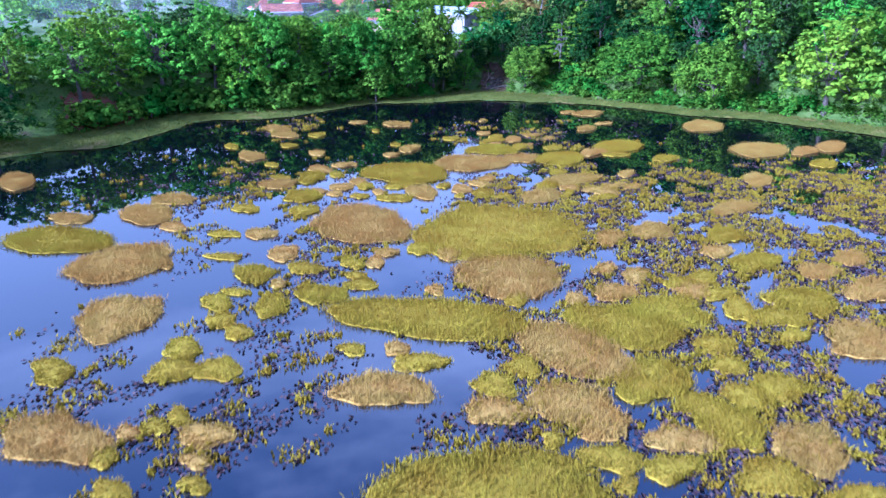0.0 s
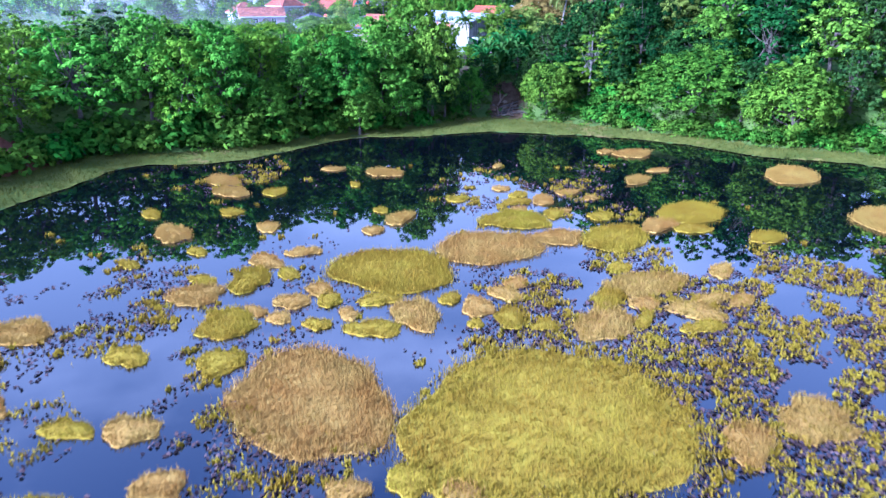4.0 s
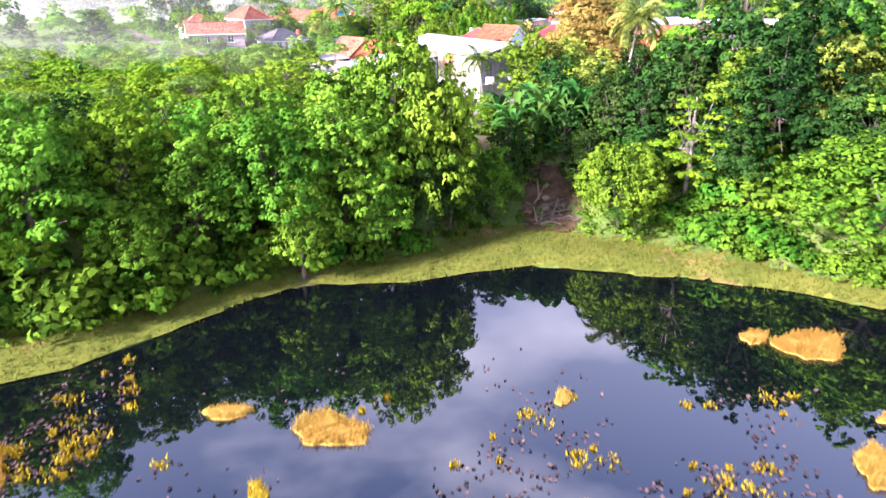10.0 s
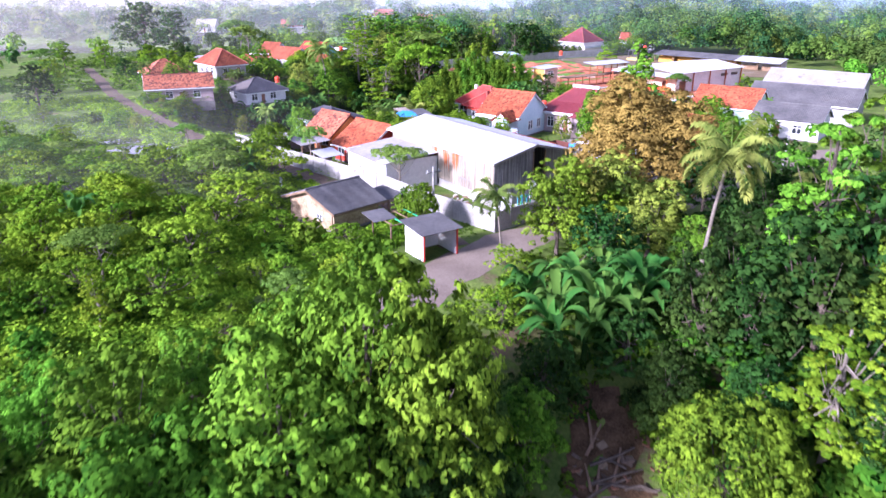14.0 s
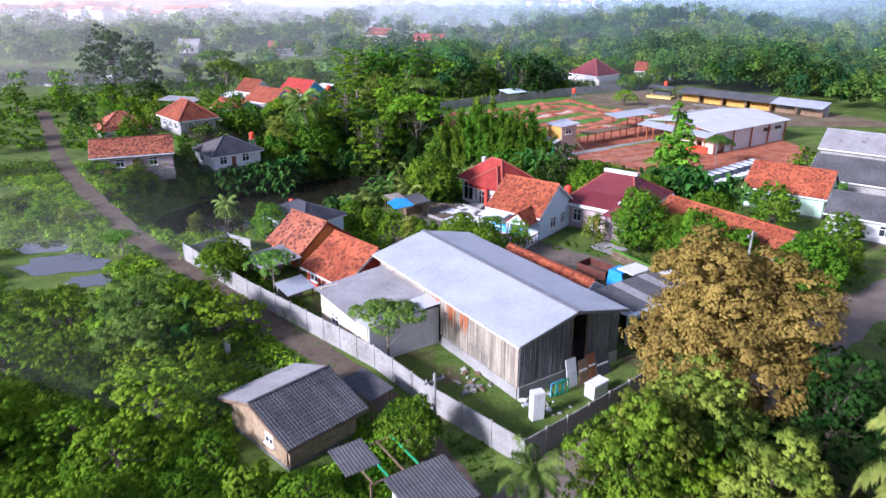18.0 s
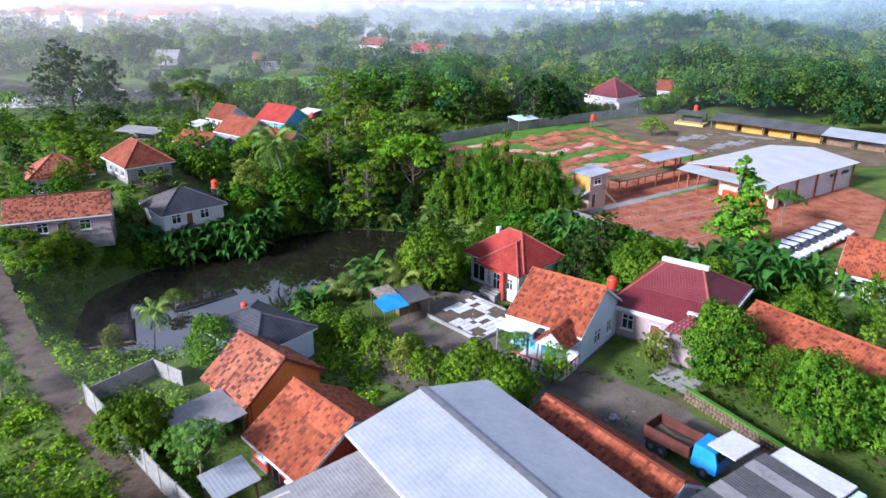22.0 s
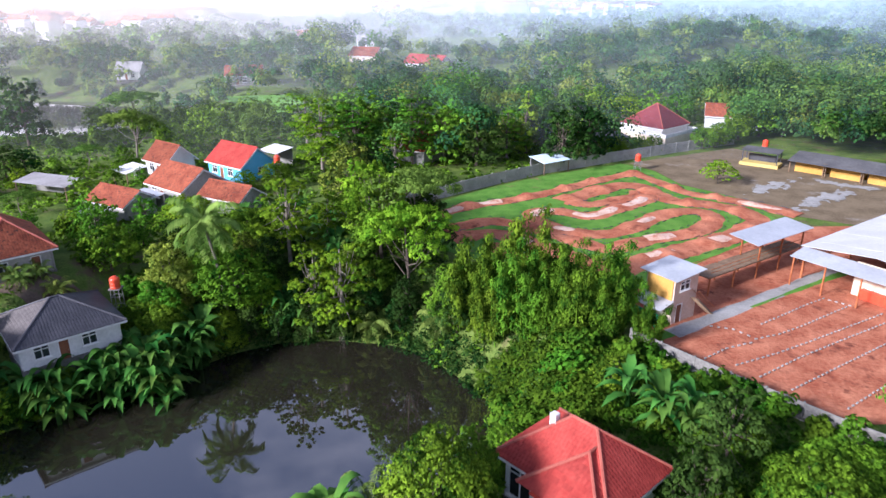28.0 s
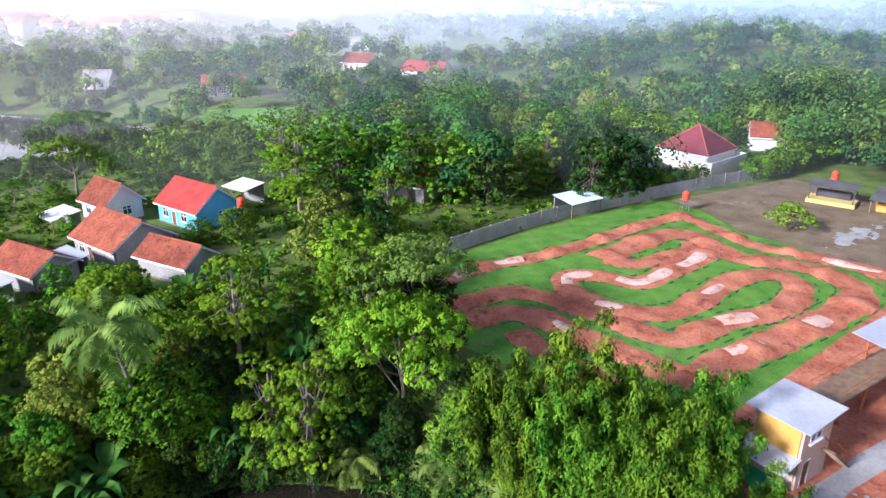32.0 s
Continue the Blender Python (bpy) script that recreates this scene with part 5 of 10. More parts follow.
grass_mat(-1.6, 46.8, 1.14, 0.88, 95)
grass_mat(-4.0, 46.1, 0.84, 0.75, 143)
grass_mat(0.4, 45.7, 1.00, 0.86, 85)
grass_mat(-5.6, 41.9, 0.75, 0.62, 148)
grass_mat(-5.2, 40.5, 1.10, 0.74, 10)
grass_mat(-11.2, 45.5, 1.25, 0.85, 126)
grass_mat(-1.9, 61.2, 2.00, 1.38, 93)
grass_mat(8.8, 60.0, 2.12, 1.68, 57)
grass_mat(-12.5, 60.0, 1.79, 1.69, 131)
grass_mat(-23.6, 58.9, 2.10, 1.36, 170)
grass_mat(-13.8, 50.0, 1.35, 0.96, 147)
grass_mat(-16.5, 50.0, 1.18, 0.68, 165)
grass_mat(-15.2, 45.3, 1.28, 0.59, 172)
grass_mat(-21.0, 51.6, 1.28, 0.78, 151)
grass_mat(-11.6, 55.7, 1.40, 1.15, 23)
grass_mat(-16.6, 56.3, 1.32, 0.89, 133)
grass_mat(-4.2, 59.4, 1.48, 1.11, 173)
grass_mat(-12.8, 39.4, 0.95, 0.46, 171)
grass_mat(-10.4, 40.5, 0.83, 0.41, 116)
grass_mat(-0.5, 39.7, 0.81, 0.55, 90)
grass_mat(-3.7, 67.9, 4.09, 3.75, 138, 1)
grass_mat(3.0, 72.0, 3.73, 3.28, 18, 0)
grass_mat(5.6, 78.2, 2.60, 2.23, 24)
grass_mat(12.6, 73.9, 3.26, 2.10, 58)
grass_mat(20.2, 79.9, 3.36, 2.22, 33)
grass_mat(12.6, 65.4, 2.77, 1.75, 17)
grass_mat(16.7, 76.8, 1.81, 1.15, 51)
grass_mat(8.4, 74.1, 1.90, 1.54, 39)
grass_mat(24.0, 74.0, 1.64, 0.94, 25)
grass_mat(-20.9, 75.0, 2.08, 1.26, 113)
grass_mat(-12.5, 69.4, 1.45, 1.03, 131)
grass_mat(-12.8, 66.2, 2.01, 1.25, 98)
grass_mat(-15.5, 63.8, 1.68, 1.49, 78)
grass_mat(-9.4, 62.9, 1.11, 1.00, 127)
grass_mat(-4.2, 63.2, 1.21, 0.93, 6)
grass_mat(-8.0, 64.6, 1.08, 0.83, 125)
grass_mat(-7.2, 63.2, 1.16, 0.71, 108)
grass_mat(-9.7, 60.7, 0.87, 0.61, 127)
grass_mat(-7.4, 59.9, 0.84, 0.67, 142)
grass_mat(9.6, 63.0, 1.63, 0.90, 63)
grass_mat(14.4, 61.6, 1.48, 1.27, 166)
grass_mat(11.7, 62.5, 1.00, 0.85, 77)
grass_mat(1.7, 62.1, 1.44, 0.88, 83)
grass_mat(3.5, 60.7, 1.32, 0.89, 75)
grass_mat(3.5, 64.0, 1.18, 0.92, 134)
grass_mat(0.1, 63.3, 0.86, 0.64, 87)
grass_mat(11.5, 68.1, 1.24, 0.68, 62)
grass_mat(18.2, 67.6, 1.42, 0.70, 51)
grass_mat(14.2, 59.5, 1.28, 0.67, 13)
grass_mat(16.0, 63.2, 1.15, 0.70, 27)
grass_mat(19.1, 76.0, 1.50, 0.92, 19)
grass_mat(12.6, 79.1, 1.18, 0.80, 14)
grass_mat(8.9, 79.8, 1.19, 0.89, 63)
grass_mat(4.3, 65.6, 0.97, 0.77, 67)
grass_mat(-3.8, 78.6, 1.68, 0.93, 74)
grass_mat(-5.7, 75.7, 0.90, 0.79, 122)
grass_mat(-10.2, 71.2, 1.34, 0.72, 8)
grass_mat(-15.8, 66.1, 1.08, 0.70, 140)
grass_mat(-10.5, 67.2, 0.99, 0.70, 123)
grass_mat(-14.0, 76.5, 1.24, 0.80, 119)
grass_mat(-17.9, 80.3, 1.12, 0.77, 134)
grass_mat(-17.8, 71.2, 0.96, 0.55, 127)
grass_mat(-21.7, 68.8, 1.01, 0.56, 138)
grass_mat(-24.4, 79.8, 1.25, 0.70, 131)
grass_mat(8.5, 83.9, 1.15, 0.79, 71)
grass_mat(-5.5, 80.8, 0.80, 0.56, 101)
grass_mat(-5.8, 61.2, 0.83, 0.56, 103)
grass_mat(11.1, 60.3, 1.21, 0.46, 63)
grass_mat(5.4, 59.7, 0.80, 0.64, 45)
grass_mat(1.5, 59.9, 0.58, 0.44, 80)
grass_mat(17.7, 62.9, 1.09, 0.63, 34)
grass_mat(-11.3, 61.6, 0.81, 0.55, 133)
grass_mat(-6.2, 93.1, 1.78, 1.33, 169)
grass_mat(20.9, 101.2, 2.31, 1.50, 37)
grass_mat(18.5, 90.2, 1.80, 0.92, 51)
grass_mat(11.0, 86.0, 1.13, 0.75, 17)
grass_mat(6.1, 83.2, 1.22, 0.94, 21)
grass_mat(6.5, 85.3, 1.00, 0.74, 60)
grass_mat(8.4, 83.1, 0.99, 0.72, 25)
grass_mat(1.0, 84.0, 1.07, 0.79, 3)
grass_mat(-21.5, 90.1, 2.03, 1.38, 129)
grass_mat(-19.6, 86.3, 1.71, 1.38, 154)
grass_mat(5.1, 87.3, 0.85, 0.68, 18)
grass_mat(12.8, 84.3, 0.77, 0.50, 41)
grass_mat(-8.6, 88.7, 0.78, 0.42, 106)
grass_mat(21.6, 93.9, 1.07, 0.59, 15)
grass_mat(9.8, 80.5, 0.67, 0.46, 23)
grass_mat(8.6, 84.6, 0.73, 0.55, 30)
grass_mat(-15.6, 86.3, 1.20, 1.05, 32)
grass_mat(4.7, 81.9, 0.57, 0.45, 59)
grass_mat(5.4, 95.8, 0.70, 0.47, 75)
grass_mat(18.0, 102.2, 1.04, 0.68, 49)
grass_mat(6.1, 80.9, 0.82, 0.59, 15)
grass_mat(-11.5, 94.6, 1.17, 0.64, 173)
grass_mat(1.8, 21.0, 4.38, 3.11, 3)
grass_mat(-0.9, 35.9, 5.64, 2.49, 171, 1)
grass_mat(-28.4, 48.6, 4.56, 2.44, 166)
grass_mat(-21.9, 44.2, 3.69, 3.00, 61)
grass_mat(-18.5, 36.0, 2.60, 2.44, 80)
grass_mat(-19.2, 30.0, 1.48, 0.94, 134)
grass_mat(-13.6, 32.3, 1.27, 0.90, 137)
grass_mat(-13.3, 30.1, 1.29, 1.15, 86)
grass_mat(-11.1, 30.2, 1.17, 1.08, 113)
grass_mat(-2.8, 28.4, 2.15, 1.55, 174)
grass_mat(2.4, 26.6, 1.39, 1.12, 7)
grass_mat(2.5, 28.7, 1.23, 1.01, 136)
grass_mat(4.0, 30.4, 1.13, 0.82, 76)
grass_mat(6.1, 26.8, 2.39, 1.83, 112)
grass_mat(9.9, 34.9, 3.14, 2.51, 146)
grass_mat(6.8, 32.1, 3.40, 2.32, 134)
grass_mat(13.0, 36.6, 2.58, 1.90, 176)
grass_mat(10.1, 29.2, 2.37, 1.49, 28)
grass_mat(12.2, 25.9, 2.11, 1.55, 104)
grass_mat(10.0, 24.5, 1.47, 0.97, 1)
grass_mat(15.8, 28.5, 1.30, 1.25, 100)
grass_mat(15.1, 24.0, 1.99, 1.28, 57)
grass_mat(12.8, 22.1, 1.39, 1.14, 164)
grass_mat(9.1, 22.7, 1.20, 0.83, 19)
grass_mat(6.8, 23.3, 1.25, 0.90, 0)
grass_mat(21.5, 38.1, 2.19, 1.66, 37)
grass_mat(22.5, 33.2, 2.47, 1.69, 34)
grass_mat(17.3, 37.0, 1.48, 0.93, 65)
grass_mat(19.3, 35.9, 1.35, 1.29, 11)
grass_mat(26.5, 39.7, 2.28, 1.16, 46)
grass_mat(24.7, 42.6, 1.65, 1.01, 37)
grass_mat(28.1, 44.9, 1.67, 0.96, 39)
grass_mat(21.2, 44.2, 2.05, 1.36, 31)
grass_mat(21.3, 49.7, 1.75, 1.30, 60)
grass_mat(-30.0, 53.6, 1.97, 1.04, 167)
grass_mat(-11.2, 46.4, 1.11, 0.87, 126)
grass_mat(-7.5, 39.1, 1.60, 1.36, 143)
grass_mat(-13.5, 37.9, 1.26, 0.89, 128)
grass_mat(-10.1, 37.5, 1.58, 1.01, 112)
grass_mat(-12.5, 35.5, 1.11, 0.75, 122)
grass_mat(-11.2, 34.1, 1.08, 0.67, 115)
grass_mat(-16.3, 24.6, 2.54, 1.54, 152)
grass_mat(-10.0, 24.8, 1.10, 0.95, 0)
grass_mat(-12.5, 21.3, 0.95, 0.59, 159)
grass_mat(-13.7, 23.3, 0.82, 0.49, 131)
grass_mat(-11.6, 26.1, 0.95, 0.45, 115)
grass_mat(-9.5, 21.7, 0.67, 0.48, 151)
grass_mat(-9.9, 23.1, 0.72, 0.43, 167)
grass_mat(-12.4, 25.4, 0.81, 0.54, 157)
grass_mat(-13.4, 25.0, 0.71, 0.42, 128)
grass_mat(-1.2, 30.9, 1.31, 0.92, 178)
grass_mat(-4.7, 32.2, 0.75, 0.65, 150)
grass_mat(-2.4, 32.3, 0.73, 0.67, 158)
grass_mat(14.3, 30.6, 1.15, 0.75, 48)
grass_mat(13.9, 27.7, 1.20, 0.96, 65)
grass_mat(16.5, 41.3, 1.36, 0.95, 44)
grass_mat(16.8, 39.1, 1.20, 0.83, 30)
grass_mat(15.0, 40.7, 1.14, 0.81, 48)
grass_mat(10.6, 39.3, 1.54, 1.01, 10)
grass_mat(8.0, 38.4, 0.86, 0.67, 63)
grass_mat(4.4, 38.3, 0.92, 0.69, 76)
grass_mat(19.0, 33.7, 1.00, 0.62, 39)
grass_mat(14.4, 32.7, 1.29, 0.83, 17)
grass_mat(4.6, 24.5, 0.57, 0.46, 63)
grass_mat(7.0, 21.7, 0.56, 0.44, 41)
grass_mat(15.7, 21.1, 1.25, 0.60, 10)
grass_mat(-40.7, 64.8, 3.46, 1.39, 126)
grass_mat(35.8, 78.0, 3.90, 2.54, 41)
grass_mat(34.2, 91.9, 3.55, 2.35, 51)
grass_mat(44.8, 79.7, 2.87, 1.40, 52)
grass_mat(40.6, 77.4, 2.17, 1.11, 53)
grass_mat(39.9, 71.6, 1.93, 1.01, 50)
grass_mat(30.2, 65.2, 2.57, 1.19, 60)


def litter_field(x, y):
    """How thickly dead leaves and tufts lie on the water."""
    right = 1.25 * smooth(-4, 8, x - 0.05 * (y - 40)) * smooth(76, 62, y) * smooth(60, 40, x)
    left = 0.75 * np.exp(-((x + 12) / 9) ** 2 - ((y - 26) / 7) ** 2) + 0.6 * np.exp(-((x + 8) / 7) ** 2 - ((y - 45) / 9) ** 2) + 0.55 * np.exp(-((x + 18) / 10) ** 2 - ((y - 62) / 9) ** 2)
    far = 0.5 * np.exp(-((x - 9) / 9) ** 2 - ((y - 86) / 8) ** 2) + 0.5 * np.exp(-((x + 21) / 7) ** 2 - ((y - 92) / 5) ** 2)
    mid = 0.5 * np.exp(-((x - 4) / 6) ** 2 - ((y - 35) / 4) ** 2)
    d = np.maximum(np.maximum(right, left), np.maximum(far, mid))
    return d * smooth(-0.15, 0.35, wobble(x, y, 3.4, 2.0) + 0.6 * wobble(x, y, 1.2, 5.0) + 0.55 * d - 0.25)


def scatter(n, x0, x1, y0, y1, rng, field):
    P = np.stack([rng.uniform(x0, x1, n), rng.uniform(y0, y1, n)], 1)
    keep = rng.uniform(0, 1, n) < field(P[:, 0], P[:, 1])
    P = P[keep]
    return P[poly_distance(WATER_1, P[:, 0], P[:, 1]) < -0.5]


P = scatter(300000, -45, 60, 14, 104, BLADE, litter_field)
C = np.concatenate([P, BLADE.uniform(0.015, 0.07, (len(P), 1))], 1)
V, F = leaf_quads(C, np.array([0, 0, 1.0]) + 0.45 * BLADE.normal(size=(len(P), 3)), 0.26, 0.17, BLADE)
tagged(put("floating_dead_leaves", fast_mesh("floating_dead_leaves", V, F), M_LITTER), "purple-brown dead lily leaves floating on the pond", "dead leaves", kind="stuff")
P = scatter(21000, -45, 60, 14, 104, BLADE, litter_field)
rad = 0.12 + 0.6 * BLADE.uniform(0, 1, len(P)) ** 2
reps = 26
Q = np.repeat(P, reps, 0) + BLADE.normal(size=(len(P) * reps, 2)) * np.repeat(rad, reps)[:, None] * 0.55
V, F = blades(Q, 0.24, BLADE, 0.06, 0.0)
tagged(put("floating_grass_tufts", fast_mesh("floating_grass_tufts", V, F), M_BLADE_GREEN), "small yellow-green grass tufts among the dead leaves", "grass tufts", kind="stuff")

P = np.stack([BLADE.uniform(-60, 62, 150000), BLADE.uniform(58, 124, 150000)], 1)
P = P[shelf_mask(P[:, 0], P[:, 1])]
V, F = blades(P, 0.3, BLADE, 0.05, 0.0)
V[:, 2] += np.repeat(land(P[:, 0], P[:, 1]), 3)
tagged(put("shore_grass", fast_mesh("shore_grass", V, F), M_BLADE_SHORE), "short pale grass along the pond's edge", "grass", kind="stuff")


# ---- buildings ----
TILE_PIECES = []


def tile_mesh(material):
    """One clay pantile, 1 x 1, arched across and lipped below."""
    g = Geo()
    for k in range(4):
        g.v += [(k / 3, 0, 0.10 * math.sin(math.pi * k / 3) + 0.10), (k / 3, 1.12, 0.10 * math.sin(math.pi * k / 3) + 0.0)]
    g.f += [(2 * k, 2 * k + 2, 2 * k + 3, 2 * k + 1) for k in range(3)]
    g.v += [(0, 0, 0.0), (1, 0, 0.0)]
    g.f += [(8, 9, 6, 0)]
    me = g.mesh("tile")
    me.materials.append(material)
    return me


TILE_MESH = {}


def tiled_slope(parent, corners, material, tile=(0.30, 0.34), pieces=0, name="roof_slope"):
    """Rows of pantiles over a flat slope: corners are eave left, eave right, ridge right, ridge left. The first pieces are single tiles, the others one mesh."""
    e0, e1, r1, r0 = [Vector(c) for c in corners]
    u = (e1 - e0).normalized()
    n = u.cross(r0 - e0 if (r0 - e0).length > 0.1 else r1 - e0).normalized()
    if n.z < 0:
        n = -n
    v = n.cross(u)
    if v.z < 0:
        v = -v
    Lu, Lv = (e1 - e0).length, (r0 - e0).dot(v)
    a0, a1 = (r0 - e0).dot(u), (r1 - e0).dot(u)
    deck = part(name, Geo().slab([e0, e1, r1, r0] if (r1 - r0).length > 0.05 else [e0, e1, r1], 0.07), material, parent)
    rows = max(1, int(Lv / tile[1]))
    cells = []
    for j in range(rows):
        f = (j + 0.5) / rows
        lo, hi = a0 * f, Lu + (a1 - Lu) * f
        m = max(1, int((hi - lo) / tile[0]))
        for i in range(m):
            cells.append((lo + (hi - lo) * i / m, Lv * j / rows, (hi - lo) / m, Lv / rows))
    V, F = [], []
    for c, (x, y, w, h) in enumerate(cells):
        o = e0 + u * x + v * y + n * 0.005
        if c < pieces:
            if material.name not in TILE_MESH:
                TILE_MESH[material.name] = tile_mesh(material)
            mt = Matrix((u * w, v * h, n * 0.34)).transposed().to_4x4()
            mt.translation = o
            TILE_PIECES.append((deck, TILE_MESH[material.name], mt))
            continue
        b = len(V)
        for k in range(3):
            arch = 0.05 if k == 1 else 0.012
            V += [o + u * (w * k / 2) + n * (arch + 0.03), o + u * (w * k / 2) + v * h * 1.1 + n * arch]
        V += [o + n * 0.0, o + u * w + n * 0.0]
        F += [(b, b + 2, b + 3, b + 1), (b + 2, b + 4, b + 5, b + 3), (b + 6, b + 7, b + 4, b)]
    if F:
        t = part("roof_tiles", fast_mesh("roof_tiles", [tuple(q) for q in V], F), material, deck)
        tagged(t, kind="stuff")
    return deck


def wall_run(g, x0, y0, x1, y1, h, thick, holes, z0=0.0):
    """A straight wall with openings that go through it: holes are (start, width, sill, height)."""
    L = math.hypot(x1 - x0, y1 - y0)
    rz = math.degrees(math.atan2(y1 - y0, x1 - x0))
    dx, dy = (x1 - x0) / L, (y1 - y0) / L

    xs = sorted({0.0, L, *[s for s, w, _, _ in holes], *[s + w for s, w, _, _ in holes]})
    zs = sorted({0.0, h, *[q for _, _, q, _ in holes], *[min(h, q + hh) for _, _, q, hh in holes]})
    zs = [q for q in zs if 0 <= q <= h]

    def solid(i, k):
        if not (0 <= i < len(xs) - 1 and 0 <= k < len(zs) - 1):
            return False
        mx, mz = (xs[i] + xs[i + 1]) / 2, (zs[k] + zs[k + 1]) / 2
        return not any(s < mx < s + w and q < mz < q + hh for s, w, q, hh in holes)

    nx, nz = len(xs), len(zs)
    vs = [(x0 + dx * x - dy * t, y0 + dy * x + dx * t, z0 + z) for t in (-thick / 2, thick / 2) for x in xs for z in zs]

    def at(t, i, k):
        return t * nx * nz + i * nz + k

    fs = []
    for i in range(nx - 1):
        for k in range(nz - 1):
            if not solid(i, k):
                continue
            fs += [(at(0, i, k), at(0, i + 1, k), at(0, i + 1, k + 1), at(0, i, k + 1)), (at(1, i, k + 1), at(1, i + 1, k + 1), at(1, i + 1, k), at(1, i, k))]
            if not solid(i - 1, k):
                fs.append((at(1, i, k), at(0, i, k), at(0, i, k + 1), at(1, i, k + 1)))
            if not solid(i + 1, k):
                fs.append((at(0, i + 1, k), at(1, i + 1, k), at(1, i + 1, k + 1), at(0, i + 1, k + 1)))
            if not solid(i, k - 1):
                fs.append((at(0, i, k), at(1, i, k), at(1, i + 1, k), at(0, i + 1, k)))
            if not solid(i, k + 1):
                fs.append((at(0, i, k + 1), at(0, i + 1, k + 1), at(1, i + 1, k + 1), at(1, i, k + 1)))
    used = sorted({q for f in fs for q in f})
    remap = {q: n for n, q in enumerate(used)}
    g.add([vs[q] for q in used], [tuple(remap[q] for q in f) for f in fs])


def fit_opening(parent, x0, y0, x1, y1, hole, frame_mat=None, door_mat=None, z0=0.0):
    """A window or door set into a wall opening; those that reach the floor are doors."""
    s, w, sill, hh = hole
    L = math.hypot(x1 - x0, y1 - y0)
    dx, dy = (x1 - x0) / L, (y1 - y0) / L
    rz = math.degrees(math.atan2(dy, dx))
    cx, cy = x0 + dx * (s + w / 2), y0 + dy * (s + w / 2)
    t = 0.07
    if sill < 0.05:
        d = part("door", Geo().box((cx, cy, z0 + hh / 2), (w - 2 * t, 0.05, hh - t), rz), door_mat or M_DOOR, parent)
        part("handle", Geo().box((cx + dx * w * 0.33 + dy * 0.05, cy + dy * w * 0.33 - dx * 0.05, z0 + 1.0), (0.12, 0.06, 0.03), rz), M_STEEL, d)
        g = Geo()
        wall_run(g, x0 + dx * s, y0 + dy * s, x0 + dx * (s + w), y0 + dy * (s + w), hh, 0.2, [(t, w - 2 * t, -0.01, hh - t + 0.01)], z0)
        part("door_frame", g, frame_mat or M_FRAME, parent)
        return
    g = Geo()
    px, py = x0 + dx * s, y0 + dy * s
    pw, lo, hi = (w - 3 * t) / 2, (hh - 3 * t) * 0.7, (hh - 3 * t) * 0.3
    wall_run(g, px, py, px + dx * w, py + dy * w, hh, 0.2, [(t, pw, t, lo), (2 * t + pw, pw, t, lo)] + ([(t + 0.001, pw - 0.002, 2 * t + lo, hi), (2 * t + pw + 0.001, pw - 0.002, 2 * t + lo, hi)] if hi > 0.2 else []), z0 + sill)
    win = part("window", g, frame_mat or M_FRAME, parent)
    for q in (s + w * 0.25, s + w * 0.75):
        part("pane", Geo().box((x0 + dx * q, y0 + dy * q, z0 + sill + hh / 2), (w / 2 - t, 0.02, hh - 2 * t), rz), M_GLASS, win)
    part("sill", Geo().box((cx + dy * 0.06, cy - dx * 0.06, z0 + sill - 0.04), (w + 0.2, 0.32, 0.07), rz), frame_mat or M_FRAME, win)


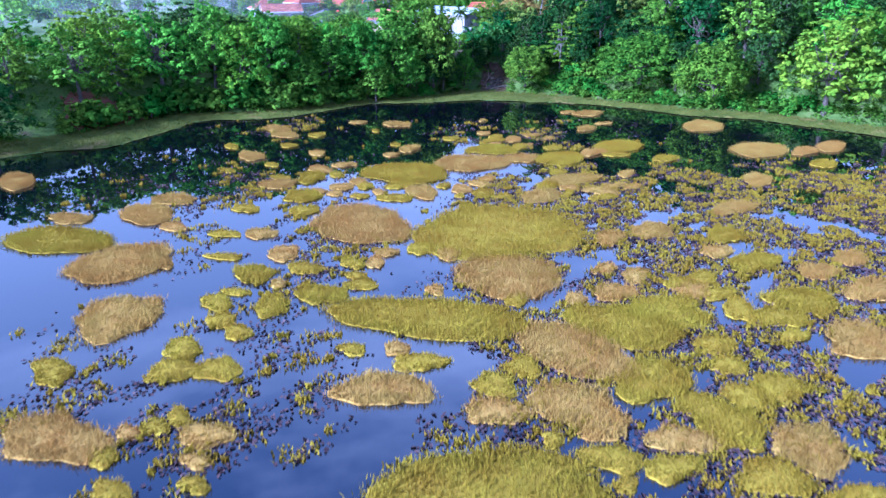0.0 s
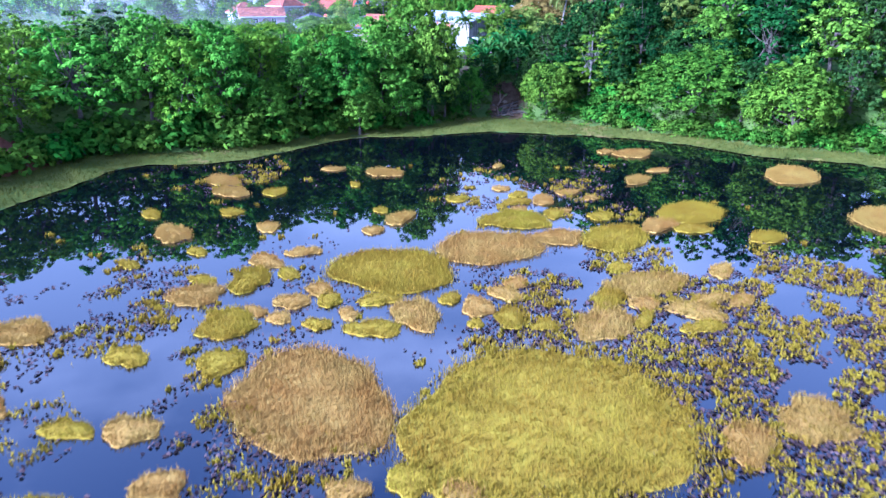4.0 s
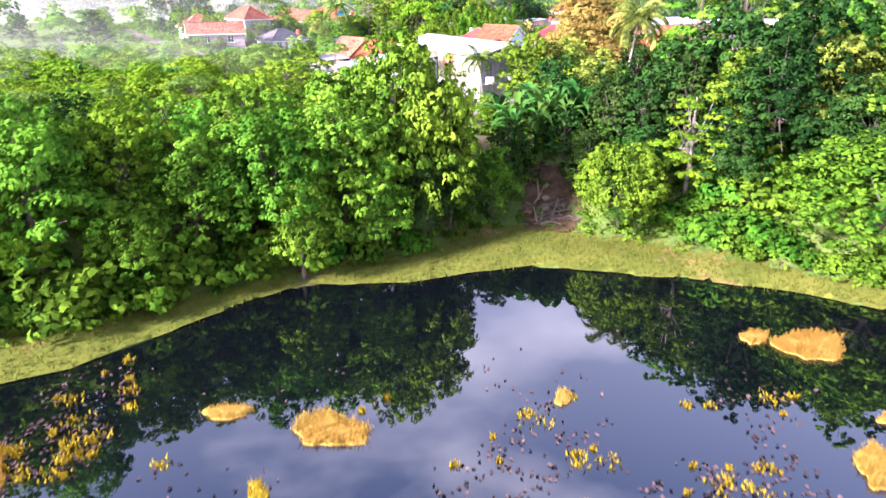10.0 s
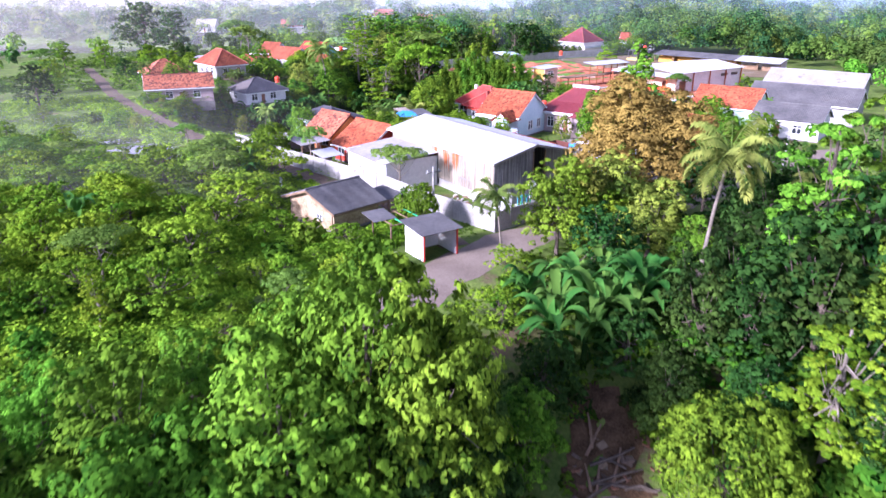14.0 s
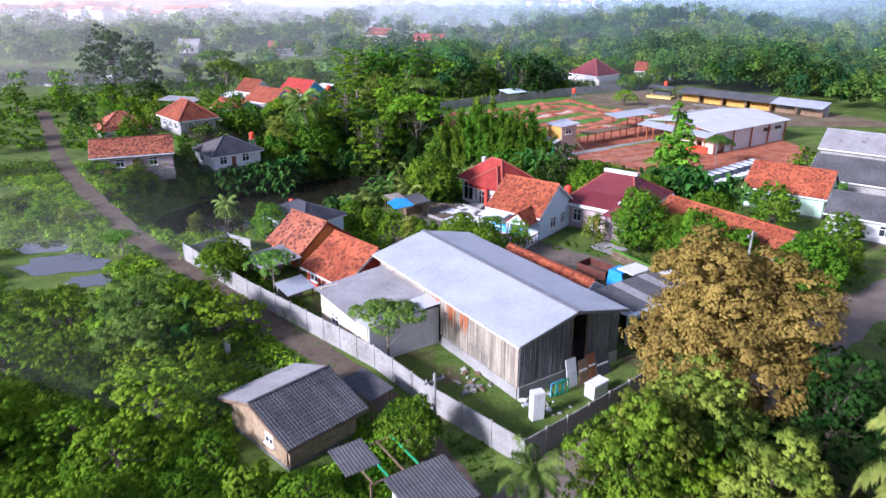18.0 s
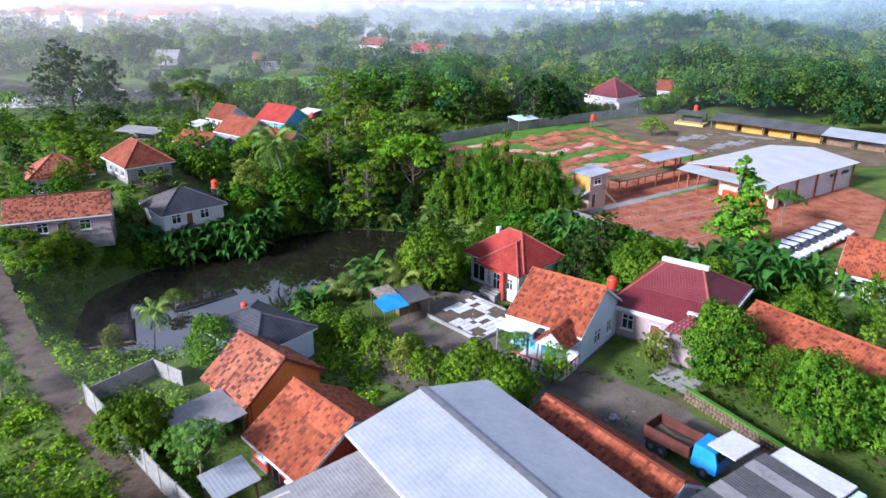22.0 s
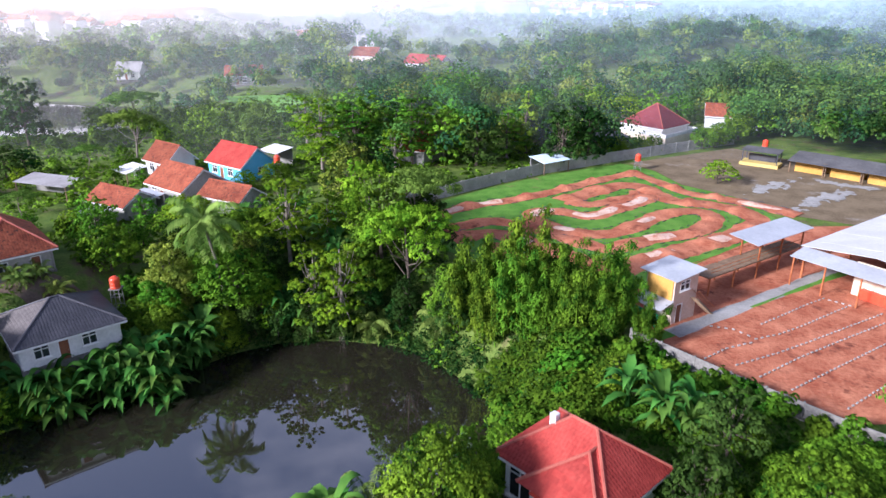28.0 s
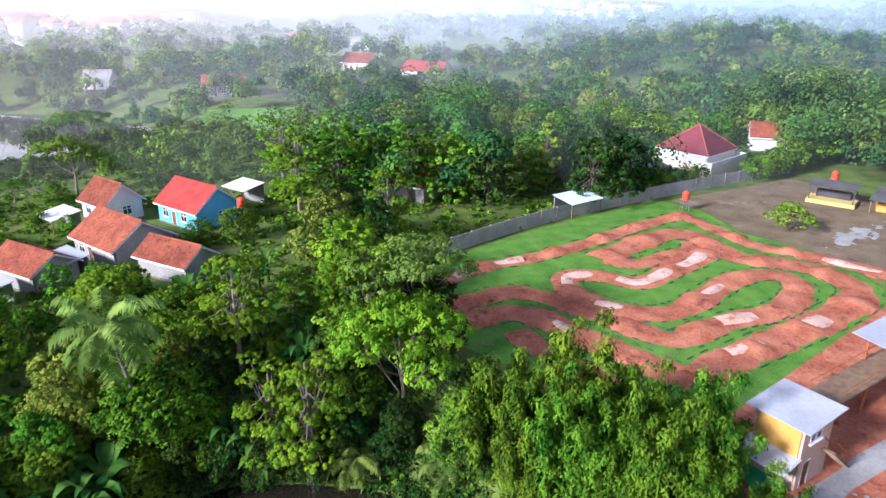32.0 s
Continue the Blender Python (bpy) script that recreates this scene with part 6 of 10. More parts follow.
def house(label, x, y, rot, L, W, wall_h, rise, kind, wall, roof, holes=None, over=0.55, ridge=None, name="house", z=None, pieces=0, tile=(0.26, 0.29), plinth=None, hip=None, fascia=None, roof_back=None, roof_left=None):
    """A house: x along its ridge. holes: for the sides f(ront, -y), r(ight, +x), b(ack), l(eft), lists of openings."""
    h = thing(name, label, "house", x, y, GROUND if z is None else z, rot)
    holes = holes or {}
    a, b = L / 2, W / 2
    sides = {"f": (-a, -b, a, -b), "r": (a, -b + 0.15, a, b - 0.15), "b": (a, b, -a, b), "l": (-a, b - 0.15, -a, -b + 0.15)}
    for k, s in sides.items():
        g = Geo()
        wall_run(g, *s, wall_h, 0.15, holes.get(k, []))
        if kind == "gable" and k in "lr":
            sx = s[0]
            gg = Geo()
            gg.add([(sx + e, q, zz) for e in (-0.075, 0.075) for q, zz in ((-b, wall_h), (b, wall_h), (0, wall_h + rise))], [(0, 1, 2), (5, 4, 3), (0, 3, 4, 1), (1, 4, 5, 2), (2, 5, 3, 0)])
            part("gable", gg, wall, h)
        part("wall", g, wall, h)
        for o in holes.get(k, []):
            fit_opening(h, *s, o)
    part("plinth", Geo().box((0, 0, -0.72), (L + 0.3, W + 0.3, 1.8)), plinth or M_OLDWALL, h)
    part("ceiling_slab", Geo().box((0, 0, wall_h - 0.06), (L - 0.2, W - 0.2, 0.06)), M_WHITE, h)
    sl = rise / b
    ez = wall_h - over * sl + 0.06
    A, B, top = a + over, b + over, wall_h + rise + 0.06
    if kind == "gable":
        A = a + over * 0.7
        tiled_slope(h, [(-A, -B, ez), (A, -B, ez), (A, 0, top), (-A, 0, top)], roof, tile, pieces)
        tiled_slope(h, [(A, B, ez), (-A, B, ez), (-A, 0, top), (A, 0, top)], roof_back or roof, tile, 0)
        rl = [((-A, 0, top), (A, 0, top))]
    else:
        q = max(0.0, A - (hip if hip else B))
        tiled_slope(h, [(-A, -B, ez), (A, -B, ez), (q, 0, top), (-q, 0, top)], roof, tile, pieces)
        tiled_slope(h, [(A, B, ez), (-A, B, ez), (-q, 0, top), (q, 0, top)], roof, tile, 0)
        tiled_slope(h, [(A, -B, ez), (A, B, ez), (q, 0, top), (q, 0, top)], roof, tile, pieces)
        tiled_slope(h, [(-A, B, ez), (-A, -B, ez), (-q, 0, top), (-q, 0, top)], roof_left or roof, tile, 0)
        rl = [((-q - 0.01, 0, top), (q + 0.01, 0, top))] + [((sx * q, 0, top), (sx * A, sy * B, ez)) for sx in (-1, 1) for sy in (-1, 1)]
    for p, r in rl:
        part("ridge", Geo().tube([(p[0], p[1], p[2] + 0.05), (r[0], r[1], r[2] + 0.07)], [0.11, 0.11], 6), ridge or roof, h)
    for p, r in (((-A, -B), (A, -B)), ((A, -B), (A, B)), ((A, B), (-A, B)), ((-A, B), (-A, -B))):
        if kind == "gable" and p[0] == r[0]:
            for sy in (-1, 1):
                part("barge_board", Geo().bar((p[0], sy * B, ez - 0.12), (p[0], 0, top - 0.12), 0.04, 0.2), fascia or M_FRAME, h)
        else:
            part("fascia", Geo().bar((*p, ez - 0.12), (*r, ez - 0.12), 0.04, 0.18), fascia or M_FRAME, h)
    return h


def porch(h, x0, x1, y0, y1, z, roof_mat, posts=2, post_mat=None, slope=0.35, thick=0.08):
    """A lean-to roof on posts in front of a house, sloping down towards y0."""
    part("porch_roof", Geo().slab([(x0, y0, z - slope), (x1, y0, z - slope), (x1, y1, z), (x0, y1, z)], thick), roof_mat, h)
    for k in range(posts):
        px = x0 + 0.15 + (x1 - x0 - 0.3) * k / max(1, posts - 1)
        part("post", Geo().box((px, y0 + 0.2, (z - slope) / 2), (0.16, 0.16, z - slope - thick), bevel=0.02), post_mat or M_FRAME, h)


def water_tank(x, y, z, stand=0.0, s=1.0):
    """A ribbed plastic tank with a lid, on a steel stand where it is raised."""
    t = thing("water_tank", "orange-red ribbed plastic water tank" + (" on a steel stand" if stand else ""), "water tank", x, y, z)
    prof = [(0.46, 0.0), (0.5, 0.04), (0.5, 0.2), (0.47, 0.24), (0.5, 0.28), (0.5, 0.5), (0.47, 0.54), (0.5, 0.58), (0.5, 0.85), (0.42, 0.97), (0.22, 1.05)]
    g = Geo()
    g.tube([(0, 0, stand + q * s * 1.15) for _, q in prof], [r * s for r, _ in prof], 16)
    part("tank", g, M_TANK, t)
    part("lid", Geo().tube([(0, 0, stand + 1.2 * s), (0, 0, stand + 1.28 * s)], [0.22 * s, 0.2 * s], 12), M_TANK, t)
    if stand:
        for sx in (-1, 1):
            for sy in (-1, 1):
                part("leg", Geo().bar((sx * 0.5, sy * 0.5, -0.1), (sx * 0.4, sy * 0.4, stand), 0.06), M_STEEL, t)
        part("platform", Geo().box((0, 0, stand - 0.03), (1.15, 1.15, 0.06)), M_STEEL, t)
        for k in (0.35, 0.7):
            for p, r in (((-1, -1), (1, -1)), ((1, -1), (1, 1)), ((1, 1), (-1, 1)), ((-1, 1), (-1, -1))):
                q = 0.5 - 0.1 * k
                part("brace", Geo().bar((p[0] * q, p[1] * q, stand * k), (r[0] * q, r[1] * q, stand * k), 0.04), M_STEEL, t)
    return t


# warehouse: corner at the lane, long side running back
wh = thing("warehouse", "long warehouse with a pale metal roof and weathered corrugated walls", "warehouse", 4.6, 156.9, GROUND, 33.0)
WW, WL, WE, WR = 10.0, 20.0, 4.65, 1.15
g = Geo()
wall_run(g, 0, 0, WW, 0, 1.0, 0.2, [(5.0, 1.5, 0.02, 1.0)])
part("plinth_wall", g, M_CONCRETE, wh)
g = Geo()
wall_run(g, 0, WL - 0.1, 0, 0.1, 0.9, 0.2, [(8.6, 1.6, 0.02, 0.9)])
part("plinth_wall", g, M_CONCRETE, wh)
for k in range(20):
    if 10 <= k < 13:
        continue
    x0 = 0.5 * k
    tp = WE + WR * (1 - abs((x0 + 0.25) - 5.0) / 5.0)
    part("cladding_sheet", Geo().box((x0 + 0.25, 0.0 + 0.02 * (k % 2), (1.0 + tp) / 2), (0.5, 0.05, tp - 1.0)), M_GREYCLAD, wh)
for k in range(26):
    y0 = 0.1 + (WL - 0.2) / 26 * k
    lo = 0.9
    if 13 <= k <= 14:
        lo = 3.0
    part("cladding_sheet", Geo().box((0.02 * (k % 2), y0 + 0.38, (lo + WE) / 2), (0.05, 0.76, WE - lo)), M_RUSTY, wh)
rr = np.random.default_rng(19)
for k in range(26):
    y0 = rr.uniform(6.2, 11.8)
    hh = rr.uniform(0.4, 1.9)
    z0 = WE - 0.25 - 0.9 * rr.uniform() ** 2 - hh / 2
    w = rr.uniform(0.06, 0.16)
    part("rust_streak", Geo().add([(-0.043, y0 - w, z0 + hh / 2), (-0.043, y0 + w, z0 + hh / 2), (-0.043, y0 + w * 0.8, z0), (-0.043, y0 + w * 0.15, z0 - hh / 2), (-0.043, y0 - w * 0.7, z0 - hh * 0.2)], [(4, 3, 2, 1, 0)]), M_RUST, wh, "flaking rust-red streak")
g = Geo()
wall_run(g, WW, 0.1, WW, WL - 0.1, WE, 0.15, [])
part("side_wall", g, M_GREYCLAD, wh)
g = Geo()
g.add([(0, WL, 0), (WW, WL, 0), (WW, WL, WE), (WW / 2, WL, WE + WR), (0, WL, WE)], [(0, 1, 2, 3, 4)])
g.add([(0, WL + 0.12, 0), (WW, WL + 0.12, 0), (WW, WL + 0.12, WE), (WW / 2, WL + 0.12, WE + WR), (0, WL + 0.12, WE)], [(4, 3, 2, 1, 0)])
part("rear_wall", g, M_RUSTY, wh)
for sgn in (-1, 1):
    for k in range(10):
        y0, y1 = -0.5 + 2.1 * k, -0.5 + 2.1 * (k + 1) + 0.04
        xa, xb = (-0.45, WW / 2) if sgn < 0 else (WW / 2, WW + 0.45)
        za, zb = (WE - 0.1, WE + WR) if sgn < 0 else (WE + WR, WE - 0.1)
        e = 0.012 * (k % 2)
        part("roof_sheet", Geo().slab([(xa, y0, za + 0.08 + e), (xb, y0, zb + 0.08 + e), (xb, y1, zb + 0.08 + e), (xa, y1, za + 0.08 + e)], 0.03), M_ZINC, wh)
part("ridge_cap", Geo().bar((WW / 2, -0.55, WE + WR + 0.12), (WW / 2, WL + 0.6, WE + WR + 0.12), 0.4, 0.05), M_STEEL, wh)
part("barge_board", Geo().bar((-0.45, -0.52, WE - 0.1), (WW / 2, -0.52, WE + WR), 0.05, 0.22).bar((WW / 2, -0.52, WE + WR), (WW + 0.45, -0.52, WE - 0.1), 0.05, 0.22), M_STEEL, wh)
part("gutter", Geo().bar((-0.5, -0.5, WE - 0.12), (-0.5, WL + 0.5, WE - 0.12), 0.14, 0.1), M_WHITE, wh)
part("doorway_post", Geo().box((4.95, 0, 2.8), (0.12, 0.14, 4.6)).box((6.55, 0, 2.8), (0.12, 0.14, 4.6)), M_WOOD, wh)
part("floor_slab", Geo().box((WW / 2, WL / 2, 0.02), (WW - 0.3, WL - 0.3, 0.12)), M_CONCRETE, wh)

# annex beside it: white walls, fibre-cement lean-to roof
ax = thing("annex", "low white block annex with a grey fibre-cement roof", "shed", -0.9, 165.6, GROUND, 33.0)
g = Geo()
wall_run(g, -6.6, 0, -0.15, 0, 3.3, 0.15, [])
part("wall", g, M_WHITE, ax)
g = Geo()
wall_run(g, -6.6, 8.6, -6.6, 0.1, 3.0, 0.15, [(2.0, 1.4, 0.9, 1.0)])
part("wall", g, M_CREAM, ax)
fit_opening(ax, -6.6, 8.6, -6.6, 0.1, (2.0, 1.4, 0.9, 1.0))
g = Geo()
wall_run(g, -0.15, 8.7, -6.6, 8.7, 3.3, 0.15, [])
part("wall", g, M_CREAM, ax)
for k in range(7):
    y0 = 1.6 + 1.1 * k
    part("roof_sheet", Geo().slab([(-6.95, y0, 3.12), (-0.1, y0, 3.75), (-0.1, y0 + 1.13, 3.75), (-6.95, y0 + 1.13, 3.12)], 0.04), M_FIBRE_PALE, ax)
part("roof_sheet", Geo().slab([(-6.9, -0.3, 3.32), (-0.1, -0.3, 3.72), (-0.1, 1.7, 3.85), (-6.9, 1.7, 3.22)], 0.04), M_WHITEROOF, ax, "pale sheeting over the roof end")


def win(s, w=1.3, hh=1.3, sill=0.9):
    return (s, w, sill, hh)


def door(s, w=0.95):
    return (s, w, 0.0, 2.1)


# houses by the lane
hA = house("white house with a bright red tiled hip roof", 7.7, 211.2, 132, 7.7, 5.8, 4.1, 2.3, "hip", M_WHITE, M_TILE_RED, {"l": [win(2.6, 0.5, 0.5, 2.4), win(4.2, 0.5, 0.5, 2.4)], "b": [win(0.3, 1.9, 2.8, 0.5)]}, ridge=M_RIDGE_RED, pieces=160, over=0.7, z=4.4)
hB = house("pale blue gabled house with an orange clay tile roof", 10.4, 194.3, -38, 6.6, 7.6, 3.4, 2.6, "gable", M_BLUEWHITE, M_TILE_ORANGE, {"f": [win(0.5), door(2.2), win(4.0)], "r": [win(2.5), win(5.0, 1.0)]}, pieces=300)
hC = house("mauve house with a maroon tiled hip roof", 21.6, 196.8, -38, 8.4, 10.5, 3.4, 2.7, "hip", M_PINKGREY, M_TILE_MAROON, {"f": [win(0.8, 1.1, 1.5), door(3.4), win(5.6, 1.4, 1.5)], "l": [win(2, 1.4), win(6, 1.4)], "r": [win(2, 1.4)]}, ridge=M_RIDGE_RED, pieces=280, hip=3.1)
house("long low house with an orange clay tile roof", 30.6, 185.5, -57, 15.0, 6.2, 3.0, 1.7, "gable", M_REDWALL, M_TILE_ORANGE, {"f": [win(1), door(4), win(6.5), door(10), win(12)]}, pieces=200)
# left hip slope is set greyer and paler than the other slopes
house("small white-blue house with a dark navy hip roof", -16.6, 191.5, -40, 7.4, 5.8, 2.9, 1.3, "hip", M_BLUEWHITE, M_TILE_DARK, {"f": [win(0.8), win(4.6)]}, over=0.35, roof_left=M_TILE_GREY)
house("village house with a weathered orange gable roof", -14.6, 185.0, -44, 5.4, 6.2, 2.4, 2.2, "gable", M_TERRACOTTA, M_TILE_PALE, {"f": [win(0.6), door(2.2), win(3.6)]}, pieces=280, fascia=M_TILE_BROWN)
house("village house with a mottled orange gable roof", -8.9, 177.4, -47, 6.2, 7.4, 2.4, 2.3, "gable", M_REDWALL, M_TILE_ORANGE, {"f": [win(0.6), door(2.4), win(4.2)]}, pieces=300)
house("long low outbuilding with a mottled orange tile roof", 9.6, 175.2, -55, 11.0, 3.4, 2.3, 1.0, "gable", M_WHITE, M_TILE_ORANGE, {"f": [door(2), win(5), door(8)]}, pieces=280, over=0.4)
# houses beyond the second pond
house("white house with an orange hip roof among trees", -58.5, 243.0, 32, 8.0, 7.0, 3.2, 2.3, "hip", M_WHITE, M_TILE_PALE, {"f": [win(0.8), door(3), win(5)], "l": [win(2)], "r": [win(2)]}, ridge=M_RIDGE_RED)
house("low mauve-walled house with a mottled orange roof", -49.0, 224.0, 20, 11.5, 6.0, 3.0, 1.8, "gable", M_PINKGREY, M_TILE_PALE, {"f": [win(1), win(3.2), door(5.5), win(8)]})
house("grey-walled house with a brown-orange hip roof", -46.6, 243.8, 131, 9.2, 6.4, 3.0, 2.5, "hip", M_CONCRETE, M_TILE_BROWN, {"l": [win(1.2, 1.0, 1.2), door(4.2)], "b": [win(1.5), win(4), win(6.5)]}, ridge=M_RIDGE_RED, z=8.5)
# left hip slope paler than the rest of this roof
house("white house with a dark slate hip roof", -37.0, 234.0, 40, 8.4, 7.6, 2.7, 2.0, "hip", M_WHITE, M_TILE_DARK, {"f": [win(1), door(3), win(5)], "l": [win(2)]}, z=4.6, roof_left=M_TILE_GREY)
# houses left of the track
house("blue house with a red metal-tile gable roof", -33.2, 288.4, -38, 8.6, 6.4, 3.0, 2.4, "gable", M_SKYBLUE, M_TILE_RED, {"f": [win(1), door(3), win(5)], "r": [win(3)]})
house("white house with a small orange gable roof", -45.4, 290.0, -38, 6.2, 5.0, 3.0, 2.2, "gable", M_WHITE, M_TILE_BROWN, {"f": [win(1), door(3)], "r": [win(2)]})
house("old house with a brown-orange gable roof", -38.0, 275.4, -38, 8.6, 7.2, 2.9, 2.3, "gable", M_CONCRETE, M_TILE_BROWN, {"f": [win(1), door(3)], "r": [win(3)]})
house("old house with a low mottled orange roof", -30.0, 270.0, -30, 7.4, 4.4, 2.5, 1.4, "gable", M_CONCRETE, M_TILE_BROWN)
house("house with a faded orange roof and a zinc lean-to", -44.6, 268.0, -30, 7.4, 5.0, 2.5, 1.4, "gable", M_CONCRETE, M_TILE_BROWN)
house("house with an orange roof half hidden in trees", -5.0, 300.0, -30, 9.0, 7.0, 3.0, 2.2, "gable", M_CONCRETE, M_TILE_ORANGE)
house("house with an orange roof half hidden in trees", -14.0, 313.0, -30, 11.0, 7.0, 3.0, 2.2, "gable", M_CONCRETE, M_TILE_BROWN)
hR = house("two-storey white villa with a maroon pyramid roof", 44.6, 316.6, 40, 8.8, 8.8, 4.0, 3.6, "hip", M_WHITE, M_TILE_MAROON, {"f": [win(1.5), win(5), win(8)], "l": [win(2), win(7)]}, ridge=M_RIDGE_RED)
house("house with an orange roof beyond the villa", 66.5, 331.0, -20, 11.0, 7.0, 3.0, 2.0, "gable", M_WHITE, M_TILE_BROWN)
# houses on the far side of the road
house("mint green house with an orange tile roof", 46.5, 203.5, -38, 9.5, 8.0, 3.0, 2.3, "gable", M_MINT, M_TILE_ORANGE, {"f": [win(1), door(3), win(5.5)], "r": [win(3)]})
house("white house with a grey fibre roof", 51.0, 192.0, -38, 9.0, 7.0, 2.9, 1.6, "gable", M_WHITE, M_FIBRE, {"f": [win(1), door(3), win(5.5)]})
house("grey shed with a fibre roof", 60.0, 206.0, -38, 16.0, 9.0, 3.2, 2.0, "gable", M_CONCRETE, M_FIBRE, {"f": [win(1), door(3)]})
house("grey shed with a pale zinc roof", 70.0, 222.0, -38, 16.0, 10.0, 3.6, 2.0, "gable", M_CONCRETE, M_FIBRE_PALE)
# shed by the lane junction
# back slope is set paler than the front one
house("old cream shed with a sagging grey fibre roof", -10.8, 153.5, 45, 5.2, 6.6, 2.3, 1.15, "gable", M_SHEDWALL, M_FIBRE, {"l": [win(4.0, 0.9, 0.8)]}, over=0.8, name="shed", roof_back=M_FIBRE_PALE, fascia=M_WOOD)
hut = thing("roadside_hut", "small open-fronted hut with a grey lean-to roof", "hut", -1.6, 144.6, GROUND, 33)
for sx, sy, sz in ((-1.6, 0, 0.12), (1.6, 0, 0.12)):
    part("wall", Geo().box((sx, sy, 1.15), (0.12, 2.8, 2.3)), M_WHITE, hut)
part("back_wall", Geo().box((0, 1.35, 1.15), (3.1, 0.12, 2.3)), M_WHITE, hut)
part("roof", Geo().slab([(-2.0, -1.8, 2.35), (2.0, -1.8, 2.35), (2.0, 1.8, 2.75), (-2.0, 1.8, 2.75)], 0.05), M_FIBRE, hut)
part("post", Geo().box((-1.6, -1.5, 1.15), (0.12, 0.12, 2.3)), M_REDWALL, hut)
part("post", Geo().box((1.6, -1.5, 1.15), (0.12, 0.12, 2.3)), M_REDWALL, hut)

for tx, ty, tz, st in ((15.8, 199.6, GROUND, 2.6), (-34.1, 240.0, 4.6, 3.0), (34.2, 291.8, GROUND, 1.7), (-18.4, 194.6, GROUND + 2.9, 0.0), (-26.0, 283.0, GROUND, 3.6), (60.0, 300.0, GROUND, 2.4)):
    water_tank(tx, ty, tz, st, 1.0 if st else 0.6)


def panel_wall(pts, h, label, panel=2.4, mat=None):
    """A precast concrete wall: posts with stacked panels between them."""
    for (x0, y0), (x1, y1) in zip(pts, pts[1:]):
        L = math.hypot(x1 - x0, y1 - y0)
        n = max(1, round(L / panel))
        rz = math.degrees(math.atan2(y1 - y0, x1 - x0))
        w = thing("boundary_wall", label, "wall", x0, y0, GROUND - 0.05, rz)
        for k in range(n):
            part("post", Geo().box((L * k / n, 0, h / 2 + 0.05), (0.16, 0.16, h + 0.1), bevel=0.02), mat or M_CONCRETE, w)
            for j in range(3):
                part("panel", Geo().box((L * (k + 0.5) / n, 0.012 * ((j + k) % 2), h * (j + 0.5) / 3), (L / n - 0.17, 0.07, h / 3 - 0.015)), mat or M_CONCRETE, w)


panel_wall([(-28, 184), (-18.9, 174.2), (-10.6, 166.0), (-6.0, 161.4), (-1.5, 155.5), (4.1, 149.5)], 2.0, "weathered pale grey precast concrete boundary wall")
panel_wall([(4.1, 149.5), (7.2, 152.0), (14.0, 157.6)], 2.0, "dark stained concrete boundary wall")
panel_wall([(-14, 265.0), (0.5, 275.8), (8.1, 282.4), (17.6, 289.6), (33.7, 299.0), (60, 313)], 2.0, "long grey concrete wall behind the dirt track", 3.2, M_CONCRETE)
panel_wall([(16.0, 229.6), (21.9, 222.0), (27.5, 215.5), (36, 207)], 1.6, "low dark grey concrete wall below the dirt track", 3.0, M_OLDWALL)

# ---- the dirt track ----
T_Z = 0.06
poly_sheet("track_lawn", [(-6, 264.5), (-2.5, 271.5), (8.0, 281.2), (18.0, 288.4), (32.5, 296.6), (37.0, 291.0), (38.6, 282.4), (44.5, 275.4), (46, 270), (46, 262), (20.0, 241.5), (14.5, 239.8), (-2, 255.0)], GROUND + T_Z, M_LAWN, "green turf between the clay lanes", "lawn")
poly_sheet("track_apron", [(17.0, 230.0), (22.5, 222.5), (28, 217), (52, 217), (66, 236), (62, 262), (44, 261.5), (20, 243)], GROUND + T_Z - 0.012, M_CLAY, "bare red clay ground with pale worn patches", "clay ground")
poly_sheet("parking_ground", [(45, 269), (44.5, 275.6), (38.8, 282.6), (37.2, 291.2), (34, 297), (58, 309), (66, 297), (90, 272), (100, 256), (62, 258)], GROUND + T_Z - 0.02, M_LOT, "wide brown trodden earth ground by the stalls", "yard")


def lane_edges(pts, w):
    """Dark pipe edging along both sides of a lane, in short straight lengths."""
    P = [Vector((x, y)) for x, y in pts]
    fine = []
    for i in range(len(P) - 1):
        p0, p1, p2, p3 = P[max(i - 1, 0)], P[i], P[i + 1], P[min(i + 2, len(P) - 1)]
        for k in range(6):
            t = k / 6
            fine.append(0.5 * (2 * p1 + (p2 - p0) * t + (2 * p0 - 5 * p1 + 4 * p2 - p3) * t * t + (3 * p1 - p0 - 3 * p2 + p3) * t ** 3))
    g = Geo()
    for i in range(len(fine) - 2):
        p, q = fine[i], fine[i + 1]
        d = (q - p).normalized()
        s = Vector((-d.y, d.x)) * (w * 0.53)
        for e in (-1, 1):
            if (i * 7 + (e > 0) * 3) % 5 > 2:
                g.bar((*(p + s * e), GROUND + T_Z + 0.12), (*(q + s * e), GROUND + T_Z + 0.10), 0.06)
    tagged(put("track_edge_pipe", g, M_TILE_DARK), "dark pipe edging laid along the clay lanes", "track edging", kind="stuff")


def lane(pts, w, waves=0.38):
    lane_edges(pts, w)
    ribbon("track_lane", pts, w, M_CLAY, "bumpy red clay track lane with worn pale humps", "dirt track", T_Z + 0.10, waves=waves, step=0.7)


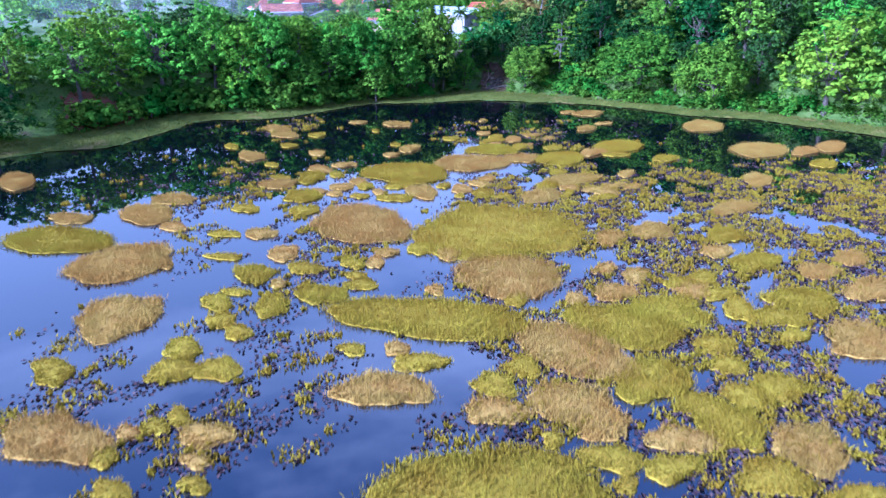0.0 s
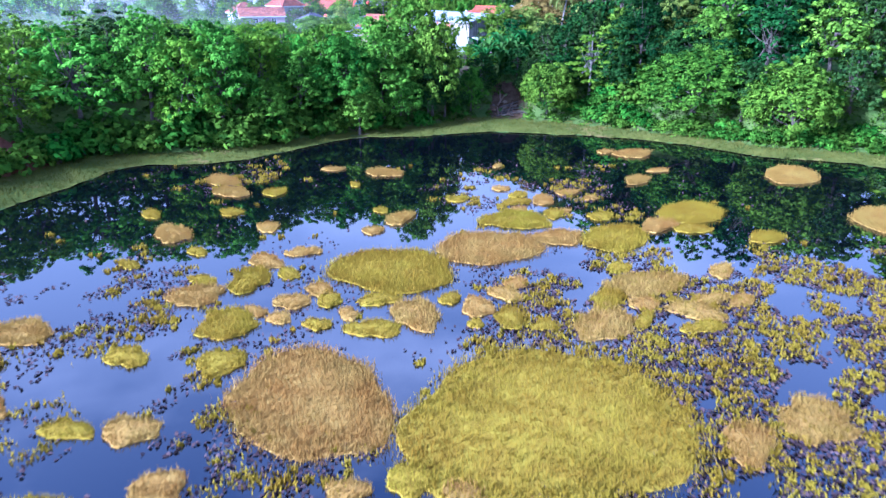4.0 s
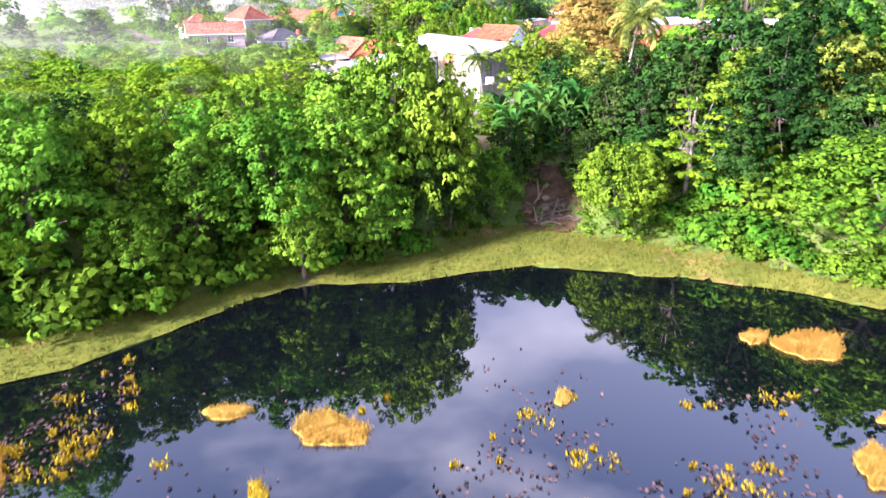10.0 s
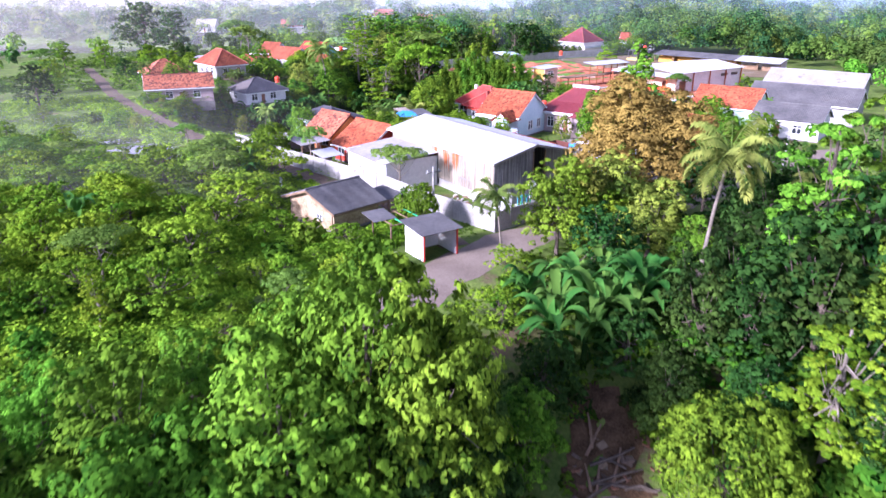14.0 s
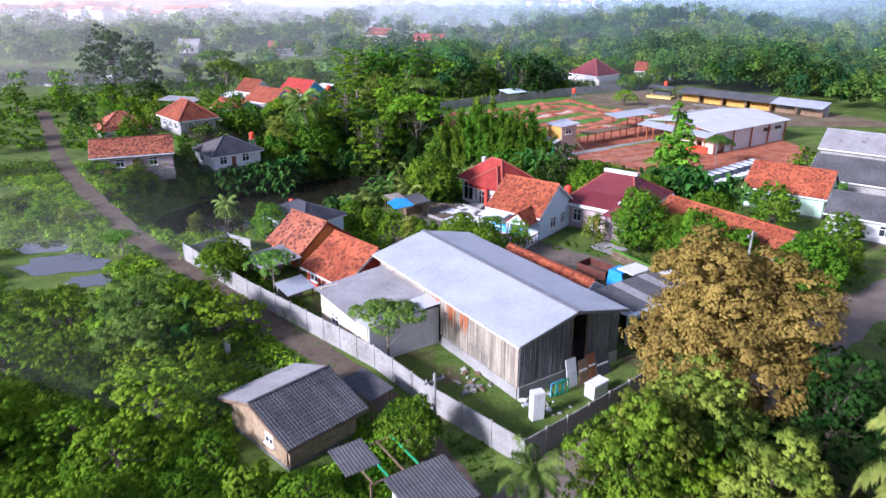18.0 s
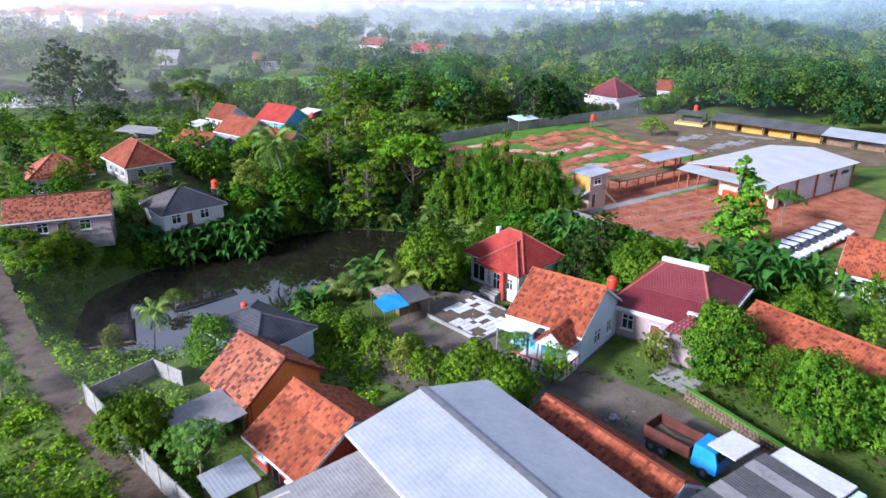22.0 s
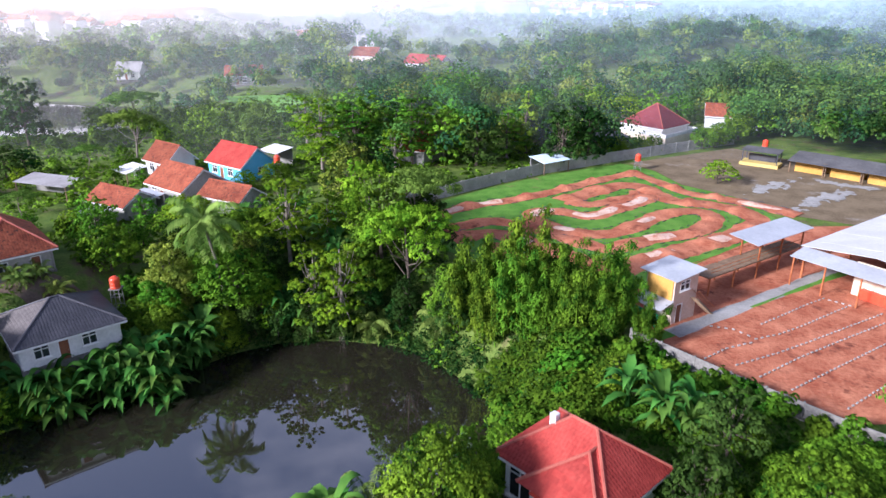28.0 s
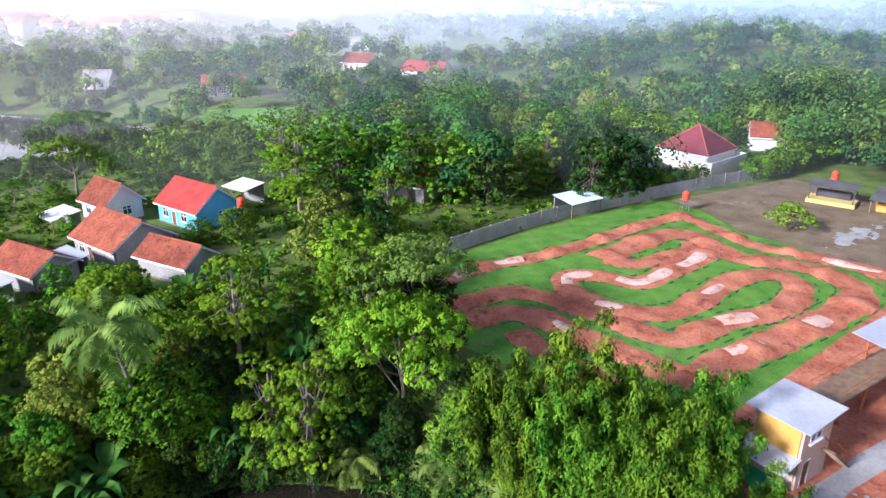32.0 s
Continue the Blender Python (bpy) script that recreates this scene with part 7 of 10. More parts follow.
lane([(-3.2, 264.6), (0.9, 268.7), (4.6, 271.5), (10.4, 274.1), (17.5, 278.7), (25.1, 284.6), (31.4, 288.6), (33.6, 288.2), (36.0, 282.6), (38.3, 277.4), (43.1, 274.3)], 2.9, 0.55)
lane([(17.8, 273.4), (23.4, 278.3), (28.5, 281.9), (31.9, 280.9), (32.9, 276.8), (34.8, 273.2), (39.0, 271.6), (41.9, 269.2), (43.2, 265.0), (41.4, 261.4), (35.9, 257.3), (29.8, 253.5), (23.5, 249.7), (19.6, 246.8)], 4.2, 0.5)
lane([(31.5, 276.8), (29.8, 273.4), (25.5, 270.2), (20.7, 266.4), (17.0, 268.2), (13.3, 268.4), (12.4, 265.3), (14.0, 262.3), (16.6, 259.9), (19.8, 258.8), (22.9, 259.8), (26.5, 263.0), (30.4, 266.6), (34.4, 268.5), (37.0, 267.6), (37.2, 264.9), (34.6, 261.2), (31.0, 258.6), (28.0, 257.7), (23.7, 255.6), (20.2, 253.4), (17.5, 255.2), (14.9, 257.9), (12.7, 260.2), (9.6, 263.0), (6.1, 264.2), (2.6, 262.4), (-0.8, 260.7)], 3.5, 0.3)
lane([(0.6, 257.2), (5.5, 259.4), (9.1, 257.5), (12.1, 253.8), (14.9, 250.9), (17.3, 248.2), (19.4, 246.6)], 4.0, 0.3)
lane([(5.8, 255.4), (7.2, 252.4), (9.6, 249.3), (13.0, 245.4)], 3.0, 0.25)
lane([(18.6, 273.4), (21.4, 271.8), (24.7, 273.2), (29.6, 276.2), (30.8, 278.8)], 3.2, 0.2)
lane([(42.0, 274.6), (46.4, 270.9), (50.0, 266.4)], 3.6, 0.15)
ribbon("concrete_walk", [(20.4, 231.4), (39.4, 243.5), (48, 249)], 2.0, M_CONCRETE, "pale concrete walkway beside the stand", "path", T_Z + 0.05)
ribbon("track_verge", [(18, 230.2), (38, 242), (47, 247)], 1.4, M_LAWN, "narrow strip of green turf", "lawn", T_Z + 0.04)

# pavilion with the big white roof
pv = thing("pavilion", "large open hall with a white metal roof", "hall", 52.2, 244.4, GROUND, 34)
for sgn in (-1, 1):
    for k in range(9):
        x0 = -11.5 + 23.0 / 9 * k
        part("roof_sheet", Geo().slab([(x0, sgn * 7.7, 3.9 + 0.01 * (k % 2)), (x0 + 2.58, sgn * 7.7, 3.9 + 0.01 * (k % 2)), (x0 + 2.58, 0, 4.9 + 0.01 * (k % 2)), (x0, 0, 4.9 + 0.01 * (k % 2))], 0.05), M_WHITEROOF, pv)
g = Geo()
wall_run(g, -10.7, -7.0, 10.7, -7.0, 3.75, 0.2, [(14.5, 2.4, 2.4, 0.6), (18.0, 2.4, 2.4, 0.6), (1.0, 2.2, 0, 2.3)])
part("wall", g, M_WHITE, pv)
g = Geo()
wall_run(g, 10.8, -7.0, 10.8, 7.0, 3.7, 0.2, [])
part("wall", g, M_WHITE, pv)
g = Geo()
wall_run(g, -10.6, 2.0, -10.6, -6.9, 3.7, 0.2, [(5.6, 1.0, 0, 2.2)])
part("wall", g, M_CREAM, pv)
part("counter", Geo().box((-10.9, -2.5, 0.55), (0.6, 7.0, 1.1), bevel=0.03), M_TANK, pv, "orange painted counter")
part("lean_to_roof", Geo().slab([(-14.0, -7.6, 3.35), (-11.3, -7.6, 3.85), (-11.3, 7.4, 3.85), (-14.0, 7.4, 3.35)], 0.05), M_ZINC, pv)
for sy in (-7.2, -3.6, 0.0, 3.6, 7.0):
    part("lean_to_post", Geo().box((-13.8, sy, 1.68), (0.14, 0.14, 3.36)), M_RUST, pv)
part("gable", Geo().add([(10.75, -7.0, 3.7), (10.75, 7.0, 3.7), (10.75, 0, 4.75), (10.9, -7.0, 3.7), (10.9, 7.0, 3.7), (10.9, 0, 4.75)], [(0, 1, 2), (5, 4, 3), (0, 3, 4, 1), (1, 4, 5, 2), (2, 5, 3, 0)]), M_WHITE, pv)
for k in range(5):
    for sy in (-7.3, 7.3):
        part("post", Geo().box((-11 + 5.4 * k, sy, 1.95), (0.2, 0.2, 3.9), bevel=0.02), M_RUST, pv)

# timing tower and spectator stand
tw = thing("timing_tower", "two-storey cream and orange control tower with a zinc roof", "tower", 21.4, 235.6, GROUND, 33)
for z0, hh, mt in ((0, 2.4, M_CREAM), (2.4, 2.3, M_ORANGEWALL)):
    s = {"f": (-1.7, -1.6, 1.7, -1.6), "r": (1.7, -1.5, 1.7, 1.5), "b": (1.7, 1.6, -1.7, 1.6), "l": (-1.7, 1.5, -1.7, -1.5)}
    for k, q in s.items():
        g = Geo()
        hole = ([] if k == "l" else [(0.8, 1.4, 0.9, 1.0)]) if z0 else ([(0.5, 0.9, 0, 2.0)] if k == "f" else [])
        wall_run(g, *q, hh, 0.15, hole, z0)
        part("wall", g, mt if k == "l" else M_PALEPINK, tw)
        for o in hole:
            fit_opening(tw, *q, o, z0=z0)
part("floor", Geo().box((0, 0, 2.4), (3.1, 2.9, 0.12)), M_CONCRETE, tw)
part("roof", Geo().slab([(-2.2, -2.2, 4.75), (2.2, -2.2, 5.1), (2.2, 2.2, 5.1), (-2.2, 2.2, 4.75)], 0.05), M_ZINC, tw)
part("lean_to_roof", Geo().slab([(-3.6, -1.8, 2.0), (-1.7, -1.8, 2.5), (-1.7, 1.8, 2.5), (-3.6, 1.8, 2.0)], 0.04), M_ZINC, tw)
part("green_hoarding", Geo().box((-3.4, 0, 0.75), (0.06, 3.2, 1.4)), M_GREENPAINT, tw, "bright green painted board")
g = Geo()
for k in range(12):
    g.box((0.9 + 0.24 * k, -2.15, 2.3 - 0.2 * k), (0.28, 0.8, 0.05))
part("stair", g, M_WOOD, tw)
part("stair_rail", Geo().bar((0.8, -2.55, 3.2), (3.6, -2.55, 0.9), 0.05).bar((0.8, -1.75, 3.2), (3.6, -1.75, 0.9), 0.05), M_RUST, tw)
st = thing("spectator_stand", "raised viewing stand on rust-red posts with a zinc roof", "stand", 33.0, 245.0, GROUND, 33)
for k in range(5):
    for sy in (-1.1, 1.1):
        part("post", Geo().box((-8 + 4.2 * k, sy, 2.2 if k > 1 else 1.1), (0.14, 0.14, 4.4 if k > 1 else 2.2)), M_RUST, st)
part("deck", Geo().box((0.4, 0, 2.1), (17.4, 2.4, 0.12)), M_WOOD, st)
part("rail", Geo().bar((-8, -1.1, 3.0), (9, -1.1, 3.0), 0.05).bar((-8, 1.1, 3.0), (9, 1.1, 3.0), 0.05).bar((-8, -1.1, 2.6), (9, -1.1, 2.6), 0.04), M_RUST, st)
part("roof", Geo().slab([(-1.2, -1.8, 4.4), (9.6, -1.8, 4.4), (9.6, 1.8, 4.75), (-1.2, 1.8, 4.75)], 0.05), M_ZINC, st)

# stalls along the far side of the ground
for k in range(6):
    sx, sy = 63.5 + 4.0 * k, 290.0 - 4.1 * k
    sh = thing("stall", "low stall with an orange front under a grey roof" if k < 4 else "open stall with posts under a grey roof", "stall", sx, sy, GROUND, -46, group="row of stalls")
    part("wall", Geo().box((0, 1.8, 1.3), (5.6, 0.15, 2.6)), M_ORANGEWALL if k < 4 else M_WHITE, sh)
    part("front", Geo().box((0, -0.4, 0.55 if k >= 4 else 0.85), (4.6, 0.12, 1.1 if k >= 4 else 1.7)), M_ORANGEWALL if k < 4 else M_WOOD, sh)
    for q in (-2.7, 2.7):
        part("post", Geo().box((q, -1.9, 1.2), (0.14, 0.14, 2.4)), M_WOOD, sh)
    part("roof", Geo().slab([(-2.9, -2.9, 2.2), (2.9, -2.9, 2.2), (2.9, 2.3, 3.1), (-2.9, 2.3, 3.1)], 0.06), M_FIBRE if k < 4 else M_ZINC, sh)


# ---- house details ----
# pale blue house: gabled porch on posts, white awning, terrace and low fence
part("terrace", Geo().box((0.9, -5.4, 0.12), (4.9, 2.9, 0.5), bevel=0.03), M_WHITE, hB)
tiled_slope(hB, [(0.5, -6.6, 2.75), (0.5, -3.4, 2.75), (2.0, -3.4, 4.0), (2.0, -6.6, 4.0)], M_TILE_ORANGE, (0.32, 0.36), 0, "porch_roof")
tiled_slope(hB, [(3.5, -3.4, 2.75), (3.5, -6.6, 2.75), (2.0, -6.6, 4.0), (2.0, -3.4, 4.0)], M_TILE_ORANGE, (0.32, 0.36), 0, "porch_roof")
part("porch_gable", Geo().add([(0.6, -6.45, 2.6), (3.4, -6.45, 2.6), (2.0, -6.45, 3.85), (0.6, -6.3, 2.6), (3.4, -6.3, 2.6), (2.0, -6.3, 3.85)], [(0, 1, 2), (5, 4, 3), (0, 3, 4, 1), (1, 4, 5, 2), (2, 5, 3, 0)]), M_BLUEWHITE, hB)
for px in (0.7, 1.05, 2.95, 3.3):
    part("porch_post", Geo().box((px, -6.4, 1.45), (0.18, 0.18, 2.3), bevel=0.02), M_WHITE, hB)
part("dado", Geo().box((-0.9, -3.90, 0.75), (4.4, 0.03, 1.2)), M_SKYBLUE, hB, "bright blue painted lower wall")
porch(hB, -3.5, -0.2, -6.3, -3.9, 3.0, M_WHITE, 2, M_STEEL, 0.3, 0.05)
for k in range(14):
    part("baluster", Geo().box((-1.4 + 0.36 * k, -6.75, 0.75), (0.1, 0.08, 0.8)), M_REDWALL if k % 2 else M_WHITE, hB)
part("fence_rail", Geo().bar((-1.5, -6.75, 1.18), (3.4, -6.75, 1.18), 0.1), M_REDWALL, hB)
for k in range(7):
    part("baluster", Geo().box((3.4, -6.5 + 0.4 * k, 0.75), (0.08, 0.1, 0.8)), M_REDWALL if k % 2 else M_WHITE, hB)
part("fence_rail", Geo().bar((3.4, -6.8, 1.2), (3.4, -3.9, 1.2), 0.1), M_REDWALL, hB)
# red-roofed house: hipped front wing with the entrance, red column, steps
g = Geo()
wall_run(g, 0.85, 3.75, -3.85, 3.75, 4.0, 0.15, [(0.3, 0.6, 1.0, 1.8), (1.2, 1.1, 0.5, 2.2), (3.2, 0.9, 1.3, 1.3)])
part("wall", g, M_WHITE, hA)
for o in ((0.3, 0.6, 1.0, 1.8), (1.2, 1.1, 0.5, 2.2), (3.2, 0.9, 1.3, 1.3)):
    fit_opening(hA, 0.85, 3.75, -3.85, 3.75, o)
part("wall", Geo().box((0.85, 3.3, 2.0), (0.15, 0.75, 4.0)), M_WHITE, hA)
part("wall", Geo().box((-3.85, 3.3, 2.0), (0.15, 0.75, 4.0)), M_WHITE, hA)
tiled_slope(hA, [(1.6, 4.6, 3.52), (-4.6, 4.6, 3.52), (-1.5, 1.5, 5.75), (-1.5, 1.5, 5.75)], M_TILE_RED, (0.32, 0.36), 70, "wing_roof")
tiled_slope(hA, [(-4.6, 4.6, 3.52), (-4.6, 0.4, 3.52), (-1.5, 0.4, 5.75), (-1.5, 1.5, 5.75)], M_TILE_RED, (0.32, 0.36), 70, "wing_roof")
tiled_slope(hA, [(1.6, 0.4, 3.52), (1.6, 4.6, 3.52), (-1.5, 1.5, 5.75), (-1.5, 0.4, 5.75)], M_TILE_RED, (0.32, 0.36), 0, "wing_roof")
for q in (((1.6, 4.6, 3.6), (-1.5, 1.5, 5.83)), ((-4.6, 4.6, 3.6), (-1.5, 1.5, 5.83)), ((-1.5, 1.5, 5.83), (-1.5, 0.1, 5.83))):
    part("ridge", Geo().tube(list(q), [0.11, 0.11], 6), M_RIDGE_RED, hA)
part("column", Geo().box((-2.15, 4.3, 1.75), (0.5, 0.3, 3.5), bevel=0.03), M_REDWALL, hA, "bright red square column")
part("canopy", Geo().box((-0.9, 4.1, 3.2), (3.0, 0.9, 0.14), bevel=0.03), M_REDWALL, hA, "red entrance beam")
for k in range(3):
    part("step", Geo().box((-0.9, 4.4 + 0.35 * k, 0.5 - 0.16 * k), (2.4, 0.5, 1.2)), M_CONCRETE, hA)
part("roof_vent", Geo().box((1.9, 0.6, 6.1), (0.5, 0.5, 0.9), bevel=0.03), M_WHITE, hA)
# mauve house: white ridge cap, white cornice, hipped porch
part("ridge_cap", Geo().box((0, 0, 6.35), (4.3, 0.45, 0.4), bevel=0.05), M_WHITE, hC)
part("cornice", Geo().bar((-4.9, -5.9, 2.95), (4.9, -5.9, 2.95), 0.12, 0.28), M_WHITE, hC)
part("cornice", Geo().bar((4.95, -5.8, 2.95), (4.95, 5.8, 2.95), 0.12, 0.28), M_WHITE, hC)
tiled_slope(hC, [(1.2, -7.4, 2.9), (4.6, -7.4, 2.9), (3.2, -5.6, 4.1), (2.6, -5.6, 4.1)], M_TILE_MAROON, (0.32, 0.36), 0, "porch_roof")
tiled_slope(hC, [(1.2, -5.2, 2.9), (1.2, -7.4, 2.9), (2.6, -5.6, 4.1), (2.6, -5.2, 4.1)], M_TILE_MAROON, (0.32, 0.36), 0, "porch_roof")
tiled_slope(hC, [(4.6, -7.4, 2.9), (4.6, -5.2, 2.9), (3.2, -5.2, 4.1), (3.2, -5.6, 4.1)], M_TILE_MAROON, (0.32, 0.36), 0, "porch_roof")
part("porch_cap", Geo().box((2.9, -5.5, 4.2), (1.1, 0.35, 0.25), bevel=0.04), M_WHITE, hC)
part("porch_wall", Geo().box((2.9, -6.3, 1.4), (2.6, 1.9, 2.8)), M_PINKGREY, hC)
for wx in (-3.0, 1.0):
    part("window_hood", Geo().box((wx, -5.45, 2.75), (1.7, 0.3, 0.14), bevel=0.03), M_WHITE, hC)
# villa: wide white terrace storey
part("terrace_storey", Geo().box((0, -0.9, 1.1), (11.6, 10.6, 2.2), bevel=0.05), M_CREAM, hR)
for p, r in (((-5.8, -6.2), (5.8, -6.2)), ((-5.8, -6.2), (-5.8, 4.4)), ((5.8, -6.2), (5.8, 4.4))):
    part("parapet", Geo().bar((*p, 2.5), (*r, 2.5), 0.15, 0.7), M_WHITE, hR)

# blue tarpaulin shelter
sh = thing("tarp_shelter", "makeshift shelter with a bright blue tarpaulin and rusty sheets", "shelter", -5.2, 198.6, GROUND, 33)
part("tarpaulin", Geo().slab([(-2.2, -1.8, 1.9), (0.6, -1.8, 1.95), (0.6, 0.2, 2.35), (-0.8, 0.5, 2.5), (-2.2, 0.2, 2.3)], 0.03), M_TARP, sh, "bright blue tarpaulin sheet")
part("roof_sheet", Geo().slab([(0.4, -1.6, 2.0), (3.2, -1.6, 2.0), (3.2, 1.2, 2.4), (0.4, 1.2, 2.4)], 0.04), M_FIBRE, sh)
part("roof_sheet", Geo().slab([(-1.6, 0.2, 2.38), (0.5, 0.2, 2.38), (0.5, 2.0, 2.7), (-1.6, 2.0, 2.7)], 0.04), M_RUSTY, sh)
part("side_sheet", Geo().box((2.9, -0.2, 1.0), (0.06, 2.6, 2.0)), M_RUSTY, sh)
part("bench", Geo().box((1.6, 0.4, 0.5), (2.2, 0.7, 0.9), bevel=0.03), M_WOOD, sh)
for px, py in ((-2.1, -1.7), (0.5, -1.7), (3.0, -1.5), (-2.1, 0.2), (0.5, 1.1), (3.0, 1.1), (-1.5, 1.9)):
    part("pole", Geo().tube([(px, py, -0.1), (px, py, 1.95 + 0.15 * (py + 1.7))], [0.05, 0.045], 6), M_WOOD, sh)

# broken white tiled floor of a house that is gone
tf = thing("tiled_floor", "broken white tiled floor open to the sky, strewn with rubble", "floor slab", 2.6, 198.4, GROUND, 42)
part("slab", Geo().box((0, 0, 0.08), (6.4, 7.0, 0.16), bevel=0.02), M_DIRT, tf)
rt = np.random.default_rng(77)
white_tile = Geo().box((0, 0, 0), (0.57, 0.57, 0.04)).mesh("tile")
white_tile.materials.append(M_WHITE)
for i in range(10):
    for j in range(11):
        gone = (3.2 < i < 6.2 and 4 < j < 8) or rt.uniform() < 0.12 or (i < 3 and j > 6) or math.sin(i * 1.3 + 0.6 * j) + math.sin(j * 1.7 - 0.8 * i) > 1.05 or (i > 6 and 2 < j < 5)
        if gone:
            continue
        o = new("tile", white_tile)
        o.parent = tf
        o.location, o.rotation_euler = (-2.85 + 0.62 * i, -3.1 + 0.62 * j, 0.185 + 0.004 * rt.uniform()), (0.03 * rt.normal(), 0.03 * rt.normal(), 0.08 * rt.normal())
for p, r, hh in (((-3.2, -3.5), (3.2, -3.5), 0.3), ((-3.2, -3.5), (-3.2, 3.5), 0.35), ((3.2, -1), (3.2, 3.5), 0.25)):
    part("wall_stub", Geo().bar((*p, 0.2), (*r, 0.2), 0.16, hh), M_CONCRETE, tf)


def chunk(rng, s):
    """A broken block with uneven corners."""
    g = Geo().box((0, 0, 0), s)
    g.v = [(x + rng.normal() * s[0] * 0.08, y + rng.normal() * s[1] * 0.08, z + rng.normal() * s[2] * 0.08) for x, y, z in g.v]
    return g


def rubble(label, x, y, n, spread, size, materials, seed, slope=None, category="rubble"):
    r = np.random.default_rng(seed)
    pile = thing("rubble_pile", label, category, x, y, height(x, y), r.uniform(0, 360))
    for k in range(n):
        s = size * r.uniform(0.5, 1.4)
        o = part("chunk", chunk(r, (s, s * r.uniform(0.5, 0.9), s * r.uniform(0.2, 0.5))), materials[k % len(materials)], pile)
        px, py = r.normal() * spread * 0.5, r.normal() * spread * 0.5
        a = pile.rotation_euler.z
        gx, gy = x + px * math.cos(a) - py * math.sin(a), y + px * math.sin(a) + py * math.cos(a)
        o.location = (px, py, height(gx, gy) - height(x, y) + s * 0.15)
        o.rotation_euler = (r.normal() * 0.35, r.normal() * 0.35, r.uniform(0, 6.28))


rubble("white broken floor tiles and plaster heaped on the slab", 3.2, 199.6, 34, 2.6, 0.3, (M_WHITE, M_CONCRETE, M_WHITE), 61)
rubble("grey stones and rubble beside the truck", 12.0, 180.5, 40, 2.6, 0.35, (M_CONCRETE, M_GRAVEL, M_STONE), 62)
rubble("pale rubble and debris against the warehouse wall", 6.2, 156.0, 26, 1.6, 0.3, (M_CONCRETE, M_WHITE), 63)
rubble("scrap and rubble along the warehouse's long side", 1.8, 159.6, 30, 2.4, 0.4, (M_CONCRETE, M_WOOD, M_STEEL), 64)
rubble("broken grey slabs and earth tumbled down the pond bank", 7.6, 123.4, 14, 2.0, 0.5, (M_ROOT, M_DIRT, M_STONE), 65)
rubble("broken grey slabs and earth tumbled down the pond bank", 10.4, 123.2, 10, 1.6, 0.5, (M_DIRT, M_ROOT), 66)
lg = thing("log_pile", "fallen grey-brown logs and branches lying on the pond bank", "logs", 8.8, 122.6, height(8.8, 122.6), 0)
rl = np.random.default_rng(67)
for k in range(13):
    p0 = Vector((rl.uniform(-2.4, 1.0), rl.uniform(-1.2, 1.6), 0))
    a = rl.uniform(-0.6, 0.6) + (0 if k % 3 else 1.3)
    p1 = p0 + Vector((math.cos(a), math.sin(a), 0)) * rl.uniform(1.4, 3.2)
    pts = [Vector((q.x, q.y, height(8.8 + q.x, 122.6 + q.y) - height(8.8, 122.6) + 0.12 + 0.04 * k * f)) for q, f in ((p0, 0.3), (p0.lerp(p1, 0.5) + Vector((0, rl.uniform(-0.2, 0.2), 0)), 1), (p1, 0.6))]
    part("log", Geo().tube(pts, [0.11, 0.09, 0.06], 7), M_BARK if k % 3 else M_WOOD, lg)

# shops built onto the warehouse's far side
sp = thing("shop", "low roadside shop under patched grey sheet roofs", "shop", 16.7, 169.2, GROUND, 33)
for k in range(8):
    x0 = -4.5 + 1.12 * k
    part("roof_sheet", Geo().slab([(x0, -2.6, 2.75 + 0.01 * (k % 2)), (x0 + 1.15, -2.6, 2.75 + 0.01 * (k % 2)), (x0 + 1.15, 2.5, 2.95 + 0.01 * (k % 2)), (x0, 2.5, 2.95 + 0.01 * (k % 2))], 0.05), M_FIBRE if k % 3 else M_FIBRE_PALE, sp)
part("beam", Geo().box((0.6, -2.85, 2.85), (10.4, 0.5, 0.3), bevel=0.03), M_BLUEWHITE, sp, "pale blue-white roof beam")
part("roof_slab", Geo().box((4.0, 4.3, 2.6), (2.6, 2.0, 0.12)), M_WHITE, sp, "white flat roof slab")
part("roof_slab", Geo().box((5.4, 0.0, 2.72), (2.0, 4.6, 0.12)), M_WHITE, sp, "white flat roof slab")
part("roof_sheet", Geo().slab([(-3.6, -5.4, 2.3), (3.4, -5.4, 2.3), (3.4, -3.1, 2.7), (-3.6, -3.1, 2.7)], 0.05), M_FIBRE, sp)
part("roof_sheet", Geo().slab([(3.6, -5.0, 2.3), (6.2, -5.0, 2.3), (6.2, -3.1, 2.6), (3.6, -3.1, 2.6)], 0.05), M_ZINC, sp)
for x0, y0, x1, y1, hs in ((-4.3, -2.4, 4.6, -2.4, [(1.0, 2.0, 0, 2.1), (4.2, 1.4, 0.9, 1.1)]), (4.6, -2.3, 4.6, 2.3, [(1, 1.4, 0.9, 1.1)]), (4.6, 2.4, -4.3, 2.4, [])):
    g = Geo()
    wall_run(g, x0, y0, x1, y1, 2.65, 0.14, hs)
    part("wall", g, M_WHITE, sp)
for px in (-3.4, 0.0, 3.2, 6.0):
    part("post", Geo().box((px, -5.0, 1.15), (0.12, 0.12, 2.3)), M_STEEL, sp)
part("sign", Geo().box((3.2, 3.2, 0.8), (2.2, 0.08, 0.9)), M_WHITE, sp)

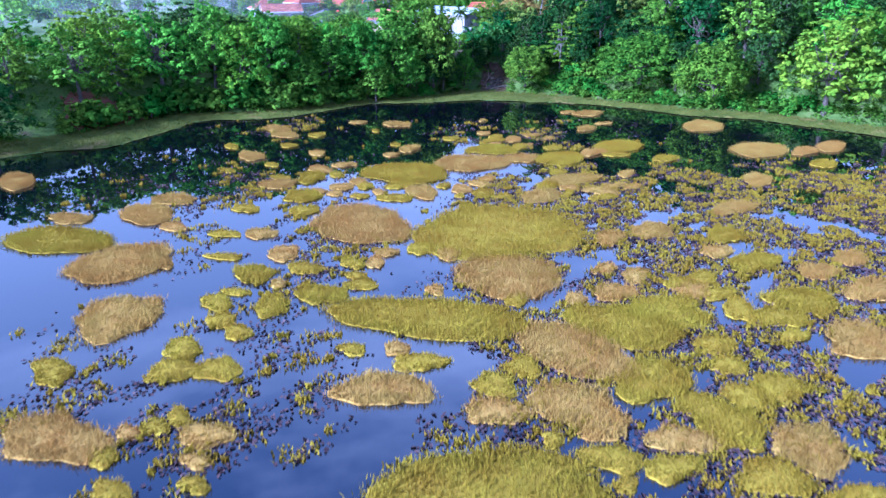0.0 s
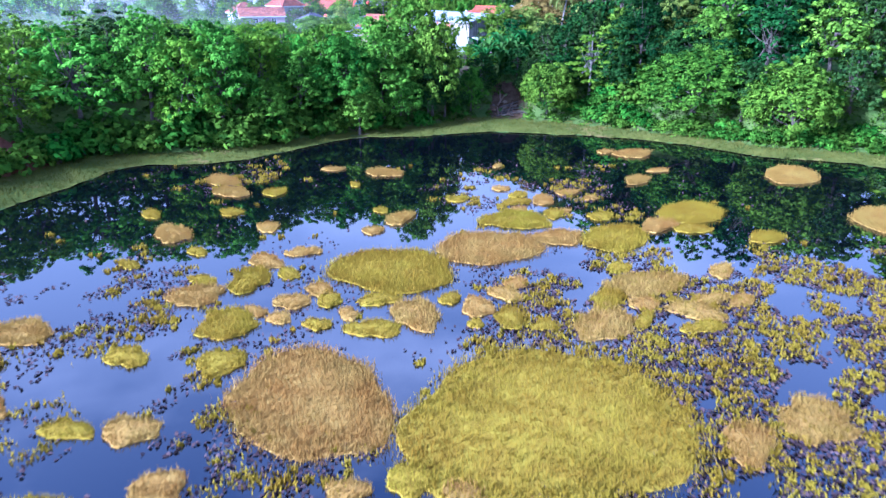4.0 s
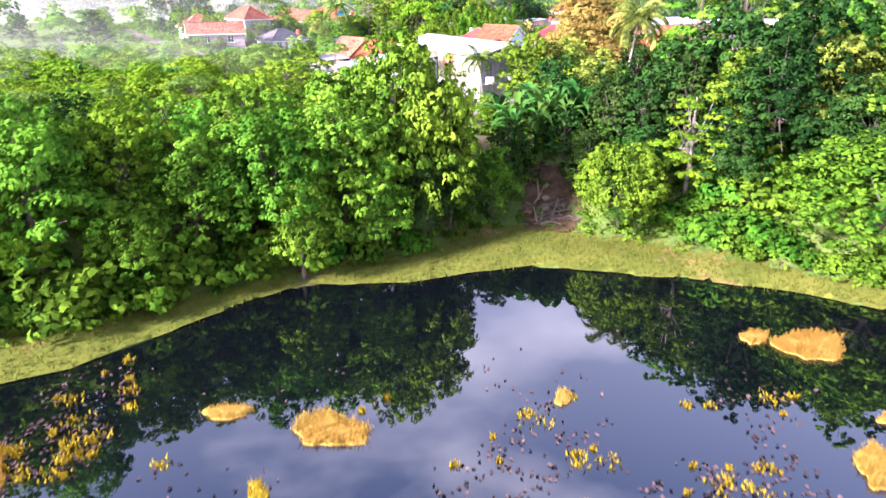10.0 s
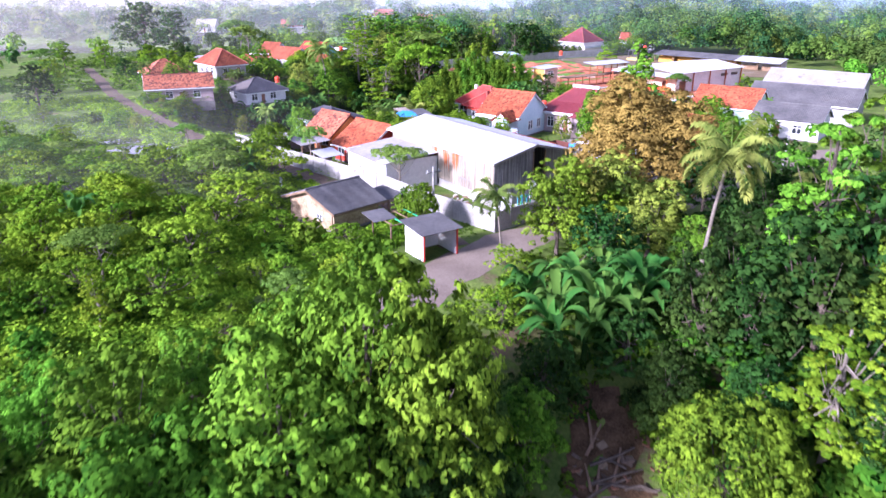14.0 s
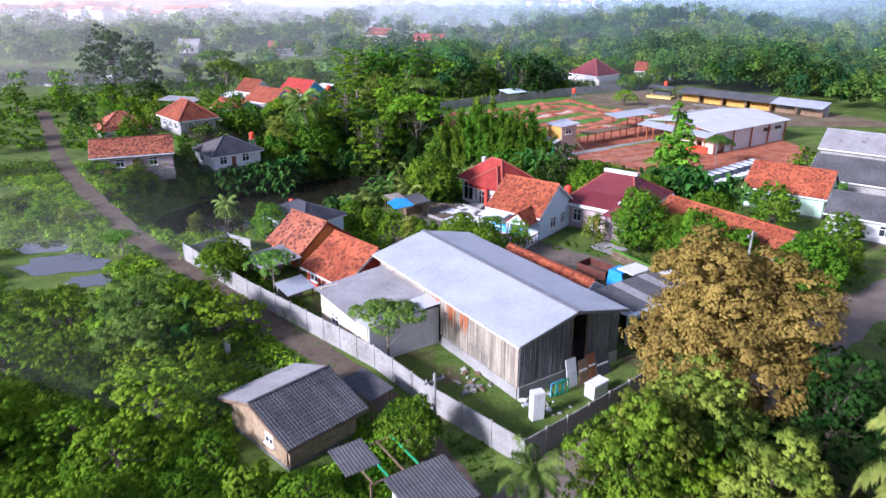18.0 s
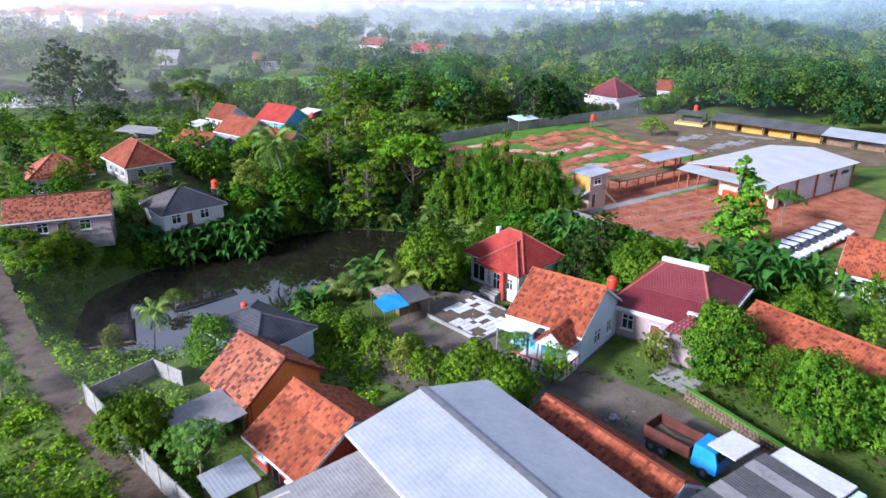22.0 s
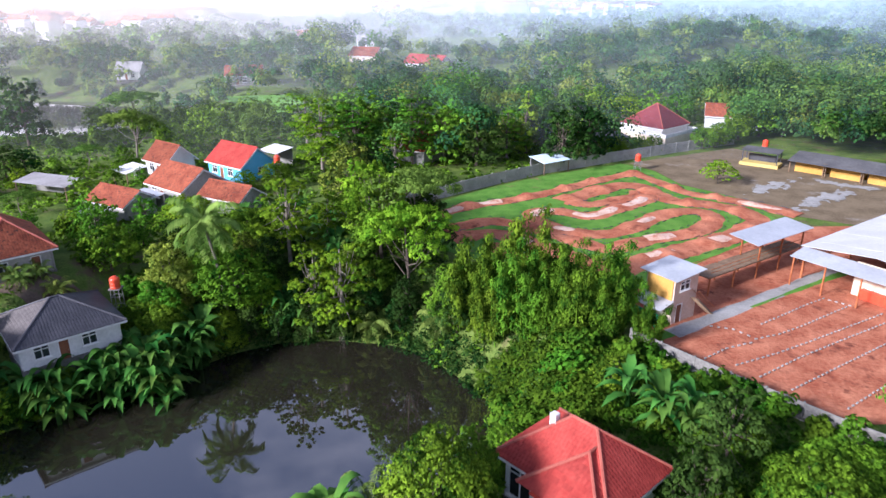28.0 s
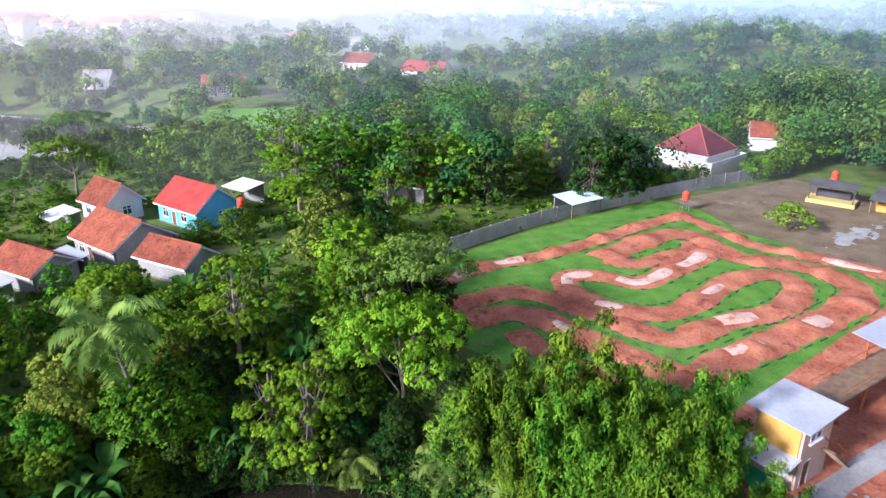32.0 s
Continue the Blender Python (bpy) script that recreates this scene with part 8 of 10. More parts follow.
# tipper truck with a blue cab
tk = thing("truck", "parked tipper truck with a rust-red bed and blue cab", "truck", 15.4, 176.9, GROUND + 0.06, -50)
part("chassis", Geo().box((0, 0, 0.75), (5.6, 0.8, 0.25)), M_STEEL, tk)
bed = part("bed", Geo().box((-0.9, 0, 1.05), (3.4, 2.0, 0.12)), M_BED, tk)
for cx, cy, sx, sy in ((-0.9, -1.0, 3.4, 0.07), (-0.9, 1.0, 3.4, 0.07), (-2.6, 0, 0.07, 2.0), (0.8, 0, 0.07, 2.0)):
    part("bed_side", Geo().box((cx, cy, 1.5), (sx, sy, 0.85)), M_BED, bed)
part("sand_load", Geo().add([(-2.5, -0.9, 1.2), (0.7, -0.9, 1.2), (0.7, 0.9, 1.2), (-2.5, 0.9, 1.2), (-0.9, 0, 1.5)], [(0, 1, 4), (1, 2, 4), (2, 3, 4), (3, 0, 4)]), M_DIRT, bed)
cab = part("cab", Geo().add([(x, s * y, z) for s in (-1, 1) for x, y, z in ((0.95, 0.95, 0.7), (2.75, 0.95, 0.7), (2.75, 0.95, 1.5), (2.45, 0.85, 2.25), (1.05, 0.85, 2.3))], [(0, 1, 2, 3, 4), (9, 8, 7, 6, 5), (0, 5, 6, 1), (1, 6, 7, 2), (2, 7, 8, 3), (3, 8, 9, 4), (4, 9, 5, 0)]), M_TARP, tk, "bright blue cab")
part("windscreen", Geo().add([(2.74, -0.8, 1.55), (2.74, 0.8, 1.55), (2.49, 0.72, 2.18), (2.49, -0.72, 2.18)], [(0, 1, 2, 3)]), M_GLASS, cab)
for wx in (-2.0, -1.2, 1.9):
    for wy in (-0.85, 0.85):
        wheel = part("wheel", Geo().tube([(wx, wy - 0.12, 0.45), (wx, wy + 0.12, 0.45)], [0.45, 0.45], 14), M_TILE_DARK, tk)
        part("rim", Geo().tube([(wx, wy - 0.13, 0.45), (wx, wy + 0.13, 0.45)], [0.2, 0.2], 10), M_STEEL, wheel)


def car(label, x, y, rot, paint, z=GROUND + 0.05):
    """A parked car: shaped body, glazed cabin, four wheels."""
    c = thing("car", label, "car", x, y, z, rot, group="parked cars")
    prof = [(-2.0, 0.35), (2.0, 0.35), (2.05, 0.75), (1.15, 0.92), (-1.7, 0.95), (-2.05, 0.8)]
    n = len(prof)
    body = part("body", Geo().add([(px, s * 0.82, pz) for s in (-1, 1) for px, pz in prof], [tuple(range(n)), tuple(reversed(range(n, 2 * n)))] + [(k, n + k, n + (k + 1) % n, (k + 1) % n) for k in range(n)]), paint, c)
    roof = [(-1.75, 0.95), (1.1, 0.92), (0.5, 1.45), (-1.4, 1.48)]
    part("cabin", Geo().add([(px, s * (0.76 if pz < 1.2 else 0.64), pz) for s in (-1, 1) for px, pz in roof], [(0, 1, 2, 3), (7, 6, 5, 4), (0, 4, 5, 1), (1, 5, 6, 2), (3, 7, 4, 0)]), M_GLASS, c)
    part("roof", Geo().box((-0.45, 0, 1.485), (1.95, 1.3, 0.05), bevel=0.02), paint, c)
    for s in (-0.55, 0.55):
        part("headlight", Geo().box((2.03, s, 0.68), (0.06, 0.35, 0.14)), M_GLASS, c)
    for wx in (-1.25, 1.3):
        for wy in (-0.75, 0.75):
            w = part("wheel", Geo().tube([(wx, wy - 0.1, 0.31), (wx, wy + 0.1, 0.31)], [0.31, 0.31], 12), M_TILE_DARK, c)
            part("rim", Geo().tube([(wx, wy - 0.11, 0.31), (wx, wy + 0.11, 0.31)], [0.17, 0.17], 8), M_STEEL, w)
    return c


M_CARWHITE = surface("white_car_paint", (0.72, 0.72, 0.72), (0.8, 0.8, 0.8), 1.0, 0.25, 0.0, 4, 0.5)
M_CARGREY = surface("grey_car_paint", (0.16, 0.17, 0.18), (0.22, 0.23, 0.24), 1.0, 0.3, 0.0, 4, 0.5)
car("dark grey car parked beside the red-roofed house", 2.0, 205.4, 60, M_CARGREY, height(2.0, 205.4) + 0.05)
car("black car parked at the end of the row by the sheds", 36.3, 210.8, -46, M_CARGREY)
white_car = car("white car parked in a row by the sheds", 38.0, 212.3, -48, M_CARWHITE)
for k in range(1, 9):
    o = copy_thing(white_car, pose(38.0 + 1.55 * k, 212.3 + 1.2 * k, GROUND + 0.05, 0, 0, -48 + 3 * math.sin(k * 2.0)))

# stone retaining wall above the lane
rs = np.random.default_rng(88)
stone_meshes = []
for k in range(4):
    g = Geo()
    g.tube([(0, -0.16, 0), (0, -0.1, 0), (0, 0.1, 0), (0, 0.16, 0)], [0.09, 0.17, 0.17, 0.09], 7)
    g.v = [(x * rs.uniform(0.85, 1.2), y, z * rs.uniform(0.7, 1.0)) for x, y, z in g.v]
    me = g.mesh("stone")
    me.materials.append(M_STONE)
    stone_meshes.append(me)
SW = [(18.0, 184.2), (21.6, 177.6), (23.8, 173.2), (25.6, 170.0), (27.4, 170.4)]
for (x0, y0), (x1, y1) in zip(SW, SW[1:]):
    L = math.hypot(x1 - x0, y1 - y0)
    rz = math.degrees(math.atan2(y1 - y0, x1 - x0))
    w = thing("retaining_wall", "rubble stone retaining wall with a mossy green coping", "wall", x0, y0, GROUND, rz)
    part("core", Geo().box((L / 2, 0.1, 0.5), (L, 0.3, 1.05)), M_STONE, w)
    part("coping", Geo().box((L / 2, 0.08, 1.07), (L + 0.1, 0.42, 0.1), bevel=0.03), M_LAWN, w, "mossy green coping")
    for i in range(int(L / 0.34)):
        for j in range(3):
            o = new("stone", stone_meshes[(i * 3 + j) % 4])
            o.parent = w
            o.location, o.rotation_euler = (0.17 + 0.34 * i + 0.1 * (j % 2), -0.07, 0.18 + 0.33 * j), (0, rs.uniform(0, 6.28), 0)


def utility_pole(x, y, tall, label="grey concrete utility pole with a crossarm", arm=True):
    p = thing("utility_pole", label, "pole", x, y, height(x, y), 33)
    part("pole", Geo().tube([(0, 0, -0.3), (0, 0, tall)], [0.14, 0.09], 8), M_CONCRETE, p)
    if arm:
        part("crossarm", Geo().box((0, 0, tall - 0.5), (1.5, 0.1, 0.1)), M_STEEL, p)
        for k in (-0.6, 0.0, 0.6):
            part("insulator", Geo().tube([(k, 0, tall - 0.45), (k, 0, tall - 0.25)], [0.05, 0.03], 6), M_WHITE, p)


utility_pole(27.9, 173.9, 6.8)
utility_pole(-1.4, 151.1, 5.7)
utility_pole(38.0, 166.5, 5.2, "slim white lamp pole beside the road", False)

# things standing in the warehouse yard
wc = thing("wardrobe", "discarded tall white cabinet standing in the yard", "cabinet", 5.6, 154.6, GROUND, 20)
part("body", Geo().box((0, 0, 1.1), (0.9, 0.6, 2.2), bevel=0.03), M_WHITE, wc)
part("door", Geo().box((-0.23, -0.32, 1.1), (0.42, 0.03, 2.05)), M_FRAME, wc)
part("door", Geo().box((0.23, -0.32, 1.1), (0.42, 0.03, 2.05)), M_FRAME, wc)
for k, (bx, by, sx, sz, m, lean, lab) in enumerate(((8.9, 158.6, 1.0, 2.2, M_WHITE, 12, "white door leaf leaning on the warehouse wall"), (9.9, 159.2, 0.9, 1.8, M_WOOD, 14, "brown door leaf leaning on the wall"),
                                                    (10.7, 159.7, 0.9, 2.0, M_DOOR, 15, "dark brown door leaf leaning on the wall"), (11.6, 160.2, 1.4, 1.7, M_TILE_DARK, 16, "dark panel leaning on the wall"))):
    dl = thing("door_leaf", lab, "door", bx, by, GROUND, 33, group="door leaves in the yard")
    o = part("panel", Geo().box((0, 0, sz / 2), (sx, 0.05, sz)), m, dl)
    o.rotation_euler = (radians(-lean), 0, 0)
    o = part("rail", Geo().box((0, -0.035, sz * 0.55), (sx * 0.8, 0.03, 0.12)), M_FRAME, dl)
    o.rotation_euler = (radians(-lean), 0, 0)
bx_ = thing("freezer", "white chest freezer lying among scrap", "freezer", 10.4, 157.6, GROUND, 40)
part("body", Geo().box((0, 0, 0.5), (1.7, 0.9, 1.0), bevel=0.06), M_WHITE, bx_)
part("lid", Geo().box((0, 0, 1.04), (1.74, 0.94, 0.08), bevel=0.03), M_FRAME, bx_)
fr = thing("window_frame", "turquoise window frames leaning in the yard", "window frame", 7.6, 157.6, GROUND, 33)
for k in range(2):
    g = Geo()
    wall_run(g, -0.7 + 0.3 * k, -0.15 * k, 0.6 + 0.3 * k, -0.15 * k, 1.1, 0.06, [(0.08, 0.52, 0.1, 0.9), (0.7, 0.52, 0.1, 0.9)])
    part("frame", g, M_GREENPAINT if k else M_SKYBLUE, fr)
gt = thing("metal_gate", "old rusty gate frame leaning on the warehouse's long wall", "gate", 2.0, 160.9, GROUND, 123)
g = Geo()
wall_run(g, -1.2, 0, 1.2, 0, 1.9, 0.06, [(0.08 + 0.39 * k, 0.32, 0.1, 1.7) for k in range(6)])
part("frame", g, M_STEEL, gt)

# shed: low second roof, lean-to and pergola bars by the hut
skl = thing("lean_to", "low grey fibre roof beside the old shed", "shed", -6.3, 156.0, GROUND, 46)
part("roof", Geo().slab([(-0.9, -1.7, 1.7), (1.3, -1.7, 1.8), (1.3, 1.5, 2.1), (-0.9, 1.5, 2.0)], 0.05), M_FIBRE, skl)
for px, py in ((-0.7, -1.5), (-0.7, 1.3), (1.1, -1.5), (1.1, 1.3)):
    part("post", Geo().box((px, py, 0.83), (0.12, 0.12, 1.66)), M_WOOD, skl)
pg = thing("pergola", "green-painted bars over a small patch beside the shed", "pergola", -4.4, 147.6, GROUND, 33)
for k in range(4):
    part("bar", Geo().bar((-1.6 + 1.0 * k, -1.6, 2.2), (-1.6 + 1.0 * k, 1.6, 2.2), 0.08), M_GREENPAINT if k % 2 else M_WOOD, pg)
part("beam", Geo().bar((-1.8, -1.6, 2.1), (1.8, -1.6, 2.1), 0.1), M_WOOD, pg)
part("beam", Geo().bar((-1.8, 1.6, 2.1), (1.8, 1.6, 2.1), 0.1), M_WOOD, pg)
for px, py in ((-1.7, -1.6), (1.7, -1.6), (-1.7, 1.6), (1.7, 1.6)):
    part("post", Geo().box((px, py, 1.05), (0.1, 0.1, 2.1)), M_WOOD, pg)
part("sheet", Geo().slab([(-2.6, -0.4, 2.25), (-0.4, -0.4, 2.25), (-0.4, 2.0, 2.5), (-2.6, 2.0, 2.5)], 0.04), M_FIBRE, pg)
for gx, gy in ((-4.4, 141.6), (-19.7, 167.0), (-18.1, 164.0)):
    gp = thing("gate_post", "short white concrete post in the grass", "post", gx, gy, GROUND, 33)
    part("shaft", Geo().box((0, 0, 0.55), (0.42, 0.42, 1.1), bevel=0.03), M_WHITE, gp)
    part("cap", Geo().box((0, 0, 1.14), (0.52, 0.52, 0.1), bevel=0.03), M_CONCRETE, gp)

# yard walls and sheet roofs by the pond houses
panel_wall([(-28, 184), (-24.5, 188.5), (-21.5, 186.5)], 1.5, "stained grey concrete yard wall")
for lx, ly, lrot, sx, sy, z0, m, lab in ((-17.6, 179.6, 46, 4.6, 3.6, 2.2, M_FIBRE_PALE, "grey sheet roof beside the orange house"), (-14.2, 173.2, 43, 3.0, 2.4, 1.9, M_ZINC, "pale zinc lean-to roof below the orange roof"),
                                         (-42.0, 268.6, -38, 5.0, 4.0, 2.6, M_ZINC, "zinc lean-to roof by the old house"), (-50.0, 284.5, -38, 4.6, 4.0, 2.5, M_WHITE, "white awning roof beside the white house"),
                                         (-29.0, 296.0, -38, 5.0, 4.0, 3.0, M_WHITE, "white sheet roof behind the blue house"), (-46.0, 262.0, -30, 4.0, 3.0, 2.3, M_ZINC, "crumpled zinc roof among the trees"),
                                         (-59.0, 277.0, -20, 10.0, 4.0, 2.6, M_FIBRE_PALE, "long grey sheet roof by the lane"), (18.8, 291.4, 33, 6.0, 4.0, 2.4, M_BLUEWHITE, "white gabled roof behind the track wall"),
                                         (33.0, 309.0, 20, 8.0, 5.0, 2.6, M_FIBRE, "grey sheet roof beside the villa"), (57.5, 213.0, -38, 6.0, 5.0, 2.4, M_FIBRE, "dark shed roof by the parked cars")):
    ln = thing("lean_to", lab, "shed", lx, ly, GROUND, lrot)
    part("roof", Geo().slab([(-sx / 2, -sy / 2, z0 - 0.3), (sx / 2, -sy / 2, z0 - 0.3), (sx / 2, sy / 2, z0 + 0.2), (-sx / 2, sy / 2, z0 + 0.2)], 0.06), m, ln)
    part("wall", Geo().box((0, sy / 2 - 0.2, (z0 - 0.1) / 2), (sx - 0.4, 0.12, z0 - 0.1)), M_CONCRETE, ln)
    for s in (-1, 1):
        part("post", Geo().box((s * (sx / 2 - 0.25), -sy / 2 + 0.25, (z0 - 0.35) / 2), (0.12, 0.12, z0 - 0.35)), M_WOOD, ln)

# dirt track furniture
def edge_blocks(name, lines, label):
    """Rows of small white blocks along the lanes, too many to count."""
    g = Geo()
    for pts in lines:
        P = [Vector((x, y)) for x, y in pts]
        for p, q in zip(P, P[1:]):
            n = max(1, int((q - p).length / 0.6))
            for k in range(n):
                c = p.lerp(q, k / n)
                g.box((c.x, c.y, GROUND + 0.13), (0.27, 0.12, 0.10), math.degrees(math.atan2(q.y - p.y, q.x - p.x)))
    tagged(put(name, g, M_CONCRETE), label, "track edging", kind="stuff")


edge_blocks("track_edging", [[(24.0, 233.0), (26.5, 232.1), (27.8, 230.2), (30.4, 231.1), (33.3, 232.7), (36.5, 234.7), (40.4, 237.1), (38.6, 238.8), (35.7, 237.1), (32.5, 235.0), (29.1, 232.8)], [(21.3, 226.4), (24.4, 228.5), (27.6, 229.7)], [(21.5, 225.6), (23.4, 222.3), (26.6, 220.6)],
                             [(24.1, 225.6), (28.6, 227.6), (32.6, 229.7), (37.5, 232.4), (43.0, 235.4)], [(25.3, 223.7), (30.0, 226.7), (36.0, 230.1), (42.0, 233.4)], [(27.0, 221.7), (33.2, 225.5), (40.0, 229.6), (46.0, 233.0)], [(30.0, 219.0), (37.0, 223.6), (44.0, 228.0)]], "white and dark edge blocks marking the clay lanes")
lane_pale = [([(30.8, 275.2), (28.6, 272.6), (25.5, 270.2), (20.7, 266.4), (18.4, 267.4)], 2.0), ([(16.4, 268.4), (13.2, 268.2), (12.6, 265.8)], 1.8), ([(25.4, 257.0), (29.4, 258.2)], 2.2), ([(0.4, 268.2), (4.6, 271.5), (8.6, 273.2)], 1.6), ([(32.7, 255.4), (36.0, 257.4)], 2.4),
             ([(14.6, 261.4), (17.4, 259.6)], 1.4), ([(26.0, 262.8), (29.0, 265.4)], 1.3), ([(23.8, 251.0), (27.6, 252.4)], 1.6), ([(44.0, 272.8), (48.6, 268.4)], 1.7), ([(9.0, 257.6), (10.8, 255.4)], 1.4)]
for pts, w in lane_pale:
    ribbon("worn_patch", pts, w, M_CLAY_PALE, "pale dried clay worn smooth on the track", "dirt track", T_Z + 0.22, step=0.6, waves=0.2)
for k, (cx, cy, ra, rb_, rot) in enumerate(((52.6, 281.0, 6.2, 1.7, 36), (57.0, 274.0, 8.4, 1.5, 38), (66.0, 281.6, 6.6, 1.4, -40), (61.5, 276.0, 4.2, 1.2, 38))):
    c_, s_ = math.cos(radians(rot)), math.sin(radians(rot))
    masked_sheet("worn_concrete", cx - ra, cx + ra, cy - ra, cy + ra, 0.35, lambda x, y, cx=cx, cy=cy, ra=ra, rb_=rb_, c_=c_, s_=s_: np.hypot((c_ * (x - cx) + s_ * (y - cy)) / ra, (c_ * (y - cy) - s_ * (x - cx)) / rb_) + 0.55 * wobble(x, y, 1.3) + 0.3 * wobble(x, y, 0.5, 2.0) < 0.8,
                 lambda X, Y, k=k: np.full(X.shape, GROUND + T_Z + 0.03 + 0.012 * k), M_CONCRETE, "broken patches of worn pale concrete in the trodden earth", "paving")
sg = thing("stage", "small yellow and black stage under a flat roof", "stage", 57.5, 295.5, GROUND, -38)
part("platform", Geo().box((0, 0, 0.3), (6.5, 3.6, 0.6), bevel=0.04), M_YELLOW, sg)
part("roof", Geo().slab([(-3.2, -1.8, 2.7), (3.2, -1.8, 2.7), (3.2, 1.8, 2.9), (-3.2, 1.8, 2.9)], 0.06), M_FIBRE, sg)
for px in (-2.9, 2.9):
    for py in (-1.5, 1.5):
        part("post", Geo().box((px, py, 1.6), (0.14, 0.14, 2.1)), M_TILE_DARK, sg)
part("counter", Geo().box((0, 0.9, 1.15), (4.6, 0.7, 1.1), bevel=0.03), M_TILE_DARK, sg)

# puddles on the open land
for cx, cy, ra, rb_ in ((-40.5, 183.0, 4.4, 3.0), (-35.5, 178.5, 2.6, 1.6), (-45.0, 188.0, 3.0, 2.0)):
    poly_sheet("puddle", [(cx + ra * math.cos(k * 0.3927) * (1 + 0.2 * math.sin(k * 2.2)), cy + rb_ * math.sin(k * 0.3927) * (1 + 0.2 * math.cos(k * 1.7))) for k in range(16)], GROUND + 0.05, M_WATER2, "shallow flooded patch in the grass", "water")

# ---- far houses and town ----
for fx, fy, rot, L, W, wm, rm, lab in ((-2.0, 428, -30, 14, 9, M_WHITE, M_TILE_RED, "far house with a red roof among woods"), (-60, 402, 10, 11, 8, M_CONCRETE, M_TILE_BROWN, "far house with an orange roof among woods"), (-70, 560, 20, 14, 9, M_WHITE, M_TILE_PALE, "far pale house across the valley"),
                                       (-33, 545, 0, 9, 7, M_WHITE, M_FIBRE_PALE, "far white house at the field's edge"), (-24, 436, -20, 10, 8, M_CREAM, M_TILE_BROWN, "far house with a brown roof"), (88, 372, -20, 11, 8, M_WHITE, M_TILE_ORANGE, "house with an orange roof in the far woods"),
                                       (-102, 418, 0, 8, 6, M_WHITE, M_FIBRE_PALE, "small white house across the river")):
    house(lab, fx, fy, rot, L, W, 3.2, 2.4, "gable", wm, rm, {"f": [win(1), door(3), win(5)]}, z=height(fx, fy) + 0.0, tile=(0.8, 0.8))
rf = np.random.default_rng(123)
gw, gr = Geo(), Geo()
for k in range(260):
    fx, fy = (rf.uniform(-270, -150), rf.uniform(560, 700)) if k < 110 else (rf.uniform(-90, 190), rf.uniform(740, 960))
    z0 = height(fx, fy) + 3.0
    s, t = rf.uniform(6, 14), rf.uniform(6, 10)
    rz = rf.uniform(-40, 40)
    hh = rf.uniform(7, 12)
    gw.box((fx, fy, z0 + hh / 2 - 3), (s, t, hh), rz)
    ca, sa = math.cos(radians(rz)), math.sin(radians(rz))
    q = [(-s * 0.55, -t * 0.55, hh - 3), (s * 0.55, -t * 0.55, hh - 3), (s * 0.55, t * 0.55, hh - 3), (-s * 0.55, t * 0.55, hh - 3), (-s * 0.55, 0, hh - 0.8), (s * 0.55, 0, hh - 0.8)]
    gr.add([(fx + x * ca - y * sa, fy + x * sa + y * ca, z0 + z) for x, y, z in q], [(0, 1, 5, 4), (2, 3, 4, 5), (1, 2, 5), (3, 0, 4)])
tagged(put("far_town_walls", gw, M_WHITE), "white walls of a far town in the haze", "far town", kind="stuff")
tagged(put("far_town_roofs", gr, M_TILE_PALE), "pale red roofs of a far town in the haze", "far town", kind="stuff")
mast = thing("radio_mast", "slim lattice radio mast far across the valley", "mast", -82, 700, height(-82, 700), 0)
for sx in (-1, 1):
    for sy in (-1, 1):
        part("leg", Geo().bar((sx * 1.6, sy * 1.6, 0), (sx * 0.4, sy * 0.4, 46), 0.3), M_STEEL, mast)
for k in range(9):
    w = 1.6 - 1.2 * k / 9
    for p, r in (((-1, -1), (1, -1)), ((1, -1), (1, 1)), ((1, 1), (-1, 1)), ((-1, 1), (-1, -1))):
        part("brace", Geo().bar((p[0] * w, p[1] * w, 5 * k + 1), (r[0] * w, r[1] * w, 5 * k + 5), 0.18), M_STEEL, mast)


